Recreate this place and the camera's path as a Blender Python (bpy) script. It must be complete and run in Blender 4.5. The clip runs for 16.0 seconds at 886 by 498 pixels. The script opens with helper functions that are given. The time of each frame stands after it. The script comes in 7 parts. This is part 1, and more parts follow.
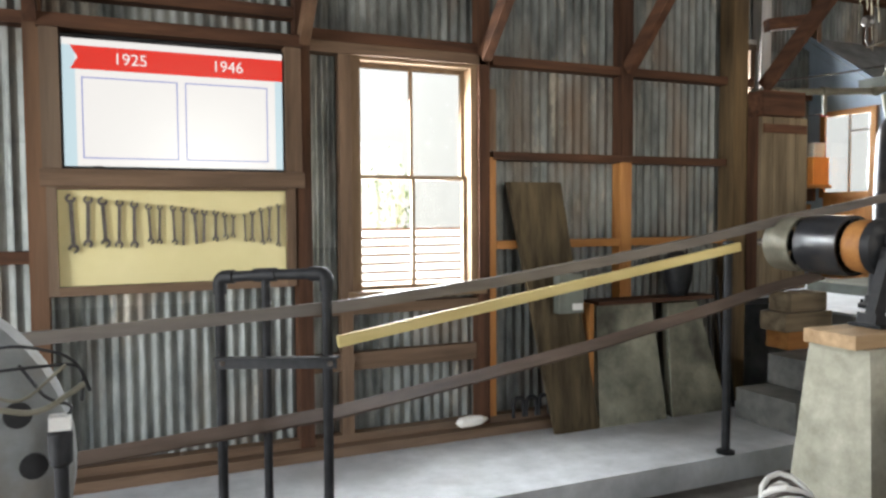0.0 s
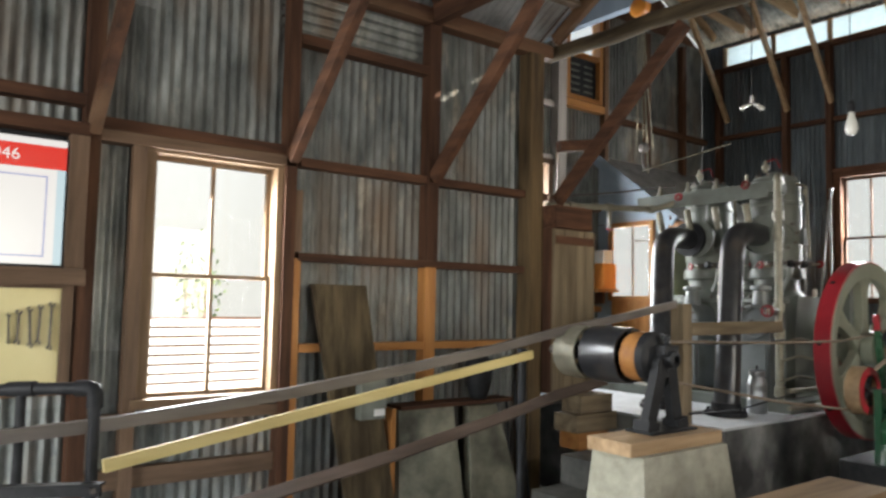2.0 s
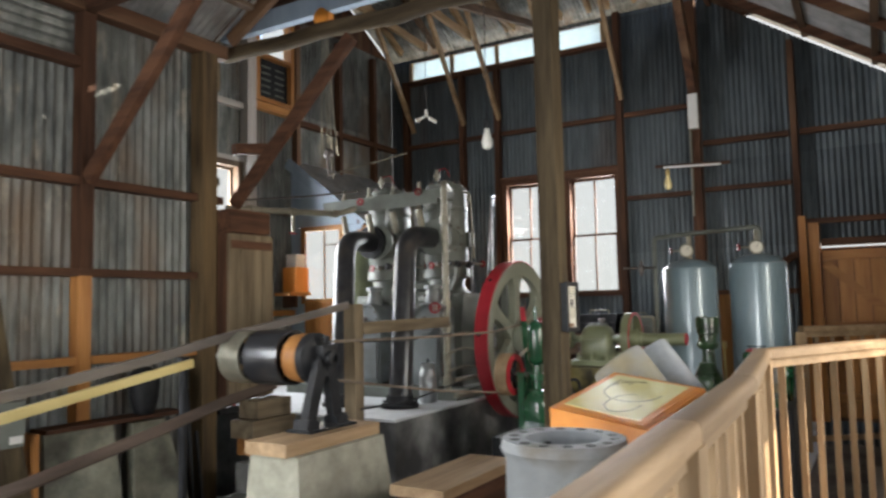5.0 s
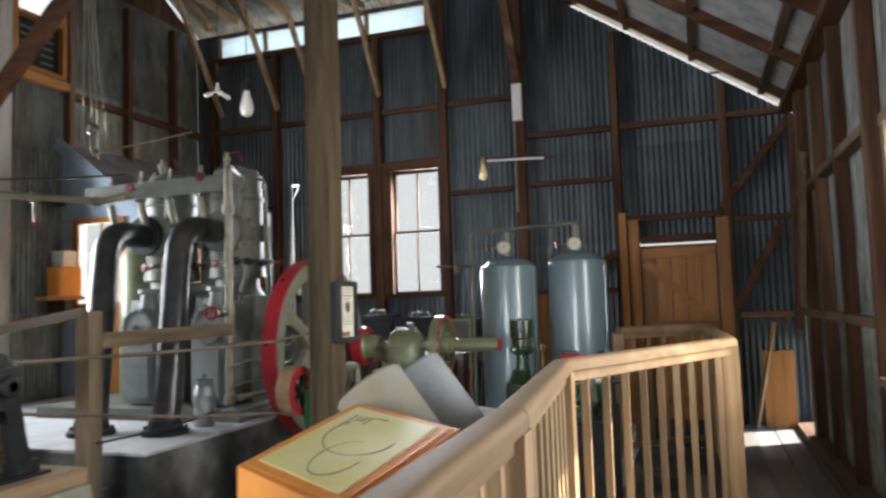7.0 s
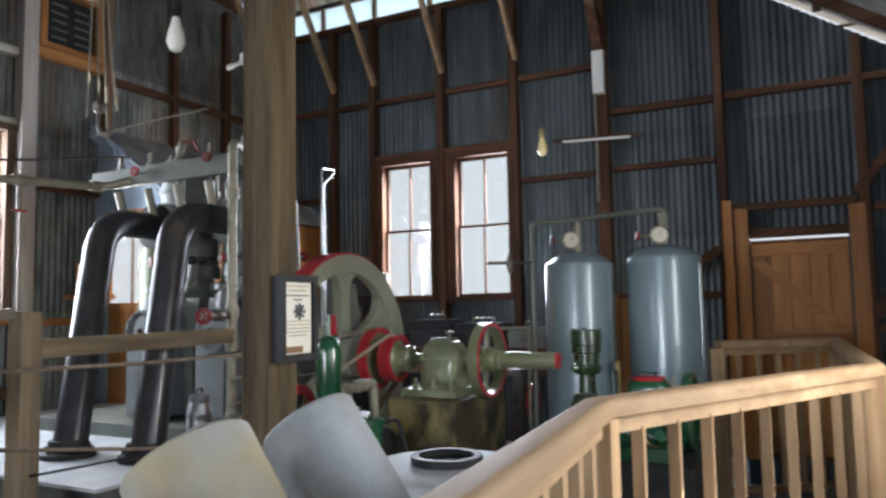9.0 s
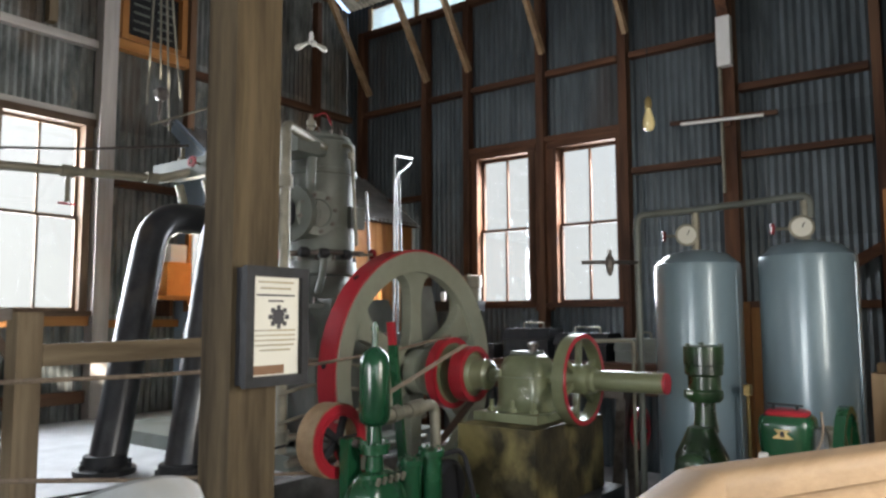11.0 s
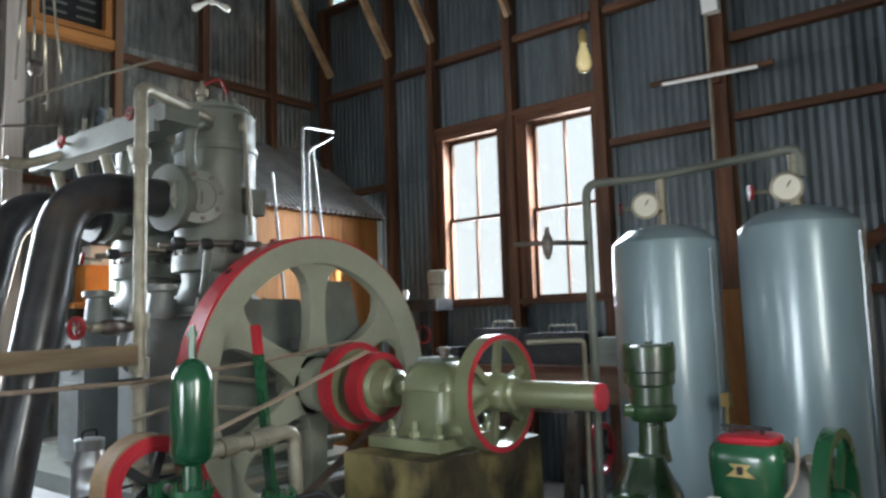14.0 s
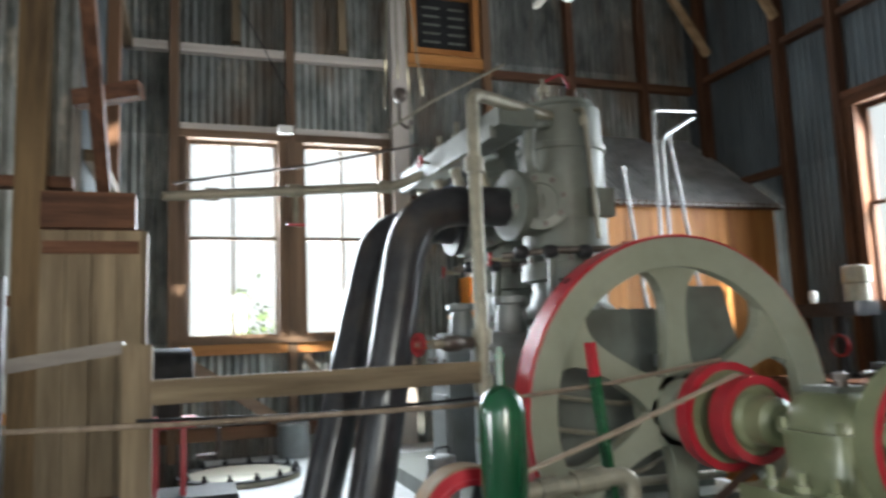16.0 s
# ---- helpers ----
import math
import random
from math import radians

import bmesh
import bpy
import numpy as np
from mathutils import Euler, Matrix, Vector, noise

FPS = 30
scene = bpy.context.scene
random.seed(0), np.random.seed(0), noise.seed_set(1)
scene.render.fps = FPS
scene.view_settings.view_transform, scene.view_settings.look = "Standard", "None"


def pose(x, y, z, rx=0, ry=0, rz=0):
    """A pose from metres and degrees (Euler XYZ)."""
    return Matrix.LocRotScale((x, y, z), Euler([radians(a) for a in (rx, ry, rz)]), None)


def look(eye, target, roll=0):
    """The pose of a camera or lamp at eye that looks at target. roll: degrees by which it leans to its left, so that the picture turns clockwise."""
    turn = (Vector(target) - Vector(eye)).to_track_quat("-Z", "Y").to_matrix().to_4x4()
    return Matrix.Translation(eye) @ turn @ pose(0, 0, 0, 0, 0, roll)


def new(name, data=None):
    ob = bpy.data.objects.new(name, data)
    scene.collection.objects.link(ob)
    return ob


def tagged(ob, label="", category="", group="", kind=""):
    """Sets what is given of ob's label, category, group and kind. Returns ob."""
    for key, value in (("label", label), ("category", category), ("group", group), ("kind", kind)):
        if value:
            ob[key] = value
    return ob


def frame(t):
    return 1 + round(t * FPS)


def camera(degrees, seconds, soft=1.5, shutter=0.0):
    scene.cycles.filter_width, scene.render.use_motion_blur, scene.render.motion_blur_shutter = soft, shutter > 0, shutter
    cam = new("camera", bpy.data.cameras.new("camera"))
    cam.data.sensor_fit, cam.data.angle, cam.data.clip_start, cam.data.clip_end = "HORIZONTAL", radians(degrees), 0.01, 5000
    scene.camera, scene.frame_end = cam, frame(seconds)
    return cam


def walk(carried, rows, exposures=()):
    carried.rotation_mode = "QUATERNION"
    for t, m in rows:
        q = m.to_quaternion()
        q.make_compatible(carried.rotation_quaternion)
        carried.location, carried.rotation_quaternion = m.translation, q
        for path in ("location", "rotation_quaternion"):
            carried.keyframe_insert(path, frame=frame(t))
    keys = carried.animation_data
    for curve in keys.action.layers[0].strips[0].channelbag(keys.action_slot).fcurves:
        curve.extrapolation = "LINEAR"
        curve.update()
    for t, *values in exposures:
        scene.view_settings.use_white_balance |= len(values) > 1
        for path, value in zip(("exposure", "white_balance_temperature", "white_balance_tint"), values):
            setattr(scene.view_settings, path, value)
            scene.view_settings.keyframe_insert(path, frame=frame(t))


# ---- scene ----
cam = camera(62.3, 16.0, soft=2.6, shutter=0.4)
PATH = [
    (0, (0.533, -0.184, 1.353), (1.331, 1.647, 1.255), -0.3),
    (0.5, (0.538, -0.183, 1.373), (1.333, 1.649, 1.276), -0.1),
    (1, (0.57, -0.188, 1.401), (1.516, 1.574, 1.388), 0.3),
    (1.5, (0.589, -0.188, 1.443), (1.686, 1.482, 1.514), 0.9),
    (2, (0.631, -0.202, 1.453), (1.844, 1.382, 1.595), 1.2),
    (2.5, (0.648, -0.223, 1.471), (1.947, 1.286, 1.661), 1.5),
    (3, (0.656, -0.235, 1.473), (2.039, 1.193, 1.692), 1.3),
    (3.5, (0.675, -0.234, 1.461), (2.148, 1.099, 1.689), 0.7),
    (4, (0.672, -0.269, 1.465), (2.258, 0.931, 1.672), -0.1),
    (4.5, (0.663, -0.317, 1.462), (2.322, 0.787, 1.635), -0.8),
    (5, (0.813, -0.453, 1.45), (2.527, 0.567, 1.603), -1.2),
    (5.2, (0.894, -0.486, 1.458), (2.632, 0.492, 1.603), -1.1),
    (7.3, (1.93, -0.483, 1.451), (3.847, 0.07, 1.584), -2.1),
    (7.5, (2.072, -0.464, 1.443), (4.004, 0.035, 1.567), -2.2),
    (8, (2.366, -0.506, 1.389), (4.275, 0.08, 1.512), -2.0),
    (8.5, (2.637, -0.528, 1.428), (4.471, 0.255, 1.573), -1.6),
    (9, (2.918, -0.48, 1.446), (4.687, 0.44, 1.609), -1.1),
    (9.2, (3.046, -0.471, 1.433), (4.772, 0.525, 1.604), -0.7),
    (11.5, (3.815, -0.294, 1.448), (5.405, 0.905, 1.632), -0.2),
    (12, (3.957, -0.338, 1.438), (5.584, 0.81, 1.626), -0.8),
    (12.5, (4.134, -0.301, 1.438), (5.808, 0.776, 1.633), -1.3),
    (13, (4.361, -0.33, 1.408), (6.012, 0.78, 1.604), -1.4),
    (13.5, (4.581, -0.368, 1.423), (6.171, 0.827, 1.628), -1.7),
    (14, (4.769, -0.315, 1.415), (6.301, 0.956, 1.609), -1.8),
    (14.5, (4.968, -0.275, 1.394), (6.352, 1.159, 1.557), -2.0),
    (15, (5.166, -0.25, 1.409), (6.378, 1.332, 1.573), -2.2),
    (15.5, (5.226, -0.165, 1.426), (6.211, 1.565, 1.611), -2.4),
    (16, (5.262, -0.105, 1.459), (5.907, 1.774, 1.697), -2.1),
]
walk(cam, [(t, look(eye, target, roll)) for t, eye, target, roll in PATH],
     [(0.0, 3.0, 6900, 12), (1.0, 2.98, 7050, 12), (3.0, 2.86, 7000, 12), (5.0, 2.95, 6900, 13), (8.0, 2.92, 6500, 13), (9.0, 2.92, 6300, 13), (11.5, 3.0, 6700, 12), (13.0, 3.27, 6250, 9), (15.0, 3.28, 6450, 9), (16.0, 3.2, 6500, 9)])

# ---- daylight ----
world = bpy.data.worlds.new("sky")
scene.world = world
world.use_nodes = True
wn = world.node_tree.nodes
sky = wn.new("ShaderNodeTexSky")
sky.sky_type, sky.sun_disc = "NISHITA", False
sky.sun_elevation, sky.sun_rotation = radians(40), radians(150)
wn["Background"].inputs[1].default_value = 0.1
world.node_tree.links.new(sky.outputs[0], wn["Background"].inputs[0])
sun = new("sun", bpy.data.lights.new("sun", "SUN"))
sun.data.energy, sun.data.angle, sun.data.color = 2.6, radians(0.6), (1.0, 0.93, 0.82)
SUN_FROM = Vector((math.sin(radians(150)) * math.cos(radians(40)), math.cos(radians(150)) * math.cos(radians(40)), math.sin(radians(40))))
sun.matrix_basis = look(SUN_FROM * 30, (0, 0, 0))


def window_light(name, eye, target, w, h, power, color=(0.86, 0.93, 1.0)):
    """Sky light coming in at an opening."""
    ob = new(name, bpy.data.lights.new(name, "AREA"))
    ob.data.shape, ob.data.size, ob.data.size_y = "RECTANGLE", w, h
    ob.data.energy, ob.data.color = power, color
    ob.matrix_basis = look(eye, target)
    return ob


window_light("daylight_west_window", (2.08, 4.02, 1.55), (2.1, 2.0, 1.1), 0.62, 1.2, 16)
window_light("daylight_annex_window", (5.56, 6.04, 2.3), (5.9, 3.6, 2.1), 0.62, 1.45, 13.5)
window_light("daylight_annex_window_b", (6.44, 6.04, 2.3), (6.9, 3.6, 2.2), 0.6, 1.45, 13.5)
window_light("daylight_far_window", (10.2, 3.62, 2.33), (8.0, 3.4, 1.7), 0.58, 1.45, 13)
window_light("daylight_far_window_b", (10.2, 2.7, 2.33), (8.0, 2.3, 1.7), 0.58, 1.45, 13)
window_light("daylight_side_window", (5.75, -1.76, 1.7), (5.7, 1.0, 1.2), 0.85, 1.3, 10, (1.0, 0.95, 0.86))
window_light("daylight_transom", (10.25, 4.0, 4.98), (8.0, 4.0, 4.3), 2.9, 0.3, 3)
window_light("daylight_office_window", (8.6, 6.05, 2.0), (8.0, 4.5, 1.7), 1.3, 1.0, 12, (1.0, 0.93, 0.8))
# Added fill light through an unseen doorway in the end wall behind the camera.
window_light("added_doorway_light", (-4.3, 1.45, 1.45), (2.0, 2.6, 0.8), 2.4, 2.6, 52, (0.9, 0.95, 1.0))
# Two added lamps in unseen side windows, to brighten the rail and left wall.
window_light("added_side_light_b", (1.44, -1.76, 1.7), (1.6, 3.0, 1.2), 0.85, 1.3, 5, (0.95, 0.97, 1.0))
window_light("added_side_light_c", (3.73, -1.76, 1.7), (3.6, 3.0, 1.2), 0.7, 1.3, 4, (0.95, 0.97, 1.0))

# ---- materials ----


def mat(name, c1, c2, rough=0.6, metal=0.0, scale=6.0, stretch=(1, 1, 1), bump=0.15, bscale=60.0, stain=None, stain_at=0.6, stain_scale=1.3, vary=0.12, coat=0.0, streak=None, streak_at=0.62, streak_map=(5.0, 5.0, 0.35)):
    """Two colours of grain, a larger stain, fine relief and uneven gloss, with a small shift from object to object."""
    m = bpy.data.materials.new(name)
    m.use_nodes = True
    nt = m.node_tree
    n, ln = nt.nodes, nt.links.new
    p = n["Principled BSDF"]
    tc = n.new("ShaderNodeTexCoord")
    mp = n.new("ShaderNodeMapping")
    mp.inputs["Scale"].default_value = stretch
    ln(tc.outputs["Object"], mp.inputs[0])
    g = n.new("ShaderNodeTexNoise")
    g.inputs["Scale"].default_value, g.inputs["Detail"].default_value, g.inputs["Roughness"].default_value = scale, 7, 0.65
    ln(mp.outputs[0], g.inputs["Vector"])
    r = n.new("ShaderNodeValToRGB")
    r.color_ramp.elements[0].position, r.color_ramp.elements[1].position = 0.32, 0.7
    r.color_ramp.elements[0].color, r.color_ramp.elements[1].color = (*c1, 1), (*c2, 1)
    ln(g.outputs[0], r.inputs[0])
    last = r.outputs[0]
    if stain:
        g2 = n.new("ShaderNodeTexNoise")
        g2.inputs["Scale"].default_value, g2.inputs["Detail"].default_value = stain_scale, 5
        ln(mp.outputs[0], g2.inputs["Vector"])
        r2 = n.new("ShaderNodeValToRGB")
        r2.color_ramp.elements[0].position, r2.color_ramp.elements[1].position = stain_at - 0.08, stain_at + 0.12
        ln(g2.outputs[0], r2.inputs[0])
        mx = n.new("ShaderNodeMix")
        mx.data_type = "RGBA"
        mx.inputs[7].default_value = (*stain, 1)
        ln(r2.outputs[0], mx.inputs[0])
        ln(last, mx.inputs[6])
        last = mx.outputs[2]
    if streak:
        m2 = n.new("ShaderNodeMapping")
        m2.inputs["Scale"].default_value = streak_map
        ln(tc.outputs["Object"], m2.inputs[0])
        g3 = n.new("ShaderNodeTexNoise")
        g3.inputs["Scale"].default_value, g3.inputs["Detail"].default_value, g3.inputs["Roughness"].default_value = 1.0, 8, 0.7
        ln(m2.outputs[0], g3.inputs["Vector"])
        r3 = n.new("ShaderNodeValToRGB")
        r3.color_ramp.elements[0].position, r3.color_ramp.elements[1].position = streak_at - 0.04, streak_at + 0.1
        ln(g3.outputs[0], r3.inputs[0])
        mx3 = n.new("ShaderNodeMix")
        mx3.data_type = "RGBA"
        mx3.inputs[7].default_value = (*streak, 1)
        ln(r3.outputs[0], mx3.inputs[0])
        ln(last, mx3.inputs[6])
        last = mx3.outputs[2]
    if vary:
        oi = n.new("ShaderNodeObjectInfo")
        mr = n.new("ShaderNodeMapRange")
        mr.inputs[3].default_value, mr.inputs[4].default_value = 1 - vary, 1 + vary
        ln(oi.outputs["Random"], mr.inputs[0])
        hs = n.new("ShaderNodeHueSaturation")
        ln(mr.outputs[0], hs.inputs["Value"])
        ln(last, hs.inputs["Color"])
        last = hs.outputs[0]
    ln(last, p.inputs["Base Color"])
    rr = n.new("ShaderNodeMapRange")
    rr.inputs[3].default_value, rr.inputs[4].default_value = max(rough - 0.13, 0.03), min(rough + 0.13, 1)
    ln(g.outputs[0], rr.inputs[0])
    ln(rr.outputs[0], p.inputs["Roughness"])
    p.inputs["Metallic"].default_value = metal
    if metal < 0.06 and not coat:
        p.inputs["Specular IOR Level"].default_value = 0.22
    p.inputs["Coat Weight"].default_value = coat
    p.inputs["Coat Roughness"].default_value = 0.12
    if bump:
        f = n.new("ShaderNodeTexNoise")
        f.inputs["Scale"].default_value, f.inputs["Detail"].default_value = bscale, 4
        ln(mp.outputs[0], f.inputs["Vector"])
        b = n.new("ShaderNodeBump")
        b.inputs["Strength"].default_value, b.inputs["Distance"].default_value = bump, 0.006
        ln(f.outputs[0], b.inputs["Height"])
        ln(b.outputs[0], p.inputs["Normal"])
    return m


GRAIN = {"x": (0.08, 1, 1), "y": (1, 0.08, 1), "z": (1, 1, 0.08)}


def wood_set(name, c1, c2, rough, stain, stain_at=0.6):
    return {k: mat(name + "_" + k, c1, c2, rough, 0, 14, v, 0.35, 45, stain, stain_at, 2.2, 0.22) for k, v in GRAIN.items()}


OLD = wood_set("old_timber", (0.032, 0.014, 0.0085), (0.128, 0.06, 0.033), 0.75, (0.22, 0.135, 0.08), 0.62)
TAN = wood_set("planed_timber", (0.075, 0.047, 0.03), (0.195, 0.125, 0.081), 0.65, (0.2, 0.15, 0.11), 0.62)
POSTWOOD = wood_set("old_brown_post", (0.022, 0.015, 0.008), (0.115, 0.087, 0.05), 0.85, (0.02, 0.013, 0.008), 0.6)
SASHWOOD = wood_set("pale_sash", (0.15, 0.092, 0.052), (0.28, 0.19, 0.115), 0.6, (0.22, 0.15, 0.095))
FLAKED = wood_set("flaked_ochre_post", (0.04, 0.026, 0.014), (0.15, 0.1, 0.05), 0.8, (0.33, 0.25, 0.09), 0.58)
STRAW = wood_set("straw_yellow_bar", (0.5, 0.4, 0.16), (0.68, 0.58, 0.28), 0.55, (0.4, 0.3, 0.12))
PALE = wood_set("pale_pine", (0.23, 0.145, 0.075), (0.47, 0.325, 0.19), 0.6, (0.22, 0.15, 0.09))
AMBER = wood_set("amber_fir", (0.25, 0.1, 0.03), (0.44, 0.205, 0.066), 0.5, (0.3, 0.13, 0.04))
GREYWOOD = wood_set("weathered_post", (0.1, 0.075, 0.047), (0.24, 0.185, 0.12), 0.8, (0.09, 0.065, 0.045))
WHITEWOOD = wood_set("whitewashed_post", (0.34, 0.31, 0.28), (0.52, 0.48, 0.44), 0.75, (0.36, 0.28, 0.22))
SIDING = mat("painted_siding", (0.5, 0.5, 0.49), (0.58, 0.58, 0.57), 0.6)
IRON = mat("weathered_galvanised", (0.058, 0.068, 0.064), (0.29, 0.305, 0.29), 0.5, 0.35, 8, (1, 1, 0.3), 0.2, 30, (0.16, 0.115, 0.08), 0.6, 2.6, 0.3, streak=(0.4, 0.36, 0.29), streak_at=0.62, streak_map=(4.5, 4.5, 1.5))
# Darker copy of the wall iron for the end wall and the shaded annex wall.
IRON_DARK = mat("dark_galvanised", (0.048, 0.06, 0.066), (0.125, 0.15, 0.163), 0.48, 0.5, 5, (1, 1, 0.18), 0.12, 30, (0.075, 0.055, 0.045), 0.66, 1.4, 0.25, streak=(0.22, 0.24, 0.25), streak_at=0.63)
ROOFIRON = mat("roof_galvanised", (0.28, 0.3, 0.305), (0.56, 0.575, 0.58), 0.4, 0.55, 5, (1, 1, 1), 0.12, 30, (0.2, 0.16, 0.13), 0.66)
CONC = mat("concrete_floor", (0.4, 0.42, 0.43), (0.6, 0.62, 0.63), 0.6, 0, 5, (1, 1, 1), 0.35, 70, (0.26, 0.26, 0.255), 0.62, 0.9, 0)
CONC2 = mat("cast_concrete", (0.26, 0.255, 0.195), (0.46, 0.445, 0.36), 0.8, 0, 7, (1, 1, 1), 0.45, 50, (0.2, 0.19, 0.15), 0.63, 1.7)
CONC3 = mat("oily_concrete", (0.1, 0.105, 0.1), (0.3, 0.3, 0.28), 0.6, 0, 4, (1, 1, 1), 0.4, 40, (0.045, 0.045, 0.045), 0.52, 1.5)
SLAB = mat("leaning_slab_concrete", (0.13, 0.13, 0.1), (0.34, 0.33, 0.25), 0.75, 0, 5, (1, 1, 1), 0.5, 45, (0.05, 0.048, 0.04), 0.58, 2.4)
MOSS = mat("mossy_concrete", (0.018, 0.016, 0.011), (0.085, 0.072, 0.038), 0.55, 0, 7, (1, 1, 0.85), 0.7, 30, (0.25, 0.21, 0.085), 0.56, 4.5)
DARKGREEN = mat("dark_olive_green_enamel", (0.012, 0.035, 0.012), (0.03, 0.075, 0.025), 0.3, 0.0, 5, (1, 1, 1), 0.1, 30, (0.006, 0.012, 0.008), 0.55, 3, 0.08, 0.3)
DARKBELT = mat("dark_belt_leather", (0.05, 0.036, 0.028), (0.13, 0.095, 0.074), 0.5, 0, 8, (0.12, 1, 1), 0.25, 60, (0.14, 0.11, 0.09), 0.64, 2)
CARD = mat("aged_notice_sheet", (0.5, 0.49, 0.42), (0.58, 0.57, 0.5), 0.5, 0, 3, vary=0)
PLANK = mat("deck_board", (0.2, 0.195, 0.19), (0.37, 0.36, 0.35), 0.55, 0, 10, (0.1, 1, 1), 0.3, 50, (0.1, 0.085, 0.07), 0.6, 1.6, 0.2)
DIRT = mat("packed_earth", (0.09, 0.08, 0.07), (0.2, 0.185, 0.165), 0.9, 0, 5, (1, 1, 1), 0.6, 30, (0.06, 0.055, 0.05), 0.55, 1.2, 0)
BLACKPIPE = mat("black_pipe", (0.012, 0.013, 0.016), (0.038, 0.039, 0.043), 0.34, 0.1, 9, (1, 1, 1), 0.12, 50, (0.062, 0.052, 0.043), 0.62, 3.5, 0.1, 0.25)
BLACK = mat("black_iron", (0.01, 0.0105, 0.0115), (0.028, 0.029, 0.032), 0.55, 0.0, 12, (1, 1, 1), 0.2, 70)
GREYPAINT = mat("grey_machine_enamel", (0.094, 0.106, 0.09), (0.15, 0.165, 0.143), 0.5, 0.05, 4, (1, 1, 1), 0.12, 25, (0.08, 0.085, 0.068), 0.58, 3.2, 0.08, 0.04)
LIGHTGREY = mat("pale_grey_enamel", (0.15, 0.168, 0.17), (0.23, 0.25, 0.252), 0.45, 0.0, 3, (1, 1, 1), 0.08, 25, (0.12, 0.125, 0.115), 0.6, 2.6, 0.06, 0.08)
OLIVE = mat("olive_machine_enamel", (0.14, 0.155, 0.085), (0.215, 0.235, 0.135), 0.36, 0.1, 4, (1, 1, 1), 0.08, 25, (0.1, 0.1, 0.06), 0.64, 3, 0.06, 0.25)
WHEELGREY = mat("sage_wheel_enamel", (0.25, 0.265, 0.2), (0.34, 0.355, 0.28), 0.38, 0.1, 3, (1, 1, 1), 0.06, 25, (0.18, 0.18, 0.14), 0.66, 2, 0.05, 0.2)
RED = mat("red_enamel", (0.3, 0.012, 0.022), (0.43, 0.022, 0.036), 0.34, 0.0, 4, (1, 1, 1), 0.06, 30, (0.25, 0.015, 0.02), 0.66, 2, 0.08, 0.3)
VALVERED = mat("dull_valve_red", (0.16, 0.012, 0.016), (0.27, 0.022, 0.026), 0.5, 0, 8, (1, 1, 1), 0.1, 40, (0.08, 0.02, 0.018), 0.58, 6)
GREEN = mat("green_enamel", (0.006, 0.046, 0.02), (0.014, 0.088, 0.036), 0.25, 0.0, 4, (1, 1, 1), 0.06, 30, (0.006, 0.045, 0.025), 0.64, 3, 0.08, 0.5)
TANK = mat("blue_grey_tank_enamel", (0.15, 0.215, 0.245), (0.22, 0.295, 0.33), 0.32, 0.12, 2, (1, 1, 0.3), 0.05, 15, (0.15, 0.19, 0.2), 0.62, 1.5, 0.05, 0.4)
GALV = mat("galvanised_pipe", (0.15, 0.14, 0.105), (0.28, 0.265, 0.205), 0.48, 0.35, 9, (1, 1, 1), 0.1, 60, (0.28, 0.24, 0.18), 0.66)
CHROME = mat("polished_steel", (0.3, 0.31, 0.31), (0.45, 0.46, 0.46), 0.34, 0.85, 6, (1, 1, 1), 0.03, 40)
BRASS = mat("old_brass", (0.35, 0.26, 0.1), (0.5, 0.38, 0.17), 0.35, 0.9, 8)
ROPE = mat("grey_brown_rope", (0.13, 0.1, 0.075), (0.26, 0.205, 0.155), 0.75, 0, 30)
LEATHER = mat("belt_leather", (0.1, 0.085, 0.075), (0.2, 0.175, 0.155), 0.42, 0, 8, (0.12, 1, 1), 0.2, 60, (0.3, 0.26, 0.22), 0.66, 2)
BELT2 = mat("pale_canvas_belt", (0.3, 0.23, 0.17), (0.46, 0.37, 0.28), 0.6, 0, 12)
CASTGREY = mat("grey_cast_drum", (0.24, 0.205, 0.125), (0.36, 0.325, 0.225), 0.7, 0.0, 5, (1, 1, 1), 0.35, 40, (0.27, 0.272, 0.26), 0.53, 4)
CASTBLUE = mat("blue_grey_casting", (0.19, 0.205, 0.21), (0.31, 0.325, 0.33), 0.6, 0.1, 5, (1, 1, 1), 0.35, 40, (0.17, 0.145, 0.11), 0.6, 4)
YELLOWBOARD = mat("cream_board", (0.66, 0.58, 0.3), (0.72, 0.64, 0.36), 0.6, 0, 3, vary=0)
STEEL = mat("old_tool_steel", (0.07, 0.06, 0.055), (0.16, 0.14, 0.125), 0.5, 0.7, 20)
ORANGE = mat("orange_box_paint", (0.62, 0.2, 0.025), (0.74, 0.29, 0.05), 0.4, 0, 5, coat=0.2)
PAPER = mat("off_white_card", (0.74, 0.73, 0.68), (0.82, 0.81, 0.77), 0.6, 0, 3, vary=0)
CHART = mat("yellowed_chart", (0.72, 0.62, 0.2), (0.8, 0.76, 0.44), 0.35, 0, 3, vary=0, coat=0.4)
INK = mat("dark_ink", (0.03, 0.03, 0.035), (0.06, 0.06, 0.065), 0.6, vary=0)
BLUEGABLE = mat("blue_grey_boards", (0.27, 0.34, 0.42), (0.36, 0.44, 0.52), 0.6, 0, 6, (1, 1, 0.2), 0.2, 40)
CERAMIC = mat("white_porcelain", (0.7, 0.7, 0.67), (0.78, 0.78, 0.75), 0.25)
FOLIAGE = mat("foliage", (0.06, 0.1, 0.03), (0.12, 0.17, 0.06), 0.7, 0, 5)
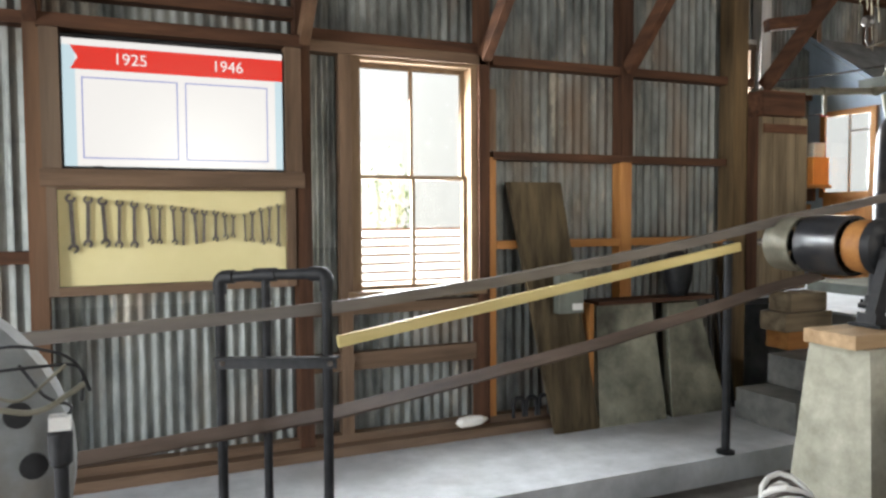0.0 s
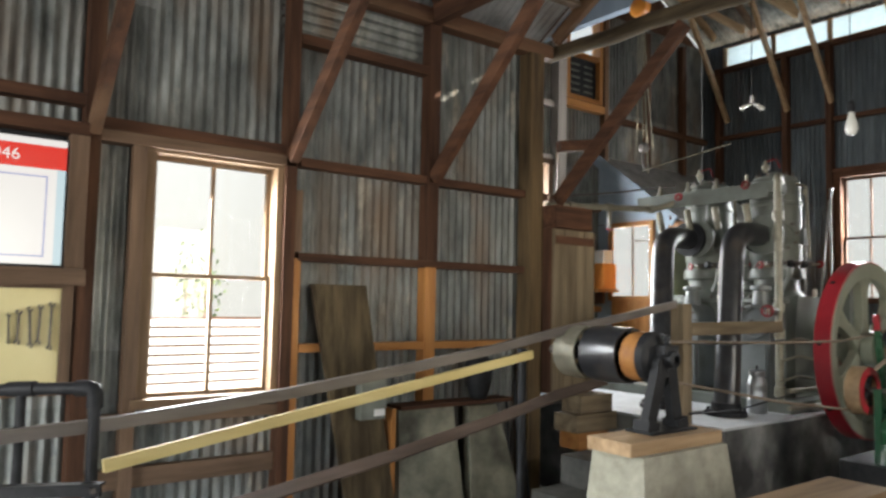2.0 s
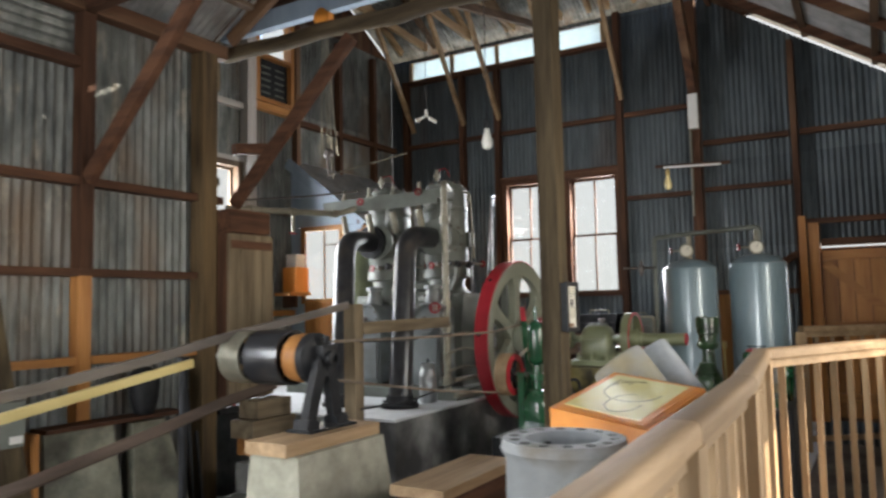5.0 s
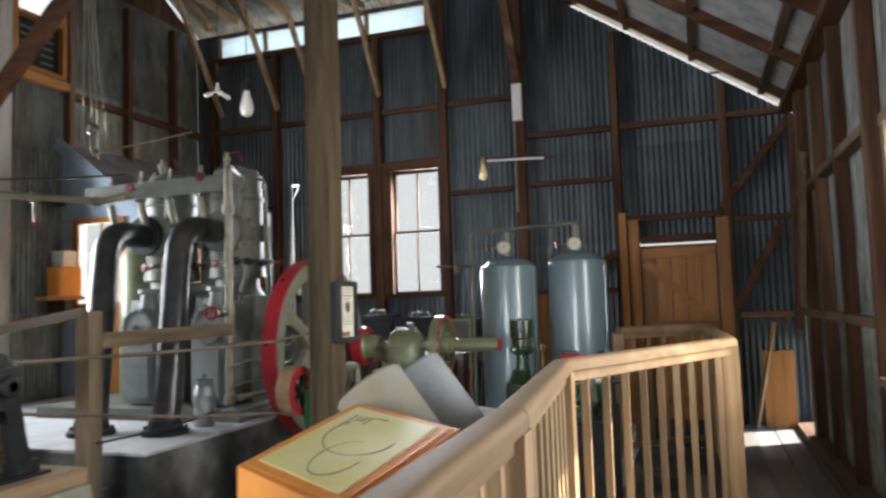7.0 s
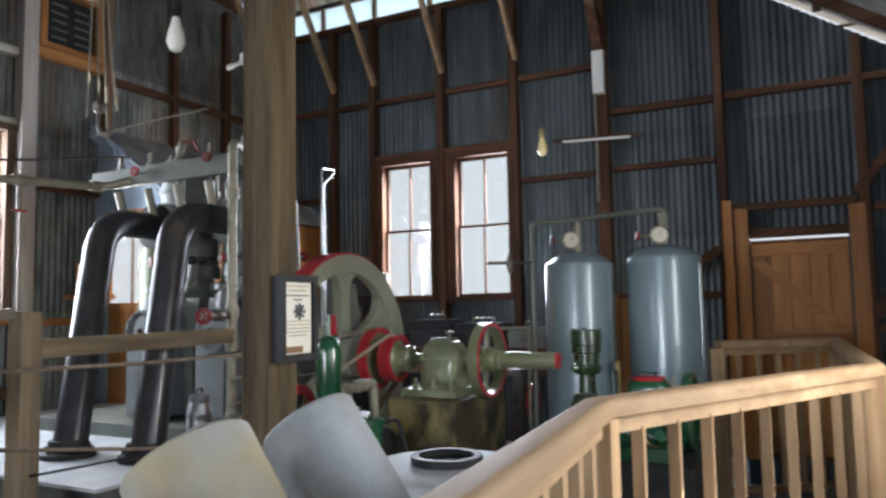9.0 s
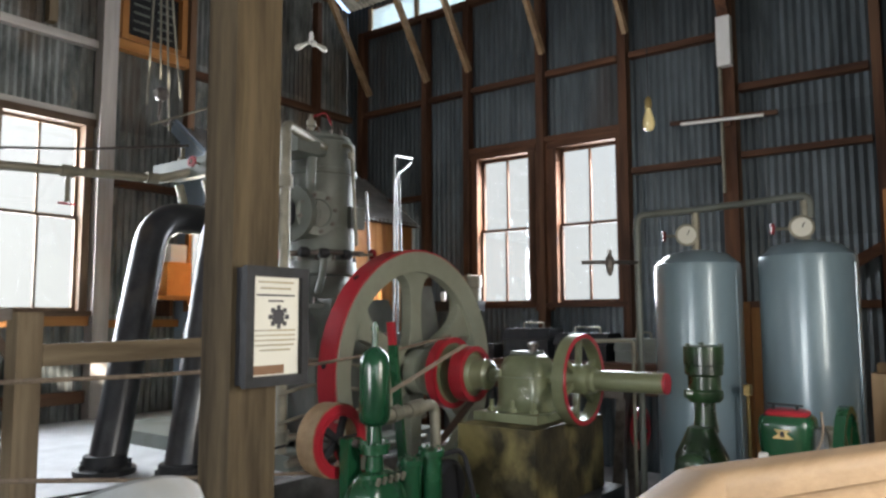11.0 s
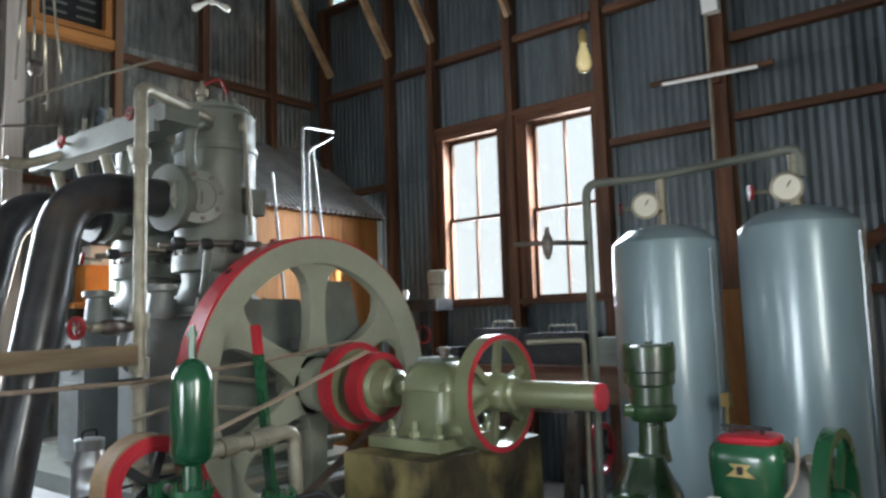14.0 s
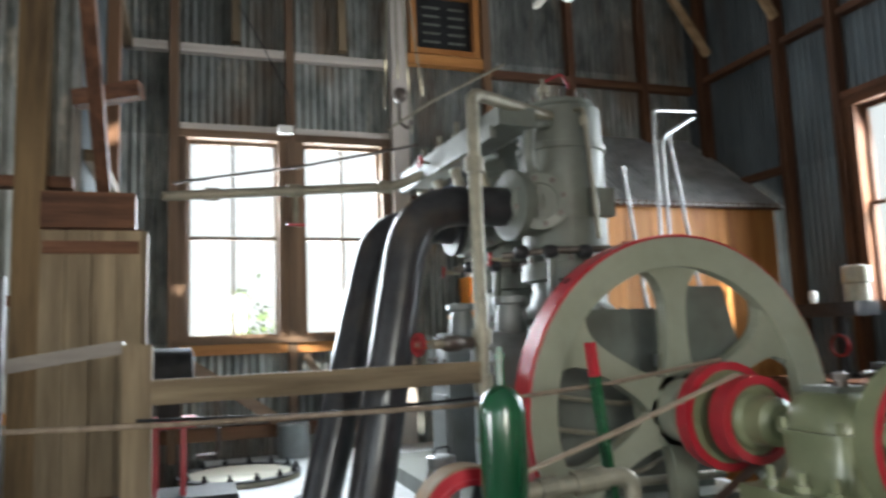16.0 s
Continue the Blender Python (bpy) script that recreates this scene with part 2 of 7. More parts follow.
GROUND = mat("dry_ground", (0.2, 0.18, 0.14), (0.32, 0.29, 0.23), 0.9, 0, 2, vary=0)


def glass_mat(name, tint=(1, 1, 1), rough=0.02):
    m = bpy.data.materials.new(name)
    m.use_nodes = True
    nt = m.node_tree
    n, ln = nt.nodes, nt.links.new
    n.remove(n["Principled BSDF"])
    tr, gl, mx, lw = n.new("ShaderNodeBsdfTransparent"), n.new("ShaderNodeBsdfGlossy"), n.new("ShaderNodeMixShader"), n.new("ShaderNodeLayerWeight")
    pw, fr = n.new("ShaderNodeMath"), n.new("ShaderNodeMapRange")
    pw.operation = "POWER"
    pw.inputs[1].default_value = 5.0
    fr.inputs[3].default_value, fr.inputs[4].default_value = 0.03, 0.7
    ln(lw.outputs["Facing"], pw.inputs[0])
    ln(pw.outputs[0], fr.inputs[0])
    tr.inputs[0].default_value = (*tint, 1)
    gl.inputs["Roughness"].default_value = rough
    ln(fr.outputs[0], mx.inputs[0])
    ln(tr.outputs[0], mx.inputs[1])
    ln(gl.outputs[0], mx.inputs[2])
    ln(mx.outputs[0], n["Material Output"].inputs[0])
    return m


def translucent_mat(name, color, clear):
    """A milky sheet that lets light through, with faint grain."""
    m = bpy.data.materials.new(name)
    m.use_nodes = True
    nt = m.node_tree
    n, ln = nt.nodes, nt.links.new
    n.remove(n["Principled BSDF"])
    tl_, df, tr, m1, m2 = n.new("ShaderNodeBsdfTranslucent"), n.new("ShaderNodeBsdfDiffuse"), n.new("ShaderNodeBsdfTransparent"), n.new("ShaderNodeMixShader"), n.new("ShaderNodeMixShader")
    g, r = n.new("ShaderNodeTexNoise"), n.new("ShaderNodeValToRGB")
    g.inputs["Scale"].default_value = 7
    r.color_ramp.elements[0].color, r.color_ramp.elements[1].color = (*[c * 0.75 for c in color], 1), (*color, 1)
    ln(g.outputs[0], r.inputs[0])
    ln(r.outputs[0], tl_.inputs[0])
    ln(r.outputs[0], df.inputs[0])
    tr.inputs[0].default_value = (*color, 1)
    m1.inputs[0].default_value, m2.inputs[0].default_value = 0.3, clear
    ln(tl_.outputs[0], m1.inputs[1])
    ln(df.outputs[0], m1.inputs[2])
    ln(m1.outputs[0], m2.inputs[1])
    ln(tr.outputs[0], m2.inputs[2])
    ln(m2.outputs[0], n["Material Output"].inputs[0])
    return m


def glow_mat(name, color, strength):
    m = bpy.data.materials.new(name)
    m.use_nodes = True
    p = m.node_tree.nodes["Principled BSDF"]
    p.inputs["Base Color"].default_value = (0.02, 0.02, 0.02, 1)
    p.inputs["Roughness"].default_value = 0.25
    p.inputs["Emission Color"].default_value = (*color, 1)
    p.inputs["Emission Strength"].default_value = strength
    return m


GLASS = glass_mat("window_glass", (0.96, 0.98, 0.98))
FIBREGLASS = translucent_mat("pale_blue_fibreglass", (0.58, 0.66, 0.68), 0.12)
AMBERGLASS = mat("amber_bulb_glass", (0.72, 0.6, 0.28), (0.8, 0.68, 0.36), 0.12, vary=0, coat=0.6)
FROSTBULB = mat("clear_bulb_glass", (0.62, 0.62, 0.56), (0.7, 0.7, 0.64), 0.1, vary=0, coat=0.6)
LIT = 0.108
SCREEN_WHITE = glow_mat("screen_white", (0.97, 0.99, 1.0), LIT)
SCREEN_BLUE = glow_mat("screen_pale_blue", (0.62, 0.84, 0.95), LIT)
SCREEN_RED = glow_mat("screen_red", (0.85, 0.03, 0.015), LIT)
SCREEN_LINE = glow_mat("screen_line", (0.3, 0.34, 0.72), LIT)
# Emission that sets how white the view through the windows looks.
OUTSIDE = glow_mat("window_view_glow", (0.96, 0.99, 1.0), 0.097)

# ---- helpers for meshes ----


def placed(ob):
    m = ob.matrix_parent_inverse @ ob.matrix_basis
    return placed(ob.parent) @ m if ob.parent else ob.matrix_basis.copy()


def thing(name, base, label="", category="", group="", kind=""):
    ob = new(name)
    ob.empty_display_size = 0.1
    ob.matrix_basis = Matrix.Translation(base)
    return tagged(ob, label, category, group, kind)


def part(name, bm, material, parent=None, label="", smooth=False, bevel=0.0):
    """Links a bmesh, made in world places, as one mesh object under a thing or a part."""
    if bevel:
        bmesh.ops.bevel(bm, geom=[e for e in bm.edges if len(e.link_faces) == 2 and e.calc_face_angle(0) > 0.6], offset=bevel, segments=1, affect="EDGES")
    bmesh.ops.recalc_face_normals(bm, faces=bm.faces)
    me = bpy.data.meshes.new(name)
    bm.to_mesh(me)
    bm.free()
    me.materials.append(material)
    if smooth:
        for f in me.polygons:
            f.use_smooth = True
        me.set_sharp_from_angle(angle=radians(38))
    ob = new(name, me)
    if parent:
        ob.parent = parent
        ob.matrix_parent_inverse = placed(parent).inverted()
    return tagged(ob, label)


def BM():
    return bmesh.new()


def box(bm, x0, x1, y0, y1, z0, z1, mp=None):
    vs = []
    for x in (x0, x1):
        for y in (y0, y1):
            for z in (z0, z1):
                vs.append(bm.verts.new(mp(x, y, z) if mp else (x, y, z)))
    for a in ((0, 1, 3, 2), (4, 6, 7, 5), (0, 4, 5, 1), (2, 3, 7, 6), (0, 2, 6, 4), (1, 5, 7, 3)):
        bm.faces.new([vs[i] for i in a])
    return bm


def boxm(x0, x1, y0, y1, z0, z1, mp=None):
    return box(BM(), x0, x1, y0, y1, z0, z1, mp)


def beam(bm, p0, p1, w, h, up=(0, 0, 1)):
    """A squared bar from p0 to p1: w across, h along up."""
    p0, p1 = Vector(p0), Vector(p1)
    d = (p1 - p0).normalized()
    u = Vector(up)
    if abs(d.dot(u)) > 0.98:
        u = Vector((1, 0, 0))
    s = d.cross(u).normalized() * (w / 2)
    t = s.cross(d).normalized() * (h / 2)
    vs = [bm.verts.new(p + a * s + b * t) for p in (p0, p1) for a, b in ((-1, -1), (1, -1), (1, 1), (-1, 1))]
    for a in ((0, 1, 2, 3), (7, 6, 5, 4), (0, 4, 5, 1), (1, 5, 6, 2), (2, 6, 7, 3), (3, 7, 4, 0)):
        bm.faces.new([vs[i] for i in a])
    return bm


def axes(d):
    d = Vector(d).normalized()
    a = Vector((0, 0, 1)) if abs(d.z) < 0.9 else Vector((1, 0, 0))
    u = d.cross(a).normalized()
    return d, u, d.cross(u).normalized()


def lathe(bm, base, direction, profile, seg=24, caps=True):
    """Turns a profile of (along, radius) about the axis from base."""
    d, u, v = axes(direction)
    base = Vector(base)
    rings = []
    for a, r in profile:
        rings.append([bm.verts.new(base + d * a + (u * math.cos(2 * math.pi * i / seg) + v * math.sin(2 * math.pi * i / seg)) * max(r, 0.0004)) for i in range(seg)])
    for p, q in zip(rings, rings[1:]):
        for i in range(seg):
            bm.faces.new((p[i], p[(i + 1) % seg], q[(i + 1) % seg], q[i]))
    if caps:
        bm.faces.new(rings[0][::-1])
        bm.faces.new(rings[-1])
    return bm


def ringmesh(bm, base, direction, profile, seg=32):
    """A closed ring: the profile of (along, radius) joins up with itself."""
    d, u, v = axes(direction)
    base = Vector(base)
    rings = [[bm.verts.new(base + d * a + (u * math.cos(2 * math.pi * i / seg) + v * math.sin(2 * math.pi * i / seg)) * r) for i in range(seg)] for a, r in profile]
    for k in range(len(rings)):
        p, q = rings[k], rings[(k + 1) % len(rings)]
        for i in range(seg):
            bm.faces.new((p[i], p[(i + 1) % seg], q[(i + 1) % seg], q[i]))
    return bm


def rod(bm, p0, p1, r, seg=12):
    p0, p1 = Vector(p0), Vector(p1)
    return lathe(bm, p0, p1 - p0, [(0, r), ((p1 - p0).length, r)], seg)


def bend(points, radius, steps=6):
    """Rounds the corners of a line of points."""
    pts = [Vector(p) for p in points]
    out = [pts[0]]
    for a, b, c in zip(pts, pts[1:], pts[2:]):
        r = min(radius, (a - b).length * 0.48, (c - b).length * 0.48)
        p, q = b + (a - b).normalized() * r, b + (c - b).normalized() * r
        for i in range(steps + 1):
            t = i / steps
            out.append((1 - t) ** 2 * p + 2 * t * (1 - t) * b + t * t * q)
    return out + [pts[-1]]


def tube(bm, pts, r, seg=12):
    """A pipe along a line of points."""
    pts = [Vector(p) for p in pts]
    rings, ref = [], None
    for i, p in enumerate(pts):
        d = (pts[min(i + 1, len(pts) - 1)] - pts[max(i - 1, 0)]).normalized()
        if ref is None:
            ref = axes(d)[1]
        u = (ref - d * ref.dot(d)).normalized()
        ref = u
        v = d.cross(u)
        rings.append([bm.verts.new(p + (u * math.cos(2 * math.pi * k / seg) + v * math.sin(2 * math.pi * k / seg)) * r) for k in range(seg)])
    for a, b in zip(rings, rings[1:]):
        for k in range(seg):
            bm.faces.new((a[k], a[(k + 1) % seg], b[(k + 1) % seg], b[k]))
    bm.faces.new(rings[0][::-1])
    bm.faces.new(rings[-1])
    return bm


def band(bm, pts, w, th, side):
    """A flat belt along a line of points: w along side, th thick."""
    pts = [Vector(p) for p in pts]
    s = Vector(side).normalized() * (w / 2)
    rows = []
    for i, p in enumerate(pts):
        d = (pts[min(i + 1, len(pts) - 1)] - pts[max(i - 1, 0)]).normalized()
        t = d.cross(s).normalized() * (th / 2)
        rows.append([bm.verts.new(p + a * s + b * t) for a, b in ((-1, -1), (1, -1), (1, 1), (-1, 1))])
    for a, b in zip(rows, rows[1:]):
        for k in range(4):
            bm.faces.new((a[k], a[(k + 1) % 4], b[(k + 1) % 4], b[k]))
    bm.faces.new(rows[0][::-1])
    bm.faces.new(rows[-1])
    return bm


def loft(bm, centre, rings, power=4.0, seg=28):
    """A body of rounded-square sections about a vertical line: rings of (height, half x, half y)."""
    c = Vector(centre)
    rows = []
    for z, hx, hy in rings:
        row = []
        for k in range(seg):
            a = 2 * math.pi * k / seg
            ca, sa = math.cos(a), math.sin(a)
            row.append(bm.verts.new(c + Vector((math.copysign(abs(ca) ** (2 / power), ca) * hx, math.copysign(abs(sa) ** (2 / power), sa) * hy, z))))
        rows.append(row)
    for p, q in zip(rows, rows[1:]):
        for k in range(seg):
            bm.faces.new((p[k], p[(k + 1) % seg], q[(k + 1) % seg], q[k]))
    bm.faces.new(rows[0][::-1])
    bm.faces.new(rows[-1])
    return bm


def moulding(bm, p0, p1, w, h, r, steps=4):
    """A level bar from p0 to p1 whose two upper edges are rounded by r."""
    p0, p1 = Vector(p0), Vector(p1)
    side = (p1 - p0).normalized().cross(Vector((0, 0, 1)))
    prof = [(-w / 2 + 0.006, -h / 2), (w / 2 - 0.006, -h / 2), (w / 2, -h / 2 + 0.006)]
    for s, a0 in ((1, 0), (-1, 90)):
        prof += [(s * (w / 2 - r) + r * math.cos(radians(a0 + 90 * k / steps)), h / 2 - r + r * math.sin(radians(a0 + 90 * k / steps))) for k in range(steps + 1)]
    prof.append((-w / 2, -h / 2 + 0.006))
    return prism(bm, [p0 + side * u + Vector((0, 0, v)) for u, v in prof], p1 - p0)


def prism(bm, pts, offset):
    """A flat outline pushed along offset."""
    a = [bm.verts.new(p) for p in pts]
    b = [bm.verts.new(Vector(p) + Vector(offset)) for p in pts]
    bm.faces.new(a[::-1])
    bm.faces.new(b)
    for i in range(len(a)):
        j = (i + 1) % len(a)
        bm.faces.new((a[i], a[j], b[j], b[i]))
    return bm


PITCH, DEPTH = 0.0635, 0.009


def corrugate(bm, point, u0, u1, v0, v1, waves_along_u=True):
    """A corrugated sheet: point(u, v, out) gives the place; v0 and v1 may follow u. It has a back face 2 mm behind."""
    step = PITCH / 6
    n = max(2, int(round((u1 - u0) / step)))
    rows = []
    for i in range(n + 1):
        u = u0 + (u1 - u0) * i / n
        o = DEPTH * math.sin(2 * math.pi * u / PITCH)
        a, b = (v0(u) if callable(v0) else v0), (v1(u) if callable(v1) else v1)
        rows.append((bm.verts.new(point(u, a, o)), bm.verts.new(point(u, b, o)), bm.verts.new(point(u, b, o + 0.002)), bm.verts.new(point(u, a, o + 0.002))))
    for p, q in zip(rows, rows[1:]):
        for k in range(4):
            bm.faces.new((p[k], p[(k + 1) % 4], q[(k + 1) % 4], q[k]))
    return bm


def text_mesh(words, size, m, material, parent, depth=0.001):
    cu = bpy.data.curves.new("writing", "FONT")
    cu.body, cu.size, cu.extrude, cu.align_x, cu.align_y = words, size, depth, "CENTER", "CENTER"
    tmp = bpy.data.objects.new("writing", cu)
    me = bpy.data.meshes.new_from_object(tmp)
    bpy.data.objects.remove(tmp)
    me.transform(m)
    me.materials.clear()
    me.materials.append(material)
    ob = new("lettering", me)
    ob.parent = parent
    ob.matrix_parent_inverse = placed(parent).inverted()
    return ob

# ---- ground and floors ----
outer = tagged(part("ground", boxm(-60, 80, -60, 80, -0.7, -0.35), GROUND), "dry bare ground round the building", "ground", kind="structure")
pit = tagged(part("floor", boxm(-3.0, 10.0, -1.6, 5.9, -0.35, -0.15), DIRT), "packed earth and dark concrete floor", "floor", kind="structure")
slab = tagged(part("floor_slab", boxm(-3.0, 4.62, 2.86, 3.9, -0.149, 0.0), CONC, bevel=0.012), "smooth grey concrete slab along the iron wall", "floor slab", kind="structure")
east_floor = tagged(part("floor_east", boxm(7.72, 9.98, 0.2, 5.86, -0.149, 0.095), CONC), "worn concrete floor behind the tanks", "floor", kind="structure")
deck = thing("floor_deck", (2, -0.8, 0.05), "raised walkway of worn grey floorboards", "floor", kind="structure")
for k in range(8):
    y0 = -1.5 + k * 0.196
    x1 = 9.98 if k < 5 else (7.7 if k < 6 else 5.0)
    xs = [-3.0, -0.6, 1.9, 4.4, 6.9, x1] if k % 2 else [-3.0, 0.4, 3.1, 5.7, 8.3, x1]
    xs = [x for x in xs if x < x1] + [x1]
    for a, b in zip(xs, xs[1:]):
        part("floorboard", boxm(a + 0.002, b - 0.002, y0 + 0.003, y0 + 0.193, 0.06, 0.1 - 0.002 * (k % 3)), PLANK, deck)
part("joists", boxm(-3.0, 4.95, -1.5, 0.06, -0.149, 0.058), OLD["x"], deck)
part("joists", boxm(4.952, 9.97, -1.5, -0.53, -0.149, 0.058), OLD["x"], deck)

# ---- walls ----


def left_map(u, d, z):
    return (u, 3.885 + d, z)


def north_map(u, d, z):
    return (u, 5.885 + d, z)


def far_map(u, d, z):
    return (10.0 + d, u, z)


def right_map(u, d, z):
    return (u, -1.5 - d, z)


def west_map(u, d, z):
    return (4.72 - d, u, z)


def end_map(u, d, z):
    return (-3.0 - d, u, z)


def wall(name, mp, us, zs, holes, material, label, ztop=None, flat=(), shell=OLD["z"]):
    """A sheeted wall: corrugated sheets bay by bay between the u and z steps, with an unseen board skin added outside
    them to keep daylight out.
    """
    base = mp((us[0] + us[-1]) / 2, 0, zs[0])
    w = thing(name, base, label, "wall", kind="structure")
    skin = BM()
    for u0, u1 in zip(us, us[1:]):
        for z0, z1 in zip(zs, zs[1:]):
            cu, cz = (u0 + u1) / 2, (z0 + z1) / 2
            if any(h[0] < cu < h[1] and h[2] < cz < h[3] for h in holes):
                continue
            if ztop and max(ztop(u0), ztop(u1)) <= z0 + 0.02:
                continue
            top = (lambda u, z1=z1, z0=z0: max(z0 + 0.003, min(z1, ztop(u)))) if ztop else z1
            if (cu, cz) in flat or any(f[0] < cu < f[1] and f[2] < cz < f[3] for f in flat):
                bm = corrugate(BM(), lambda v, u, o: mp(u, o, v), z0, z1, u0, u1)
            else:
                bm = corrugate(BM(), lambda u, v, o: mp(u, o, v), u0, u1, z0, top)
            part("corrugated_sheet", bm, material, w, smooth=True)
            if ztop:
                prism(skin, [mp(u0, 0.02, z0), mp(u1, 0.02, z0), mp(u1, 0.02, top(u1)), mp(u0, 0.02, top(u0))], Vector(mp(0, 0.045, 0)) - Vector(mp(0, 0.02, 0)))
            else:
                box(skin, u0, u1, 0.02, 0.045, z0, z1, mp)
    part("outer_boarding", skin, shell, w)
    return w


def timbers(w, mp, name, items, mats, key):
    """Studs or girts of a wall: (u0, u1, z0, z1, depth)."""
    for u0, u1, z0, z1, dep in items:
        part(name, boxm(u0, u1, -0.01 - dep, -0.012, z0, z1, mp), mats[key], w, bevel=0.004)


WIN_A = (1.745, 2.485, 0.885, 2.235)
w_left = wall("wall_left", left_map, [-3.0, -1.0, 0.2, 1.43, 1.745, 2.485, 2.55, 3.58, 4.72], [-0.02, 0.885, 1.16, 1.7, 2.235, 3.02, 3.38], [WIN_A],
              IRON, "weathered grey corrugated iron wall on dark timber framing", flat=[(2.5, 3.6, 3.0, 3.4)])
timbers(w_left, left_map, "stud", [(0.12, 0.2, 0.06, 3.36, 0.1), (1.4, 1.48, 0.06, 3.36, 0.1), (-1.04, -0.96, 0.06, 3.36, 0.1), (2.5, 2.57, 0.06, 3.36, 0.1), (3.54, 3.63, 1.72, 3.36, 0.1)], OLD, "z")
timbers(w_left, left_map, "stud", [(2.575, 2.62, 0.1, 1.69, 0.085), (3.54, 3.63, 0.1, 1.68, 0.09)], AMBER, "z")
timbers(w_left, left_map, "stud", [(2.575, 2.62, 1.73, 2.1, 0.085), (1.645, 1.712, 0.1, 2.24, 0.085)], TAN, "z")
timbers(w_left, left_map, "girt", [(2.6, 4.7, 2.245, 2.3, 0.088), (2.6, 4.7, 1.675, 1.725, 0.088), (2.58, 3.54, 3.0, 3.06, 0.088), (-3.0, 0.12, 2.25, 2.31, 0.09), (0.2, 1.4, 2.4, 2.46, 0.09), (1.48, 2.5, 2.3, 2.36, 0.088),
                                   (-3.0, 0.12, 1.12, 1.18, 0.09)], OLD, "x")
timbers(w_left, left_map, "girt", [(1.48, 2.56, 2.235, 2.295, 0.1), (1.48, 2.52, 0.78, 0.84, 0.08)], TAN, "x")
timbers(w_left, left_map, "girt", [(2.625, 3.54, 1.13, 1.18, 0.085), (3.635, 4.6, 1.13, 1.18, 0.085)], AMBER, "x")
timbers(w_left, left_map, "girt", [(1.48, 2.5, 0.46, 0.56, 0.06)], TAN, "x")
timbers(w_left, left_map, "sill_board", [(-3.0, 3.1, 0.0, 0.055, 0.16), (-3.0, 3.1, 0.056, 0.1, 0.08)], TAN, "x")
timbers(w_left, left_map, "top_plate", [(-3.0, 4.72, 3.365, 3.47, 0.11)], OLD, "x")

FAR_L, FAR_R, STRIP, DOORWAY = (3.27, 3.97, 1.55, 3.11), (2.35, 3.05, 1.55, 3.11), (2.5, 5.5, 4.83, 5.14), (-0.68, 0.1, 0.1, 2.06)


def rake(u):
    return 5.19 if u >= 1.15 else min(5.19, 3.44 + 0.676 * (u + 1.32) - 0.03)


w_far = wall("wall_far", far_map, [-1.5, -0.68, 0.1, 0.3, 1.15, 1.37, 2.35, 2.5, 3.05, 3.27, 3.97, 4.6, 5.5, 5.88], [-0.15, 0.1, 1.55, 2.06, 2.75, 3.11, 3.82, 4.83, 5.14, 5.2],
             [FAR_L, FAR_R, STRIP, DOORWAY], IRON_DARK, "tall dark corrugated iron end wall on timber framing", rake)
timbers(w_far, far_map, "stud", [(5.53, 5.61, 0.1, 4.82, 0.1), (4.57, 4.64, 0.1, 4.82, 0.1), (4.01, 4.08, 0.1, 4.82, 0.1), (3.12, 3.2, 0.1, 4.82, 0.1), (2.26, 2.34, 0.1, 5.18, 0.1), (0.26, 0.33, 0.1, 4.4, 0.1), (-0.85, -0.77, 0.1, 3.7, 0.1)], OLD, "z")
timbers(w_far, far_map, "post", [(1.31, 1.43, 0.1, 5.1, 0.13)], OLD, "z")
for z in (3.79, 2.72):
    segs = [(4.66, 5.53), (1.45, 2.24)] if z < 3 else [(4.66, 5.53), (4.1, 4.55), (3.22, 3.99), (2.36, 3.1), (1.45, 2.24)]
    timbers(w_far, far_map, "girt", [(a, b, z, z + 0.055, 0.085) for a, b in segs], OLD, "y")
timbers(w_far, far_map, "girt", [(0.35, 1.29, 3.3, 3.36, 0.085), (-1.45, 0.24, 3.3, 3.36, 0.085), (0.35, 1.29, 2.74, 2.79, 0.085), (0.35, 1.29, 1.5, 1.56, 0.085), (-1.45, -0.87, 1.2, 1.26, 0.085), (2.3, 4.05, 3.14, 3.19, 0.088), (-0.75, 0.24, 2.27, 2.33, 0.085), (-1.45, -0.87, 2.2, 2.26, 0.08), (2.36, 5.52, 4.76, 4.82, 0.09)], OLD, "y")
part("brace", beam(BM(), (9.93, -0.84, 1.3), (9.93, -1.32, 2.15), 0.05, 0.08), OLD["z"], w_far)
part("brace", beam(BM(), (9.93, 0.32, 1.95), (9.93, 1.0, 1.55), 0.05, 0.08), OLD["y"], w_far)
part("brace", beam(BM(), (9.93, -0.75, 2.35), (9.93, -1.45, 3.25), 0.05, 0.08), OLD["y"], w_far)

N_L, N_R, HOP, N_OFF = (5.17, 5.95, 1.48, 3.12), (6.07, 6.81, 1.48, 3.12), (7.08, 7.7, 3.95, 5.1), (7.9, 9.3, 1.48, 2.6)
w_north = wall("wall_north", north_map, [4.72, 5.17, 5.95, 6.07, 6.81, 7.08, 7.7, 7.9, 9.3, 10.0], [-0.15, 0.6, 1.48, 2.6, 3.12, 3.95, 5.1, 5.2], [N_L, N_R, HOP, N_OFF],
               IRON, "corrugated iron annex wall with whitewashed timber framing")
timbers(w_north, north_map, "stud", [(5.08, 5.15, 0.6, 5.1, 0.09), (5.975, 6.045, 0.6, 5.1, 0.09)], TAN, "z")
timbers(w_north, north_map, "stud", [(5.55, 5.62, 3.9, 5.1, 0.08), (6.42, 6.49, 3.9, 5.1, 0.08)], GREYWOOD, "z")
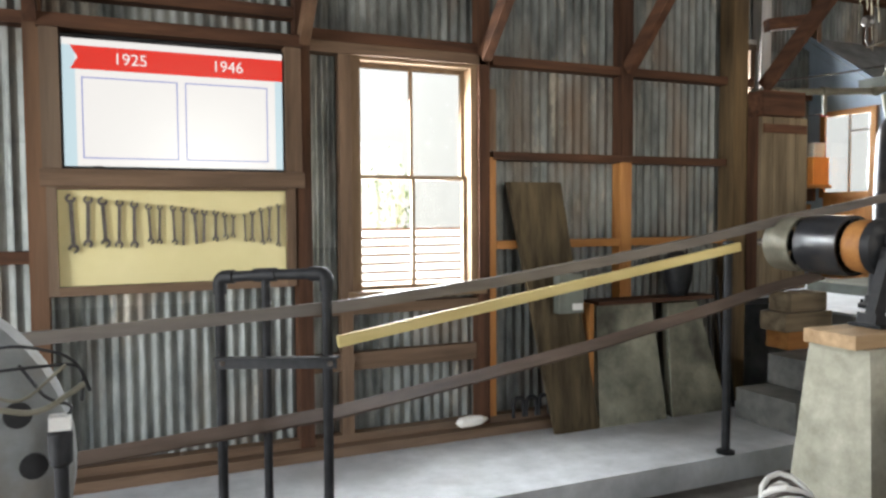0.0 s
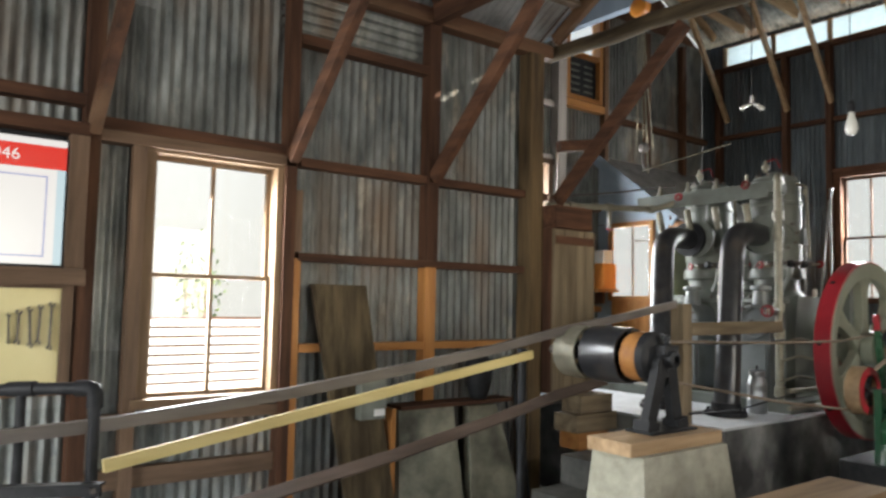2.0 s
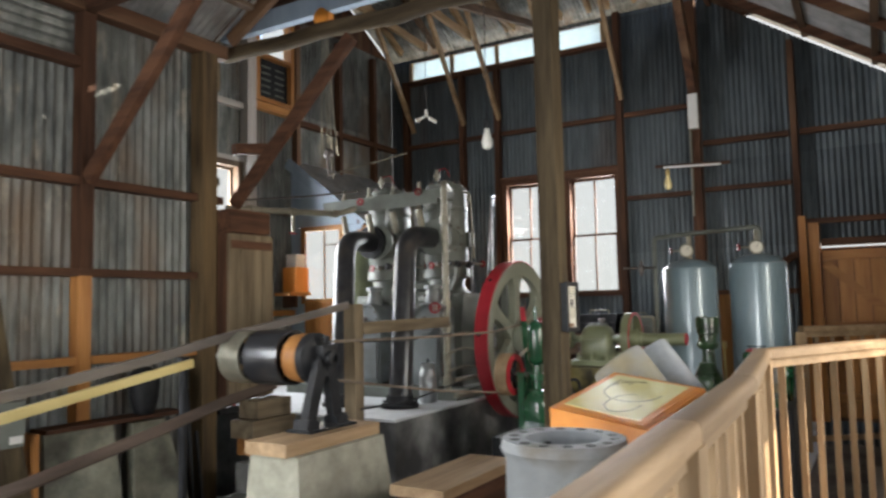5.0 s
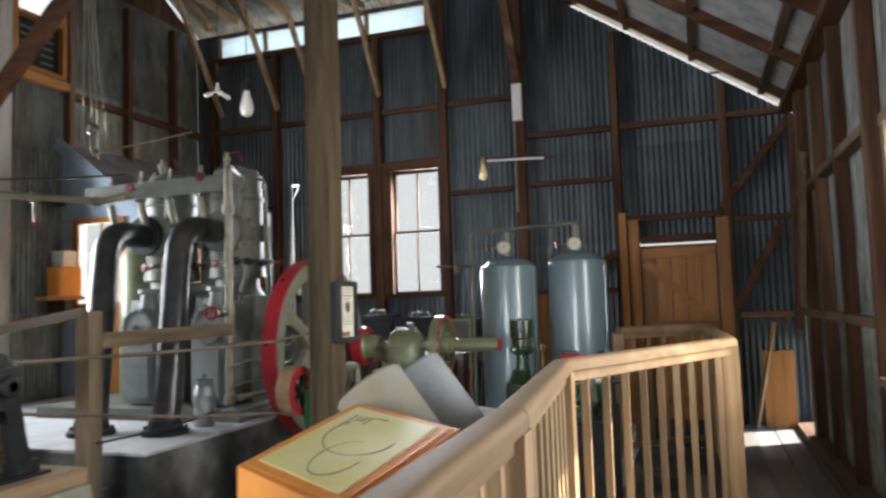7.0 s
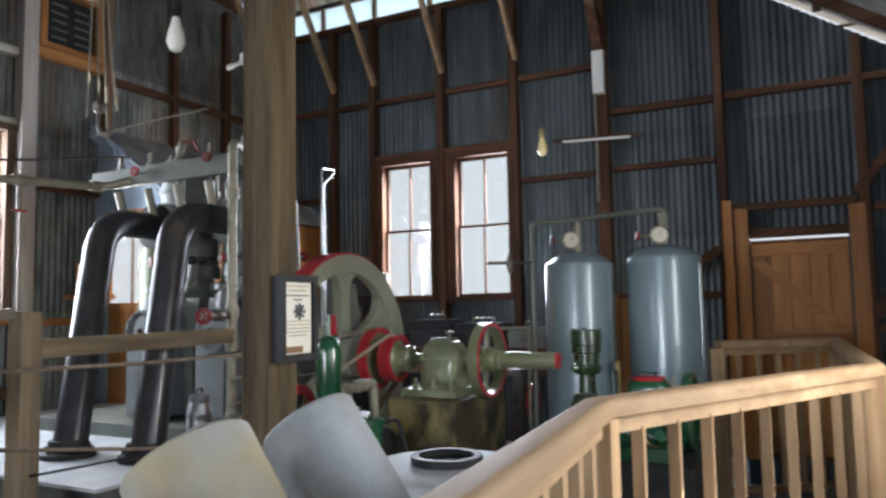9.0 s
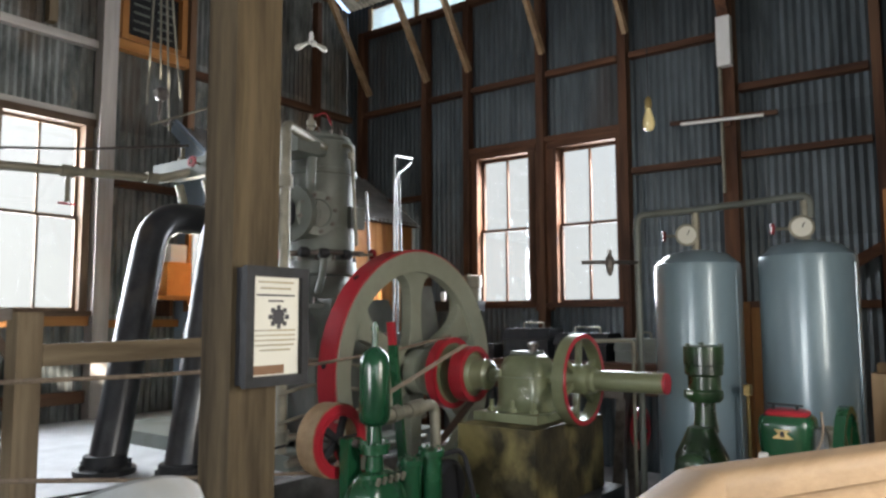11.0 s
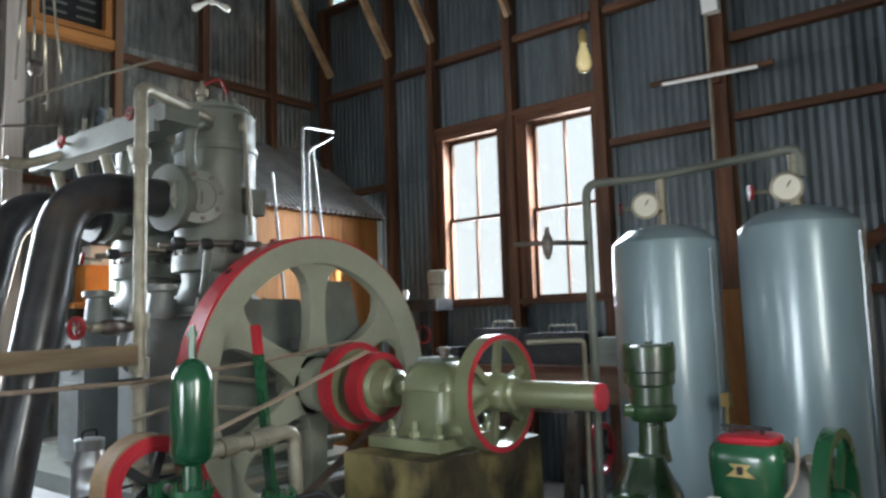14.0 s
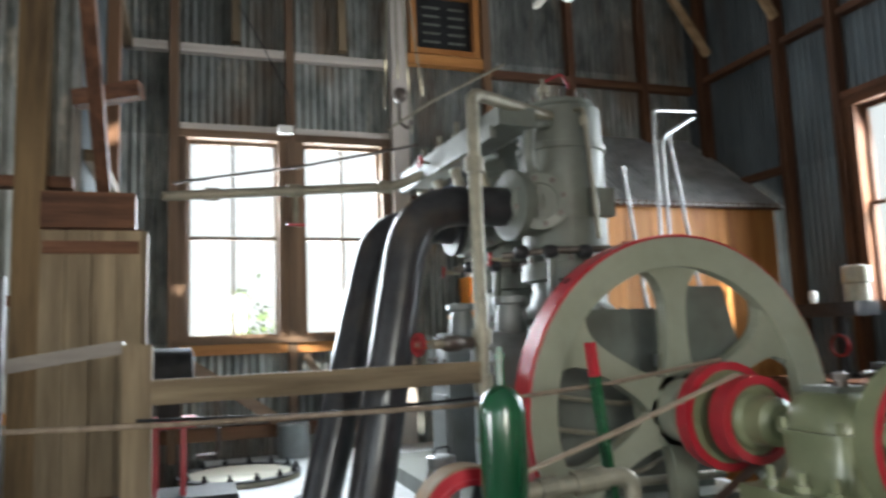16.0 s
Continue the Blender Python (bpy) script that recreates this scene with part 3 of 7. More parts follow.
timbers(w_north, north_map, "post", [(6.86, 7.0, 0.6, 5.15, 0.13)], WHITEWOOD, "z")
timbers(w_north, north_map, "stud", [(7.74, 7.81, 0.6, 5.1, 0.09), (8.6, 8.67, 3.1, 5.1, 0.09), (9.4, 9.47, 3.1, 5.1, 0.09)], OLD, "z")
timbers(w_north, north_map, "girt", [(4.75, 5.07, 3.78, 3.85, 0.075), (5.16, 5.97, 3.78, 3.85, 0.075), (6.05, 6.85, 3.78, 3.85, 0.075), (5.16, 6.85, 3.14, 3.2, 0.07)], WHITEWOOD, "x")
timbers(w_north, north_map, "girt", [(5.16, 5.97, 1.38, 1.46, 0.085), (6.05, 6.85, 1.38, 1.46, 0.085), (7.02, 7.73, 1.36, 1.43, 0.085)], AMBER, "x")
timbers(w_north, north_map, "girt", [(7.02, 7.73, 3.84, 3.93, 0.095)], AMBER, "x")
timbers(w_north, north_map, "girt", [(7.82, 10.0, 3.78, 3.85, 0.08), (4.75, 6.85, 0.74, 0.84, 0.07), (7.02, 7.73, 2.6, 2.66, 0.08)], OLD, "x")
part("brace", beam(BM(), (5.18, 5.79, 1.36), (5.95, 5.79, 0.82), 0.05, 0.09), TAN["x"], w_north)
part("brace", beam(BM(), (6.1, 5.79, 1.36), (6.45, 5.79, 0.82), 0.04, 0.06), TAN["x"], w_north)

# The second and third openings are added out of view to admit fill light.
RW, RW_ADDED_B, RW_ADDED_C = (5.2, 6.25, 0.95, 2.38), (0.92, 1.96, 0.95, 2.38), (3.3, 4.15, 0.95, 2.38)
GAP = (9.2, 9.93, 0.1, 1.0)
w_right = wall("wall_right", right_map, [-3.0, -0.4, 0.92, 1.96, 3.3, 4.15, 5.2, 6.25, 7.4, 8.2, 9.2, 9.93, 10.0], [-0.15, 0.1, 0.95, 1.0, 1.3, 2.38, 3.3], [RW, RW_ADDED_B, RW_ADDED_C, GAP], IRON, "corrugated iron side wall with rough timber studs")
timbers(w_right, right_map, "stud", [(u, u + 0.075, 0.16, 3.28, 0.085) for u in (-1.6, -0.4, 0.8, 2.0, 3.2, 4.2, 5.1, 6.36, 7.3, 8.15, 9.0)], OLD, "z")
timbers(w_right, right_map, "stud", [(9.1, 9.17, 0.16, 3.28, 0.09)], TAN, "z")
timbers(w_right, right_map, "girt", [(a, b, z, z + 0.06, 0.09) for z in (1.23, 2.34) for a, b in ((6.46, 7.29), (7.4, 8.14), (8.25, 8.99), (9.18, 9.9))], TAN, "x")
timbers(w_right, right_map, "sill_board", [(-3.0, 9.9, 0.1, 0.155, 0.16)], TAN, "x")
timbers(w_right, right_map, "top_plate", [(-3.0, 9.9, 3.285, 3.36, 0.14)], OLD, "x")
part("brace", beam(BM(), (8.9, -1.34, 1.35), (8.3, -1.34, 2.6), 0.05, 0.08), TAN["z"], w_right)
part("brace", beam(BM(), (9.55, -1.38, 1.1), (9.2, -1.38, 3.1), 0.06, 0.1), OLD["z"], w_right)

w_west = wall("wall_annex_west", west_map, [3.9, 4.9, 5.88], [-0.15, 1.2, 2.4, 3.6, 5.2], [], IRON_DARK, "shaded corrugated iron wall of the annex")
timbers(w_west, west_map, "stud", [(4.86, 4.94, 0.0, 5.1, 0.08)], OLD, "z")
timbers(w_west, west_map, "girt", [(3.95, 4.85, 2.42, 2.48, 0.08), (4.95, 5.85, 2.42, 2.48, 0.08), (3.95, 4.85, 3.78, 3.85, 0.08), (4.95, 5.85, 3.78, 3.85, 0.08)], GREYWOOD, "y")
upper = tagged(part("wall_above_roof", prism(BM(), [(4.7, 1.15, 5.17), (4.7, 3.9, 3.5), (4.7, 5.88, 3.5), (4.7, 5.88, 5.25), (4.7, 1.15, 5.25)], (-0.03, 0, 0)), OLD["z"]), "dark boarding above the lower roof", "wall", kind="structure")
gable = BM()
for y in (1.12, 5.9):
    prism(gable, [(4.65, y, 5.15), (10.05, y, 5.15), (7.4, y, 6.62)], (0, 0.03, 0))
tagged(part("wall_gable", gable, OLD["z"]), "dark boarded gable ends under the high roof", "wall", kind="structure")
# Unseen closing wall; its doorway is added to let the fill light in.
w_end = wall("wall_end", end_map, [-1.5, 0.3, 2.6, 3.9], [-0.15, 0.05, 2.75, 3.3], [(0.3, 2.6, 0.0, 2.75)], IRON, "unseen corrugated iron end wall with an added open doorway", shell=OLD["z"])
tagged(part("wall_end_gable", prism(BM(), [(-3.03, -1.55, 3.28), (-3.03, 3.95, 3.28), (-3.03, 3.85, 3.45), (-3.03, 1.15, 5.1), (-3.03, -1.5, 3.32)], (-0.03, 0, 0)), OLD["z"]), "dark boarded gable over the unseen end wall", "wall", kind="structure")

# ---- roofs ----


def roof(name, p00, along, up, label, material=ROOFIRON):
    p00, along, up = Vector(p00), Vector(along), Vector(up)
    nrm = along.cross(up).normalized()
    if nrm.z < 0:
        nrm = -nrm
    la, lu = along.length, up.length
    da, du = along.normalized(), up.normalized()
    r = tagged(part(name, corrugate(BM(), lambda u, v, o: p00 + da * u + du * v + nrm * o, 0, la, 0, lu), material, smooth=True), label, "ceiling", kind="structure")
    return r


roof("ceiling_south", (-3.1, -1.66, 3.27), (13.3, 0, 0), (0, 2.81, 1.9), "corrugated iron roof underside sloping to the side wall")
roof("ceiling_north", (-3.1, 4.05, 3.41), (7.8, 0, 0), (0, -2.9, 1.76), "corrugated iron roof underside sloping to the window wall")
roof("ceiling_high_east", (10.25, 1.1, 5.22), (0, 4.9, 0), (-2.85, 0, 1.54), "corrugated iron high roof underside above the compressor", IRON)
roof("ceiling_high_west", (4.6, 1.1, 5.22), (0, 4.9, 0), (2.8, 0, 1.54), "corrugated iron high roof underside above the compressor", IRON)


def one_timber(name, p0, p1, w, h, material, label, category="timber"):
    return tagged(part(name, beam(BM(), p0, p1, w, h), material, bevel=0.006), label, category, "roof timbers", "structure")


for x in (-1.0, 0.16, 1.44, 2.53, 3.58):
    one_timber("tie_beam", (x, 3.78, 3.43), (x, -1.4, 3.43), 0.07, 0.13, OLD["y"], "dark rough tie beam across the hall")
    one_timber("knee_brace", (x, 3.76, 2.28), (x, 2.66, 3.37), 0.055, 0.09, OLD["y"], "dark knee brace from stud to tie beam")
    for a, b in (((x, -1.5, 3.33), (x, 1.12, 5.09)), ((x, 3.8, 3.52), (x, 1.18, 5.09))):
        one_timber("rafter", a, b, 0.05, 0.1, OLD["y"], "dark roof rafter")
tagged(part("tie_beam", tube(BM(), [(4.86 + 0.015 * math.sin(k * 1.7), 3.95 - k * 0.335, 3.47 - k * 0.0044 + 0.012 * math.sin(k * 2.3)) for k in range(17)], 0.058, 12), POSTWOOD["y"], smooth=True), "heavy dark round log tie beam over the posts", "timber", "roof timbers", "structure")
one_timber("knee_brace", (4.84, 3.82, 2.26), (4.84, 2.66, 3.36), 0.06, 0.09, OLD["y"], "dark knee brace from the corner post")
one_timber("rafter", (4.86, -1.5, 3.33), (4.86, 1.12, 5.09), 0.06, 0.11, OLD["y"], "dark roof rafter")
one_timber("rafter", (4.78, 3.8, 3.54), (4.78, 1.18, 5.09), 0.05, 0.1, OLD["y"], "dark roof rafter")
for x in (6.1, 7.3, 8.5, 9.6):
    one_timber("rafter", (x, -1.5, 3.33), (x, 1.1, 5.07), 0.05, 0.1, OLD["y"], "dark roof rafter")
for k in range(4):
    y = -1.2 + k * 0.66
    one_timber("purlin", (-3, y, 3.44 + 0.676 * (y + 1.32) + 0.0), (9.9, y, 3.44 + 0.676 * (y + 1.32) + 0.0), 0.07, 0.04, TAN["x"], "rough purlin under the iron")
for k in range(3):
    y = 3.5 - k * 0.85
    one_timber("purlin", (-3, y, 3.53 + 0.607 * (3.8 - y)), (4.7, y, 3.53 + 0.607 * (3.8 - y)), 0.07, 0.04, TAN["x"], "rough purlin under the iron")
one_timber("ridge_board", (-3, 1.15, 5.08), (9.95, 1.15, 5.08), 0.05, 0.14, OLD["x"], "dark ridge board")
for k in range(8):
    y = 1.45 + k * 0.6
    one_timber("rafter", (9.95, y, 5.3), (7.45, y, 6.65), 0.05, 0.1, PALE["x"] if k % 3 else TAN["x"], "pale high roof rafter")
    one_timber("rafter", (4.9, y, 5.3), (7.35, y, 6.65), 0.05, 0.1, PALE["x"] if k % 2 else TAN["x"], "pale high roof rafter")
for z, x in ((5.62, 9.3), (6.2, 8.25)):
    one_timber("purlin", (x, 1.2, z + 0.03), (x, 5.85, z + 0.03), 0.07, 0.045, OLD["y"], "rough purlin under the high iron")
for y in (5.45, 4.6, 4.04, 3.16, 2.3):
    one_timber("roof_brace", (9.88, y - 0.05, 4.02), (8.55, y - 0.05, 5.95), 0.042, 0.075, PALE["x"], "pale slanting brace from end wall to high roof")
one_timber("tie_beam", (7.2, 5.8, 5.1), (7.2, 1.2, 5.1), 0.09, 0.14, OLD["y"], "dark high tie beam")
one_timber("knee_brace", (9.9, 1.37, 3.95), (9.2, 1.37, 5.0), 0.09, 0.14, OLD["x"], "dark brace at the end wall post")
one_timber("collar_beam", (5.0, 3.2, 4.1), (9.9, 3.3, 5.2), 0.05, 0.09, TAN["x"], "loose slanting roof timber")
for y in (5.2, 4.45, 3.75, 3.05, 2.4):
    one_timber("lookout", (9.94, y, 5.3), (7.6, y, 5.42), 0.05, 0.1, PALE["x"], "pale sawn ceiling joist under the high roof")
for y in (4.45, 3.05):
    one_timber("hanger", (8.5, y + 0.05, 5.2), (8.5, y + 0.05, 6.1), 0.07, 0.05, PALE["z"], "pale sawn hanger under the high roof")
hoist_beam = one_timber("hoist_beam", (6.5, 5.75, 4.55), (6.5, 2.2, 4.55), 0.1, 0.2, BLUEGABLE, "blue-grey painted hoist beam", "beam")

corner = tagged(part("corner_post", boxm(4.46, 4.592, 3.735, 3.87, 0.0, 3.36), FLAKED["z"], bevel=0.014), "worn squared corner post with flaking ochre paint", "post", kind="structure")
block = tagged(part("bracket_block", beam(BM(), (4.72, 3.7, 2.66), (5.02, 3.6, 2.7), 0.08, 0.08), OLD["x"], bevel=0.006), "short timber block on the corner post", "timber", kind="structure")
main_post = tagged(part("centre_post", boxm(4.79, 4.93, 1.14, 1.255, -0.15, 3.33), POSTWOOD["z"], bevel=0.012), "thick weathered square timber post", "post", kind="structure")

# ---- windows and doors ----


def window(name, mp, h, label, split=True, trim=TAN, key="x", tw=0.06, upper_z=None, proud=0.075, thick=0.03, stile=0.028):
    u0, u1, z0, z1 = h
    w = thing(name, mp((u0 + u1) / 2, 0, z0), label, "window", kind="structure")
    t = tw
    vkey = "z"
    for a, b, c, d in ((u0 - 0.03, u0 + t - 0.02, z0, z1), (u1 - t + 0.02, u1 + 0.03, z0, z1)):
        part("window_frame", boxm(a, b, -proud, 0.07 if proud > 0.05 else 0.03, c, d, mp), trim[vkey], w, bevel=0.004)
    part("window_frame", boxm(u0 - 0.045, u1 + 0.045, -proud - 0.007, 0.07, z1 - t + 0.025, z1 + 0.03, mp), trim[key], w, bevel=0.004)
    part("window_sill", boxm(u0 - 0.06, u1 + 0.06, -0.12, 0.07, z0 - 0.02, z0 + 0.025, mp), trim[key], w, bevel=0.006)
    a0, a1, b0, b1 = u0 + t - 0.02, u1 - t + 0.02, z0 + 0.025, z1 - t + 0.025
    mid = (b0 + b1) / 2 if upper_z is None else upper_z
    for lo, hi, dd in ((b0, mid + 0.012, -0.01), (mid - 0.012, b1, 0.022)):
        s = BM()
        r = stile
        box(s, a0 + 0.001, a0 + r, dd, dd + thick, lo, hi, mp)
        box(s, a1 - r, a1 - 0.001, dd, dd + thick, lo, hi, mp)
        box(s, a0 + r, a1 - r, dd, dd + thick, lo, lo + r, mp)
        box(s, a0 + r, a1 - r, dd, dd + thick, hi - r, hi, mp)
        sash = part("sash", s, trim[vkey], w)
        c = (a0 + a1) / 2
        part("muntin", boxm(c - 0.01, c + 0.01, dd + thick * 0.1, dd + thick * 0.9, lo + r, hi - r, mp), trim[vkey], sash)
        for q0, q1 in ((a0 + r, c - 0.01), (c + 0.01, a1 - r)):
            pane = part("pane", boxm(q0, q1, dd + thick * 0.45, dd + thick * 0.55, lo + r, hi - r, mp), GLASS, sash)
            pane.visible_shadow = False
    return w


window("window_1", left_map, WIN_A, "two-over-two sash window in the iron wall, bright outside", trim=SASHWOOD, tw=0.045, stile=0.022)
window("window_2", far_map, FAR_L, "tall two-over-two sash window, blazing with daylight", trim=OLD, key="y", tw=0.065)
window("window_3", far_map, FAR_R, "tall two-over-two sash window, blazing with daylight", trim=OLD, key="y", tw=0.065)
window("window_4", north_map, N_L, "orange-trimmed two-over-two sash window over the annex")
window("window_5", north_map, N_R, "orange-trimmed two-over-two sash window beside the white post")
window("window_6", right_map, RW, "pale-framed sash window in the side wall", trim=GREYWOOD, proud=0.03, thick=0.014)
# Unseen copies of the side window, added round the two fill lamps.
window("added_window_9", right_map, RW_ADDED_B, "pale-framed sash window in the side wall", trim=GREYWOOD, proud=0.03, thick=0.014)
window("added_window_10", right_map, RW_ADDED_C, "pale-framed sash window in the side wall", trim=GREYWOOD, proud=0.03, thick=0.014)
part("mullion_post", boxm(3.07, 3.25, -0.07, -0.014, 1.5, 3.13, far_map), OLD["z"], w_far, bevel=0.005)

strip = thing("window_7", (9.95, 4, 4.83), "long narrow clerestory strip of pale blue translucent panels under the roof", "window", kind="structure")
for a, b in ((2.52, 3.28), (3.34, 4.02), (4.08, 4.76), (4.82, 5.48)):
    pane = part("pane", boxm(a, b, 0.0, 0.005, 4.86, 5.12, far_map), FIBREGLASS, strip)
    pane.visible_shadow = False
for y in (2.5, 3.31, 4.05, 4.79, 5.5):
    part("mullion", boxm(y - 0.028, y + 0.028, -0.02, 0.03, 4.835, 5.135, far_map), PALE["z"], strip)
part("window_frame", boxm(2.47, 5.53, -0.025, 0.03, 4.82, 4.858, far_map), PALE["y"], strip)

hopper = thing("window_8", (7.4, 5.8, 3.95), "small high window with a dark mesh lower panel", "window", kind="structure")
for a, b, c, d in ((7.06, 7.12, 3.95, 5.12), (7.66, 7.72, 3.95, 5.12)):
    part("window_frame", boxm(a, b, -0.08, 0.05, c, d, north_map), AMBER["z"], hopper)
for z in (3.95, 4.5, 5.08):
    part("window_frame", boxm(7.12, 7.66, -0.08, 0.05, z, z + 0.05, north_map), AMBER["x"], hopper)
hp = part("pane", boxm(7.12, 7.66, 0.0, 0.005, 4.55, 5.08, north_map), GLASS, hopper)
hp.visible_shadow = False
vent_box = part("vent_panel", boxm(7.12, 7.66, -0.01, 0.02, 4.0, 4.5, north_map), BLACK, hopper, "dark panel with punched slots")
for k in range(5):
    for j in range(2):
        part("slot", boxm(7.2 + j * 0.24, 7.36 + j * 0.24, -0.016, -0.011, 4.08 + k * 0.08, 4.1 + k * 0.08, north_map), GREYPAINT, vent_box)

door = thing("door_1", (10, -0.3, 0.1), "amber plank door with a diagonal brace, shut", "door", kind="structure")
for k in range(5):
    part("plank", boxm(-0.67 + k * 0.154, -0.67 + k * 0.154 + 0.146, -0.004 * (k % 2), 0.03, 0.14, 1.97, far_map), AMBER["z"], door)
for z in (0.3, 1.08, 1.86):
    part("ledge", boxm(-0.67, 0.09, -0.03, -0.001, z, z + 0.1, far_map), AMBER["y"], door)
part("diagonal_brace", beam(BM(), (9.984, 0.06, 1.82), (9.984, -0.6, 1.2), 0.085, 0.06, (1, 0, 0)), AMBER["y"], door)
for a, b, z1 in ((0.1, 0.21, 2.28), (-0.81, -0.69, 2.26)):
    part("door_post", boxm(a, b, -0.12, 0.03, 0.1, z1, far_map), AMBER["z"], door, bevel=0.006)
part("door_post", boxm(0.225, 0.3, -0.16, -0.11, 0.1, 2.36, far_map), AMBER["z"], door, bevel=0.006)
# Unseen board added behind the planks to stop daylight through their gaps.
part("backing", boxm(-0.7, 0.12, 0.032, 0.05, 0.1, 2.0, far_map), OLD["z"], door)
part("lintel", boxm(-0.68, 0.09, -0.08, 0.03, 2.02, 2.1, far_map), OLD["y"], door)

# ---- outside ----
# Added glowing sheets far outside; they stand in for the overexposed daylight view.
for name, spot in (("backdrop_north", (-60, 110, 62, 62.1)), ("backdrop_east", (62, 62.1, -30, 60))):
    tagged(part(name, boxm(*spot, -0.3, 34), OUTSIDE), "plain glowing backdrop added for the white view through the windows", "backdrop", kind="structure")
neighbour = thing("neighbour_building", (5.5, 14.1, -0.35), "low white weatherboarded wall across the yard", "building")
for k in range(8):
    z = -0.35 + k * 0.175
    part("siding_board", prism(BM(), [(1.3, 14.0, z), (1.3, 13.965, z + 0.004), (1.3, 13.988, z + 0.128), (1.3, 14.0, z + 0.128)], (8.0, 0, 0)), SIDING, neighbour)
# Dark timber backing; the strips between boards draw the siding's lap shadows.
part("wall", boxm(1.3, 9.3, 14.002, 14.15, -0.35, 1.05), OLD["x"], neighbour)
rnd = random.Random(7)
for bx, by, h in ((6.3, 17.0, 3.6), (6.9, 17.4, 3.0)):
    tree = thing("bush", (bx, by, -0.35), "pale green shrub in the sunlit yard", "shrub", "yard shrubs")
    part("trunk", lathe(BM(), (bx, by, -0.35), (0, 0, 1), [(0, 0.05), (h * 0.7, 0.012)], 8), OLD["z"], tree)
    crown = BM()
    for k in range(130):
        c = Vector((bx + rnd.gauss(0, 0.2), by + rnd.gauss(0, 0.25), h * 0.5 + rnd.gauss(0, 0.5)))
        a = Vector((rnd.uniform(-1, 1), rnd.uniform(-1, 1), rnd.uniform(-1, 1))).normalized() * 0.09
        b = a.cross(Vector((rnd.uniform(-1, 1), rnd.uniform(-1, 1), 0.3))).normalized() * 0.04
        crown.faces.new([crown.verts.new(c + v) for v in (a, b, -a, -b)])
    part("crown", crown, FOLIAGE, tree)

# ---- west hall: screen, tool board, belts and pulleys ----
surround = thing("screen_surround", (0.8, 3.77, 1.49), "planed brown timber surround round the screen", "frame")
for a, b in ((0.19, 0.272), (1.335, 1.42)):
    part("upright", boxm(a, b, 3.735, 3.86, 1.575, 2.235), TAN["z"], surround, bevel=0.004)
part("bottom_rail", boxm(0.18, 1.43, 3.72, 3.862, 1.49, 1.573), TAN["x"], surround, bevel=0.004)
part("top_rail", boxm(0.18, 1.43, 3.725, 3.862, 2.237, 2.3), OLD["x"], surround, bevel=0.004)
part("back_panel", boxm(0.273, 1.334, 3.83, 3.86, 1.575, 2.235), BLACK, surround)
tv = thing("television", (0.8, 3.76, 1.58), "flat television showing a red banner over two blank frames", "television")
part("bezel", boxm(0.276, 1.331, 3.765, 3.828, 1.578, 2.205), BLACK, tv, bevel=0.004)
part("screen", boxm(0.284, 1.323, 3.758, 3.764, 1.588, 2.195), SCREEN_BLUE, tv, "glowing screen")
part("picture_field", boxm(0.34, 1.285, 3.754, 3.7575, 1.588, 2.16), SCREEN_WHITE, tv)
part("banner", prism(BM(), [(0.32, 3.753, 2.162), (1.323, 3.753, 2.162), (1.323, 3.753, 2.05), (0.32, 3.753, 2.05), (0.352, 3.753, 2.106)], (0, -0.002, 0)), SCREEN_RED, tv, "red ribbon banner")
part("banner_edge", boxm(0.284, 1.323, 3.7525, 3.7575, 2.163, 2.195), SCREEN_WHITE, tv)
for a, b in ((0.365, 0.8), (0.835, 1.245)):
    lines = BM()
    for q in ((a, a + 0.006, 1.625, 2.015), (b - 0.006, b, 1.625, 2.015), (a, b, 1.625, 1.631), (a, b, 2.009, 2.015)):
        box(lines, q[0], q[1], 3.7525, 3.7538, q[2], q[3])
    part("blank_picture", lines, SCREEN_LINE, tv)
for words, cx in (("1925", 0.585), ("1946", 1.045)):
    text_mesh(words, 0.078, Matrix.Translation((cx, 3.7495, 2.105)) @ Matrix.Rotation(math.pi / 2, 4, "X"), SCREEN_WHITE, tv)
part("sensor", boxm(0.41, 0.45, 3.752, 3.77, 1.576, 1.59), BLACK, tv)

board = thing("tool_board", (0.8, 3.79, 0.97), "cream painted board in a timber frame", "tool board")
part("panel", boxm(0.245, 1.34, 3.8, 3.83, 1.005, 1.475), YELLOWBOARD, board)
for a, b, c, d, k in ((0.2, 0.244, 0.96, 1.515, "z"), (1.341, 1.39, 0.96, 1.515, "z"), (0.245, 1.34, 0.96, 1.004, "x"), (0.245, 1.34, 1.476, 1.515, "x")):
    part("board_frame", boxm(a, b, 3.765, 3.84, c, d), TAN[k], board, bevel=0.004)


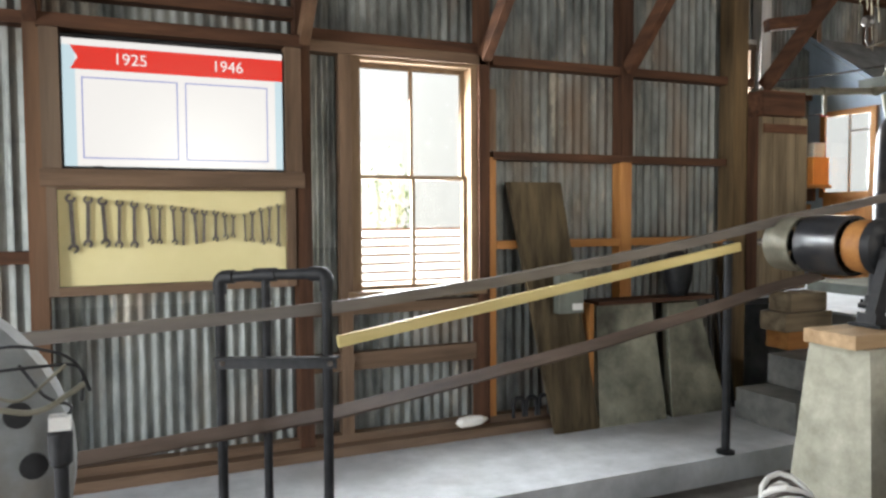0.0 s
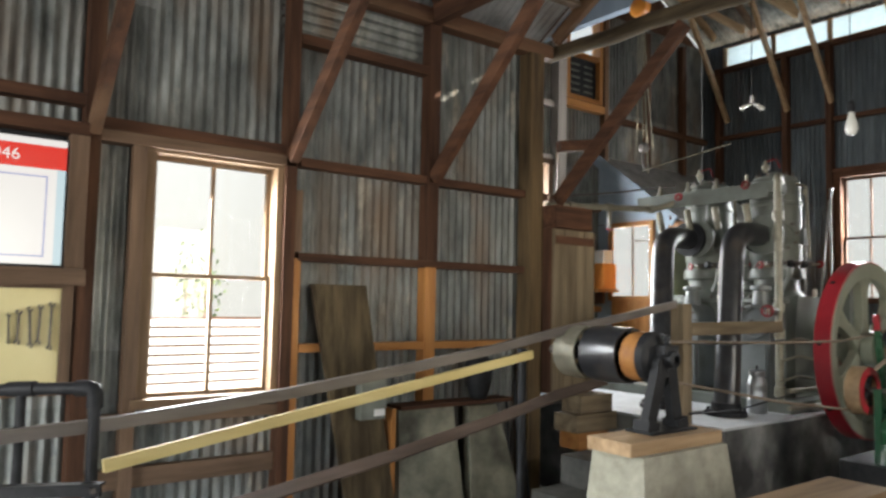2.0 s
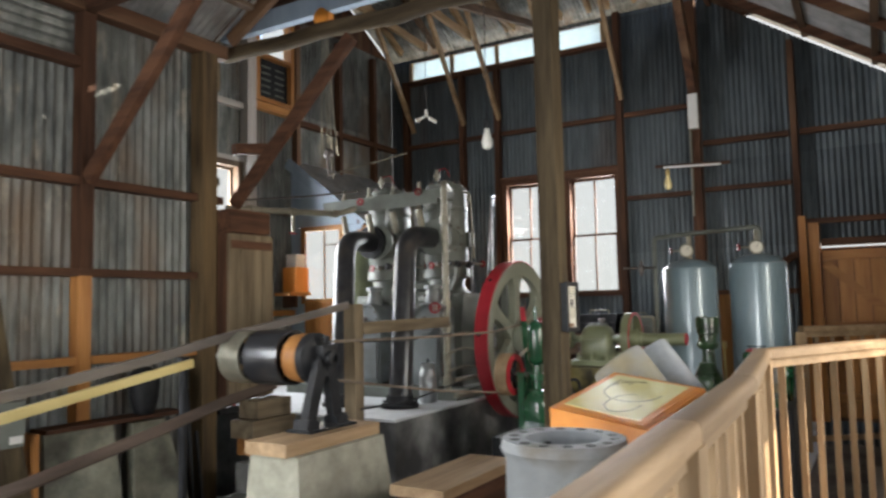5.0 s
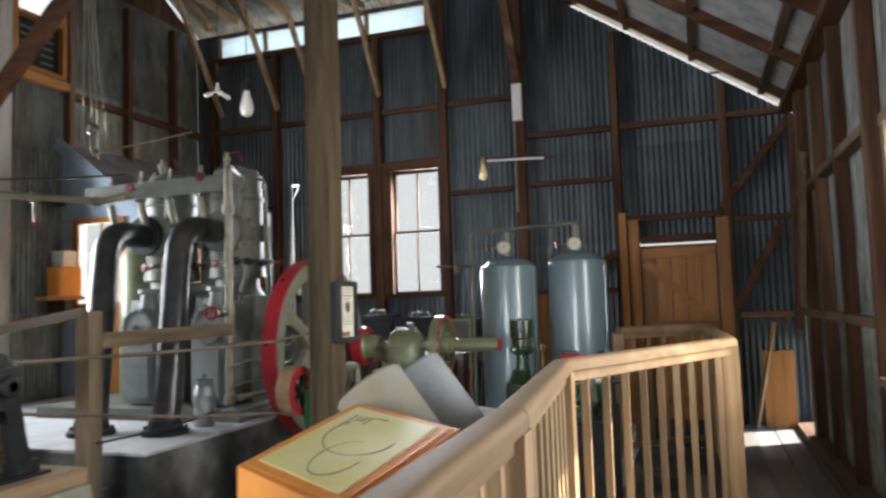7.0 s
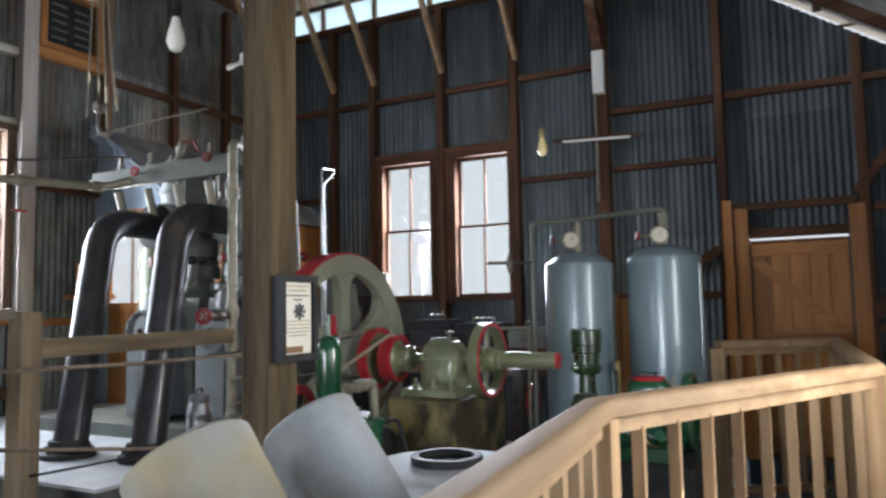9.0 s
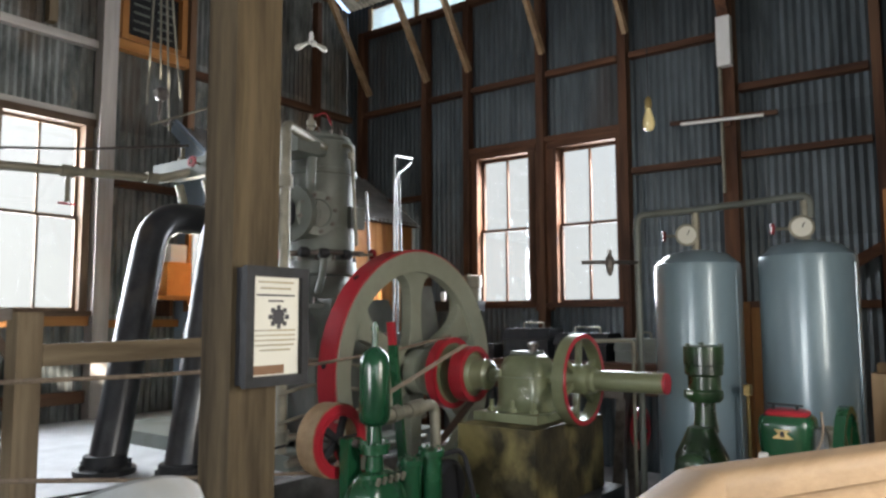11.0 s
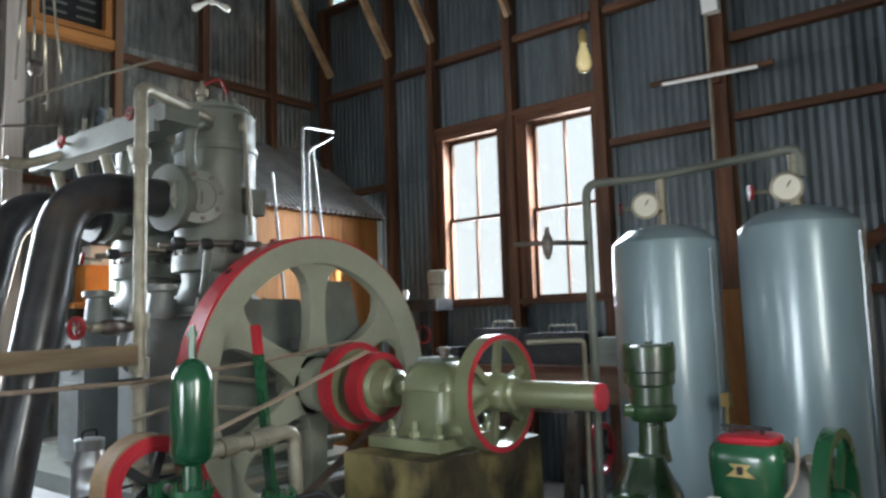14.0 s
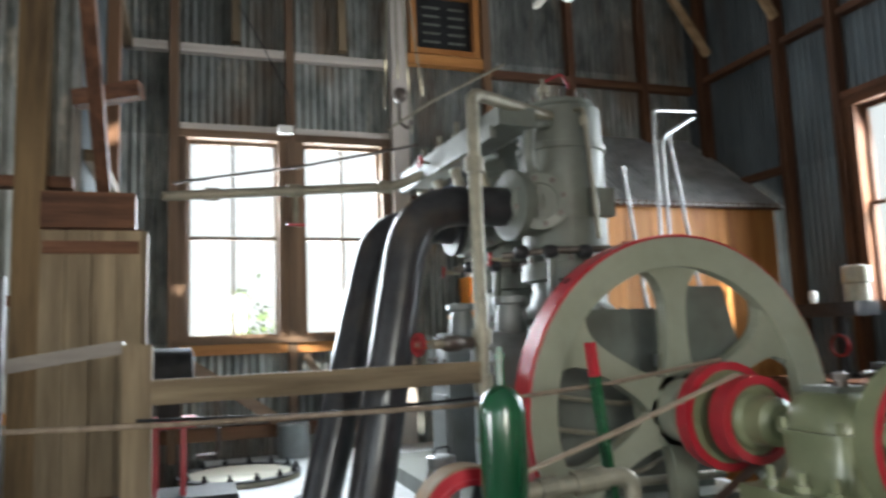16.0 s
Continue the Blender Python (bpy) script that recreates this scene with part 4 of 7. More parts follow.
def wrench(x, ztop, length, w, tilt=0.0, double=True):
    """A spanner hung upright: open jaws at the top and, mostly, at the foot."""
    th = thing("wrench", (x, 3.79, ztop - length / 2), "rusty dark steel open-ended wrench hung on the cream board", "wrench", "row of wrenches")
    bm = BM()
    low_end = ztop - length
    box(bm, x - w * 0.24, x + w * 0.24, 3.786, 3.796, low_end + (w * 0.7 if double else 0), ztop - w * 0.7)
    for zc, s in ((ztop - w * 0.55, 1), (low_end + w * 0.55, -1))[:2 if double else 1]:
        turn = (75 if s > 0 else 255) + tilt
        ring = [[(x + math.cos(radians(turn + 27 + 24 * k)) * w * q, zc + math.sin(radians(turn + 27 + 24 * k)) * w * q) for k in range(13)] for q in (0.6, 0.27)]
        for k in range(12):
            prism(bm, [(u, 3.785, z) for u, z in (ring[0][k], ring[0][k + 1], ring[1][k + 1], ring[1][k])], (0, 0.012, 0))
    bmesh.ops.rotate(bm, verts=bm.verts, cent=(x, 3.79, ztop - w), matrix=Matrix.Rotation(radians(tilt * 0.15), 3, "Y"))
    part("body", bm, STEEL, th)
    part("peg", rod(BM(), (x, 3.8, ztop - w), (x, 3.77, ztop - w), 0.004, 6), STEEL, th)


HUNG = [(0.302, 1.455, 0.288, 0.06), (0.378, 1.447, 0.256, 0.056), (0.443, 1.44, 0.248, 0.058), (0.518, 1.428, 0.242, 0.05), (0.585, 1.421, 0.236, 0.05), (0.652, 1.407, 0.203, 0.042), (0.704, 1.402, 0.199, 0.036),
        (0.767, 1.398, 0.2, 0.038), (0.817, 1.393, 0.198, 0.042), (0.871, 1.385, 0.185, 0.046), (0.918, 1.378, 0.17, 0.042), (0.975, 1.374, 0.165, 0.04), (1.02, 1.361, 0.14, 0.035), (1.064, 1.352, 0.122, 0.03),
        (1.121, 1.354, 0.146, 0.022), (1.163, 1.372, 0.168, 0.034), (1.208, 1.386, 0.197, 0.034), (1.253, 1.397, 0.194, 0.032), (1.301, 1.408, 0.232, 0.032)]
for k, (x, z, ln_, w) in enumerate(HUNG):
    wrench(x, z, ln_, w * 0.66, (-14, 8, -20, 12, 5, -18, 10)[k % 7], k not in (8, 9, 10))

guide = thing("belt_guide", (1.05, 2.8, 0), "black iron pipe belt guide with elbow fittings", "pipe stand")
TL, TM, TR = Vector((0.895, 2.98, 1.09)), Vector((1.06, 2.84, 1.105)), Vector((1.27, 2.67, 1.115))
part("top_pipe", tube(BM(), [TL, TM, TR], 0.022, 12), BLACK, guide, smooth=True)
for p in (TL, TM, TR):
    part("leg", rod(BM(), (p.x, p.y, 0.0 if p.y > 2.86 else -0.15), (p.x, p.y, p.z), 0.021 if p is not TM else 0.018, 12), BLACK, guide, smooth=True)
for p, q in ((TL, TM), (TR, TM)):
    d = (q - p).normalized()
    part("elbow", tube(BM(), bend([p - Vector((0, 0, 0.07)), p, p + d * 0.07], 0.05), 0.029, 12), BLACK, guide, smooth=True)
part("tee", rod(BM(), TM - (TR - TL).normalized() * 0.05, TM + (TR - TL).normalized() * 0.05, 0.028, 12), BLACK, guide, smooth=True)
side = (TR - TL).normalized()
part("angle_bar", beam(BM(), TL - side * 0.03 + Vector((0, -0.03, -0.355)), TR + side * 0.03 + Vector((0, -0.03, -0.35)), 0.012, 0.05), BLACK, guide, bevel=0.003)
part("angle_flange", beam(BM(), TL - side * 0.03 + Vector((0, -0.055, -0.332)), TR + side * 0.03 + Vector((0, -0.055, -0.327)), 0.04, 0.008), BLACK, guide)
for p in (TL, TR):
    part("bolt", lathe(BM(), p + Vector((0, -0.036, -0.355)), (0, -1, 0), [(0, 0.012), (0.012, 0.01)], 8), STEEL, guide)

upper_band = tagged(part("drive_belt", band(BM(), [(-0.6, 2.8, 0.86), (0.23, 2.8, 0.91), (1.36, 2.8, 0.963), (2.1, 2.8, 1.035), (2.75, 2.8, 1.12), (3.3, 2.8, 1.2), (3.8, 2.8, 1.29), (4.4, 2.82, 1.375), (5.02, 2.86, 1.465)], 0.022, 0.05, (0, 1, 0)), LEATHER), "worn grey-brown upper drive belt", "belt")
lower_band = tagged(part("drive_belt", band(BM(), [(-0.6, 2.8, 0.41), (0.37, 2.8, 0.45), (1.35, 2.8, 0.515), (2.0, 2.8, 0.605), (2.67, 2.8, 0.705), (3.3, 2.8, 0.82), (3.8, 2.8, 0.925), (4.2, 2.8, 0.985)], 0.07, 0.012, (0, 1, 0.6)), DARKBELT), "sagging dark brown lower drive belt", "belt")
shifter = tagged(part("shifter_bar", beam(BM(), (1.28, 2.55, 0.86), (3.56, 2.78, 1.165), 0.02, 0.045), STRAW["x"], bevel=0.003), "long pale yellow timber belt shifter bar", "timber bar")
stand_post = thing("shifter_support", (3.6, 2.86, 0), "black iron pipe holding the shifter bar", "pipe stand")
part("pipe", rod(BM(), (3.6, 2.9, 0.0), (3.6, 2.9, 1.17), 0.024, 12), BLACK, stand_post, smooth=True)
part("cap", lathe(BM(), (3.6, 2.9, 1.14), (0, 0, 1), [(0, 0.03), (0.05, 0.03)], 12), BLACK, stand_post)
part("floor_flange", lathe(BM(), (3.6, 2.9, 0.0), (0, 0, 1), [(0, 0.05), (0.015, 0.05), (0.02, 0.03)], 16), BLACK, stand_post)


def spoked_wheel(name, parent, c, axis, r_out, r_in, w, rim_mat, spoke_mat, spokes, hub_r, hub_w, spoke_w, rim_label="", hub_mat=None):
    """Rim, hub and spokes of a wheel about axis, as parts of parent."""
    c = Vector(c)
    d, u, v = axes(axis)
    rim = part("rim", ringmesh(BM(), c, d, [(-w / 2, r_out), (w / 2, r_out), (w / 2, r_in), (-w / 2, r_in)], 56), rim_mat, parent, rim_label, smooth=True)
    part("hub", lathe(BM(), c - d * hub_w / 2, d, [(0, hub_r * 0.8), (0.01, hub_r), (hub_w - 0.01, hub_r), (hub_w, hub_r * 0.8)], 24), hub_mat or spoke_mat, parent, smooth=True)
    for k in range(spokes):
        a = 2 * math.pi * k / spokes + 0.3
        e = u * math.cos(a) + v * math.sin(a)
        part("spoke", beam(BM(), c + e * hub_r * 0.9, c + e * (r_in + 0.004), spoke_w, w * 0.45, d), spoke_mat, parent)
    return rim


counter = thing("countershaft", (3.93, 2.5, 1.175), "countershaft with black spoked pulleys and an orange pulley", "pulley shaft")
CX, CZ = 3.94, 1.175


def open_pulley(y, w, r, rim_mat, arm_mat, label):
    """A cast belt pulley: crowned rim, six flat arms and a bored hub."""
    rim = part("pulley", ringmesh(BM(), (CX, y, CZ), (0, 1, 0), [(-w / 2, r - 0.004), (0, r), (w / 2, r - 0.004), (w / 2, r - 0.016), (-w / 2, r - 0.016)], 48), rim_mat, counter, label, smooth=True)
    part("hub", lathe(BM(), (CX, y - w * 0.42, CZ), (0, 1, 0), [(0, 0.036), (0.008, 0.046), (w * 0.84 - 0.008, 0.046), (w * 0.84, 0.036)], 20), arm_mat, rim, smooth=True)
    for k in range(6):
        a = k * math.pi / 3 + 0.25
        for yy in ((y - w * 0.3, y + w * 0.3) if w > 0.2 else (y - w * 0.15,)):
            part("arm", beam(BM(), (CX + math.cos(a) * 0.04, yy, CZ + math.sin(a) * 0.04), (CX + math.cos(a) * (r - 0.014), yy, CZ + math.sin(a) * (r - 0.014)), 0.036, 0.022, (0, 1, 0)), arm_mat, rim, bevel=0.005)


part("shaft", rod(BM(), (CX, 2.1, CZ), (CX, 3.0, CZ), 0.022, 14), STEEL, counter, smooth=True)
open_pulley(2.765, 0.16, 0.152, GALV, BLACK, "worn grey pulley rim")
open_pulley(2.515, 0.25, 0.158, BLACKPIPE, BLACK, "black wide pulley rim")
part("orange_pulley", lathe(BM(), (CX, 2.275, CZ), (0, 1, 0), [(0, 0.04), (0.001, 0.128), (0.05, 0.136), (0.1, 0.128), (0.101, 0.04)], 40), AMBER["x"], counter, "smooth orange-brown pulley face", smooth=True)
part("black_pulley", lathe(BM(), (CX, 2.2, CZ), (0, 1, 0), [(0, 0.085), (0.012, 0.125), (0.02, 0.138), (0.068, 0.138), (0.073, 0.125)], 40), BLACK, counter, smooth=True)
part("bearing", lathe(BM(), (CX, 2.1, CZ), (0, 1, 0), [(0, 0.03), (0.008, 0.045), (0.09, 0.048), (0.1, 0.04)], 20), BLACK, counter, smooth=True)
part("bearing_cap", boxm(CX - 0.06, CX + 0.06, 2.13, 2.19, CZ + 0.02, CZ + 0.07), BLACK, counter, bevel=0.015)
part("grease_cup", lathe(BM(), (CX, 2.16, CZ + 0.07), (0, 0, 1), [(0, 0.01), (0.02, 0.01), (0.022, 0.018), (0.05, 0.018), (0.052, 0.008)], 12), BLACK, counter, smooth=True)
for sx in (-1, 1):
    part("stand_leg", beam(BM(), (3.93 + sx * 0.03, 2.17, 1.17), (3.93 + sx * 0.12, 2.19, 0.82), 0.075, 0.05, (0, 1, 0)), BLACK, counter, bevel=0.006)
    part("stand_leg", beam(BM(), (3.93 + sx * 0.12, 2.19, 0.86), (3.93 + sx * 0.13, 2.19, 0.8), 0.09, 0.1, (0, 1, 0)), BLACK, counter, bevel=0.006)
part("stand_web", boxm(3.85, 4.01, 2.15, 2.19, 1.08, 1.16), BLACK, counter, bevel=0.01)
part("stand_foot", boxm(3.74, 4.12, 2.1, 2.27, 0.802, 0.815), BLACK, counter, bevel=0.004)
block1 = thing("pedestal", (3.85, 2.1, -0.15), "tapered concrete pedestal under a timber pad", "pedestal")
bm = BM()
tb = [(3.52, 1.99), (4.22, 1.99), (4.22, 2.3), (3.52, 2.3)]
bb = [(3.44, 1.9), (4.32, 1.9), (4.32, 2.36), (3.44, 2.36)]
lo, hi = [bm.verts.new((*p, -0.15)) for p in bb], [bm.verts.new((*p, 0.735)) for p in tb]
bm.faces.new(lo[::-1]), bm.faces.new(hi)
for k in range(4):
    bm.faces.new((lo[k], lo[(k + 1) % 4], hi[(k + 1) % 4], hi[k]))
part("block", bm, CONC2, block1, bevel=0.012)
part("timber_pad", boxm(3.48, 4.24, 2.03, 2.3, 0.736, 0.8), PALE["x"], block1, bevel=0.006)

big = thing("perforated_wheel", (-0.05, 1.9, -0.15), "big pale grey cast wheel with round holes and loose wires", "wheel")
wc = Vector((-0.12, 1.95, 0.69))
bm = BM()
seg = 48
rows = [[bm.verts.new(wc + Vector((math.cos(2 * math.pi * k / seg) * r, d, math.sin(2 * math.pi * k / seg) * r))) for k in range(seg)] for r, d in ((0.2, -0.1), (0.34, -0.09), (0.45, -0.06), (0.52, 0.02), (0.52, 0.14))]
for a, b in zip(rows, rows[1:]):
    for k in range(seg):
        bm.faces.new((a[k], a[(k + 1) % seg], b[(k + 1) % seg], b[k]))
part("dished_rim", bm, CASTBLUE, big, smooth=True)
part("hub_plate", lathe(BM(), wc + Vector((0, -0.12, 0)), (0, 1, 0), [(0, 0.12), (0.03, 0.2), (0.2, 0.2)], 32), CASTBLUE, big, smooth=True)
for k in range(20):
    a = 2 * math.pi * k / 20 + 0.08
    part("hole_plug", lathe(BM(), wc + Vector((math.cos(a) * 0.435, -0.066, math.sin(a) * 0.435)), (math.cos(a) * 0.3, -1, math.sin(a) * 0.3), [(-0.01, 0.034), (0.006, 0.032), (0.007, 0.0)], 18), BLACK, big, "black round hole")
part("foot", boxm(-0.4, 0.16, 1.9, 2.1, -0.149, 0.14), CASTBLUE, big, bevel=0.02)
wires = [[(0.2, 1.8, 1.03), (0.3, 1.72, 1.06), (0.42, 1.74, 1.02), (0.45, 1.76, 0.93)], [(0.15, 1.8, 0.98), (0.3, 1.74, 1.0), (0.44, 1.76, 1.0), (0.43, 1.8, 0.9)],
         [(0.1, 1.78, 0.93), (0.22, 1.72, 0.97), (0.3, 1.74, 0.91), (0.4, 1.75, 1.0)], [(0.16, 1.76, 0.86), (0.24, 1.73, 0.92), (0.34, 1.72, 0.89), (0.44, 1.76, 0.95)],
         [(0.3, 1.78, 1.0), (0.36, 1.74, 0.92), (0.42, 1.75, 0.9), (0.385, 1.74, 0.86)]]
for wv in wires:
    part("wire", tube(BM(), bend(wv, 0.05), 0.004 if wv[0][2] > 0.87 else 0.007, 6), GALV if wv[0][2] < 0.95 else BLACK, big, "loose bent wire", smooth=True)
conduit = thing("conduit", (0.36, 1.75, -0.15), "dark conduit with a pale plug on top", "conduit")
part("pipe", lathe(BM(), (0.385, 1.74, -0.15), (0, 0, 1), [(0, 0.016), (0.91, 0.016), (0.92, 0.026), (0.99, 0.028), (1.0, 0.018)], 14), BLACK, conduit, smooth=True)
part("plug", boxm(0.362, 0.408, 1.717, 1.763, 0.85, 0.882), CERAMIC, conduit, bevel=0.006)

plank = thing("leaning_plank", (3.15, 3.6, 0), "dark stained plank leaning on the iron wall", "plank")
part("board", prism(BM(), [(2.92, 3.58, 0.0), (3.24, 3.58, 0.0), (3.05, 3.74, 1.54), (2.67, 3.74, 1.54)], (0, 0.03, 0)), POSTWOOD["z"], plank, bevel=0.004)
swbox = thing("switch_box", (3.02, 3.62, 0.7), "battered grey electrical switch box on the plank", "switch box")
part("case", boxm(2.93, 3.1, 3.56, 3.63, 0.74, 0.98), GREYPAINT, swbox, bevel=0.02)
part("label_plate", boxm(3.02, 3.09, 3.552, 3.559, 0.76, 0.8), CERAMIC, swbox)
for a, b, hgt, sh in ((3.24, 3.77, 0.76, 0.06), (3.82, 4.29, 0.74, -0.07)):
    sl = thing("concrete_slab", ((a + b) / 2, 3.66, 0), "tapered oil-stained concrete slab leaning on the wall", "concrete slab", "leaning slabs")
    part("slab", prism(BM(), [(a, 3.58, 0.0), (b, 3.58, 0.0), (b - 0.1 + sh, 3.7, hgt), (a + 0.05, 3.7, hgt)], (0, 0.07, 0)), SLAB, sl, bevel=0.01)
shelf = thing("wall_shelf", (3.8, 3.7, 0.9), "dark board resting on the slabs", "shelf")
part("board", boxm(3.26, 4.2, 3.62, 3.79, 0.765, 0.79), OLD["x"], shelf, bevel=0.004)
part("side_board", boxm(3.19, 3.22, 3.62, 3.78, 0.001, 0.78), AMBER["z"], shelf)
pot = thing("dark_bucket", (3.95, 3.7, 0.79), "dark iron bucket on the board", "bucket")
part("bowl", lathe(BM(), (3.95, 3.7, 0.792), (0, 0, 1), [(0, 0.06), (0.1, 0.09), (0.2, 0.1), (0.26, 0.085), (0.29, 0.05), (0.3, 0.02)], 20), BLACK, pot, smooth=True)
part("handle", tube(BM(), bend([(3.86, 3.7, 1.0), (3.88, 3.7, 1.14), (4.02, 3.7, 1.14), (4.04, 3.7, 1.0)], 0.06), 0.006, 6), BLACK, pot)
for k, (x, ln) in enumerate(((4.22, 0.75), (4.3, 0.9), (4.38, 0.6))):
    br = thing("iron_bar", (x, 3.7, 0), "dark iron bar leaning in the corner", "bar", "leaning bars")
    part("bar", rod(BM(), (x, 3.62, 0.0), (x + 0.05, 3.76, ln), 0.012, 8), BLACK, br)
for k in range(3):
    cp = thing("shackle", (2.72 + k * 0.09, 3.7, 0.1), "small rusty iron shackle on the sill", "shackle", "shackles")
    part("bow", tube(BM(), bend([(2.69 + k * 0.09, 3.7, 0.1), (2.69 + k * 0.09, 3.7, 0.22), (2.76 + k * 0.09, 3.7, 0.22), (2.76 + k * 0.09, 3.7, 0.1)], 0.04), 0.012, 8), BLACK, cp, smooth=True)
wrag = thing("rag", (2.4, 3.66, 0.1), "crumpled pale rag on the sill board", "rag")
part("cloth", lathe(BM(), (2.3, 3.69, 0.115), (1, 0.1, 0), [(0, 0.005), (0.03, 0.03), (0.1, 0.035), (0.17, 0.028), (0.22, 0.005)], 10), PAPER, wrag)

steps = thing("concrete_steps", (4.6, 3.3, 0), "low grey concrete steps up to the engine bed", "steps")
part("step", boxm(4.2, 5.1, 2.95, 3.42, 0.001, 0.2), CONC3, steps, bevel=0.015)
part("step", boxm(4.48, 5.34, 2.95, 3.42, 0.202, 0.4), CONC3, steps, bevel=0.015)
for k, (z, a, b) in enumerate(((0.42, 4.68, 5.0), (0.55, 4.62, 5.06), (0.68, 4.7, 5.04))):
    tb1 = thing("timber_block", ((a + b) / 2, 3.5, z), "short sawn timber block in a stack", "timber block", "stacked blocks")
    part("block", boxm(a, b, 3.43 - 0.03 * (k % 2), 3.62, z - 0.018 if k else 0.402, z + 0.108), (AMBER if k == 0 else GREYWOOD)["x"], tb1, bevel=0.006)
cup = thing("plank_cupboard", (4.82, 3.7, 0.79), "tall narrow cupboard of brown vertical planks", "cupboard")
for k in range(4):
    part("plank", boxm(4.6 + k * 0.109, 4.6 + k * 0.109 + 0.105, 3.615 - 0.003 * (k % 2), 3.64, 0.8, 2.01), GREYWOOD["z"], cup, bevel=0.004)
for k in range(2):
    part("plank", boxm(5.035, 5.052, 3.62 + k * 0.085, 3.62 + k * 0.085 + 0.081, 0.8, 2.01), GREYWOOD["z"], cup)
part("carcass", boxm(4.6, 5.033, 3.642, 3.79, 0.79, 2.02), OLD["z"], cup)
part("cornice", boxm(4.6, 5.0, 3.6, 3.79, 2.022, 2.19), OLD["x"], cup, bevel=0.012)
part("door_ledge", boxm(4.61, 5.02, 3.6, 3.611, 1.9, 1.96), OLD["x"], cup, bevel=0.003)

# ---- compressor on its bed ----
bed = thing("engine_bed", (6.6, 4.0, -0.15), "massive stained concrete bed under the compressor", "concrete bed")
part("block", boxm(5.36, 8.1, 2.7, 5.75, -0.15, 0.59), CONC3, bed, bevel=0.02)
part("screed", boxm(5.34, 8.1, 2.69, 5.76, 0.591, 0.61), CONC, bed, bevel=0.006)
rail_post = thing("timber_guard", (5.06, 2.86, -0.15), "rough timber guard rail with a single post and cables", "guard rail")
part("post", boxm(5.02, 5.12, 2.8, 2.9, -0.15, 1.47), GREYWOOD["z"], rail_post, bevel=0.008)
part("rail", beam(BM(), (5.12, 2.82, 1.295), (6.42, 2.86, 1.305), 0.05, 0.09), GREYWOOD["x"], rail_post, bevel=0.006)
for z0, z1 in ((1.2, 1.2), (0.72, 0.75)):
    part("cable", tube(BM(), [(5.07, 2.79, z0), (5.7, 2.8, z0 - 0.02), (6.44, 2.83, z1)], 0.007, 6), BLACK, rail_post, smooth=True)

comp = thing("compressor", (7.0, 3.7, 0.61), "two-cylinder grey vertical air compressor with red handwheels", "compressor")
part("bedplate", boxm(6.42, 7.75, 2.78, 4.75, 0.611, 0.7), GREYPAINT, comp, bevel=0.015)
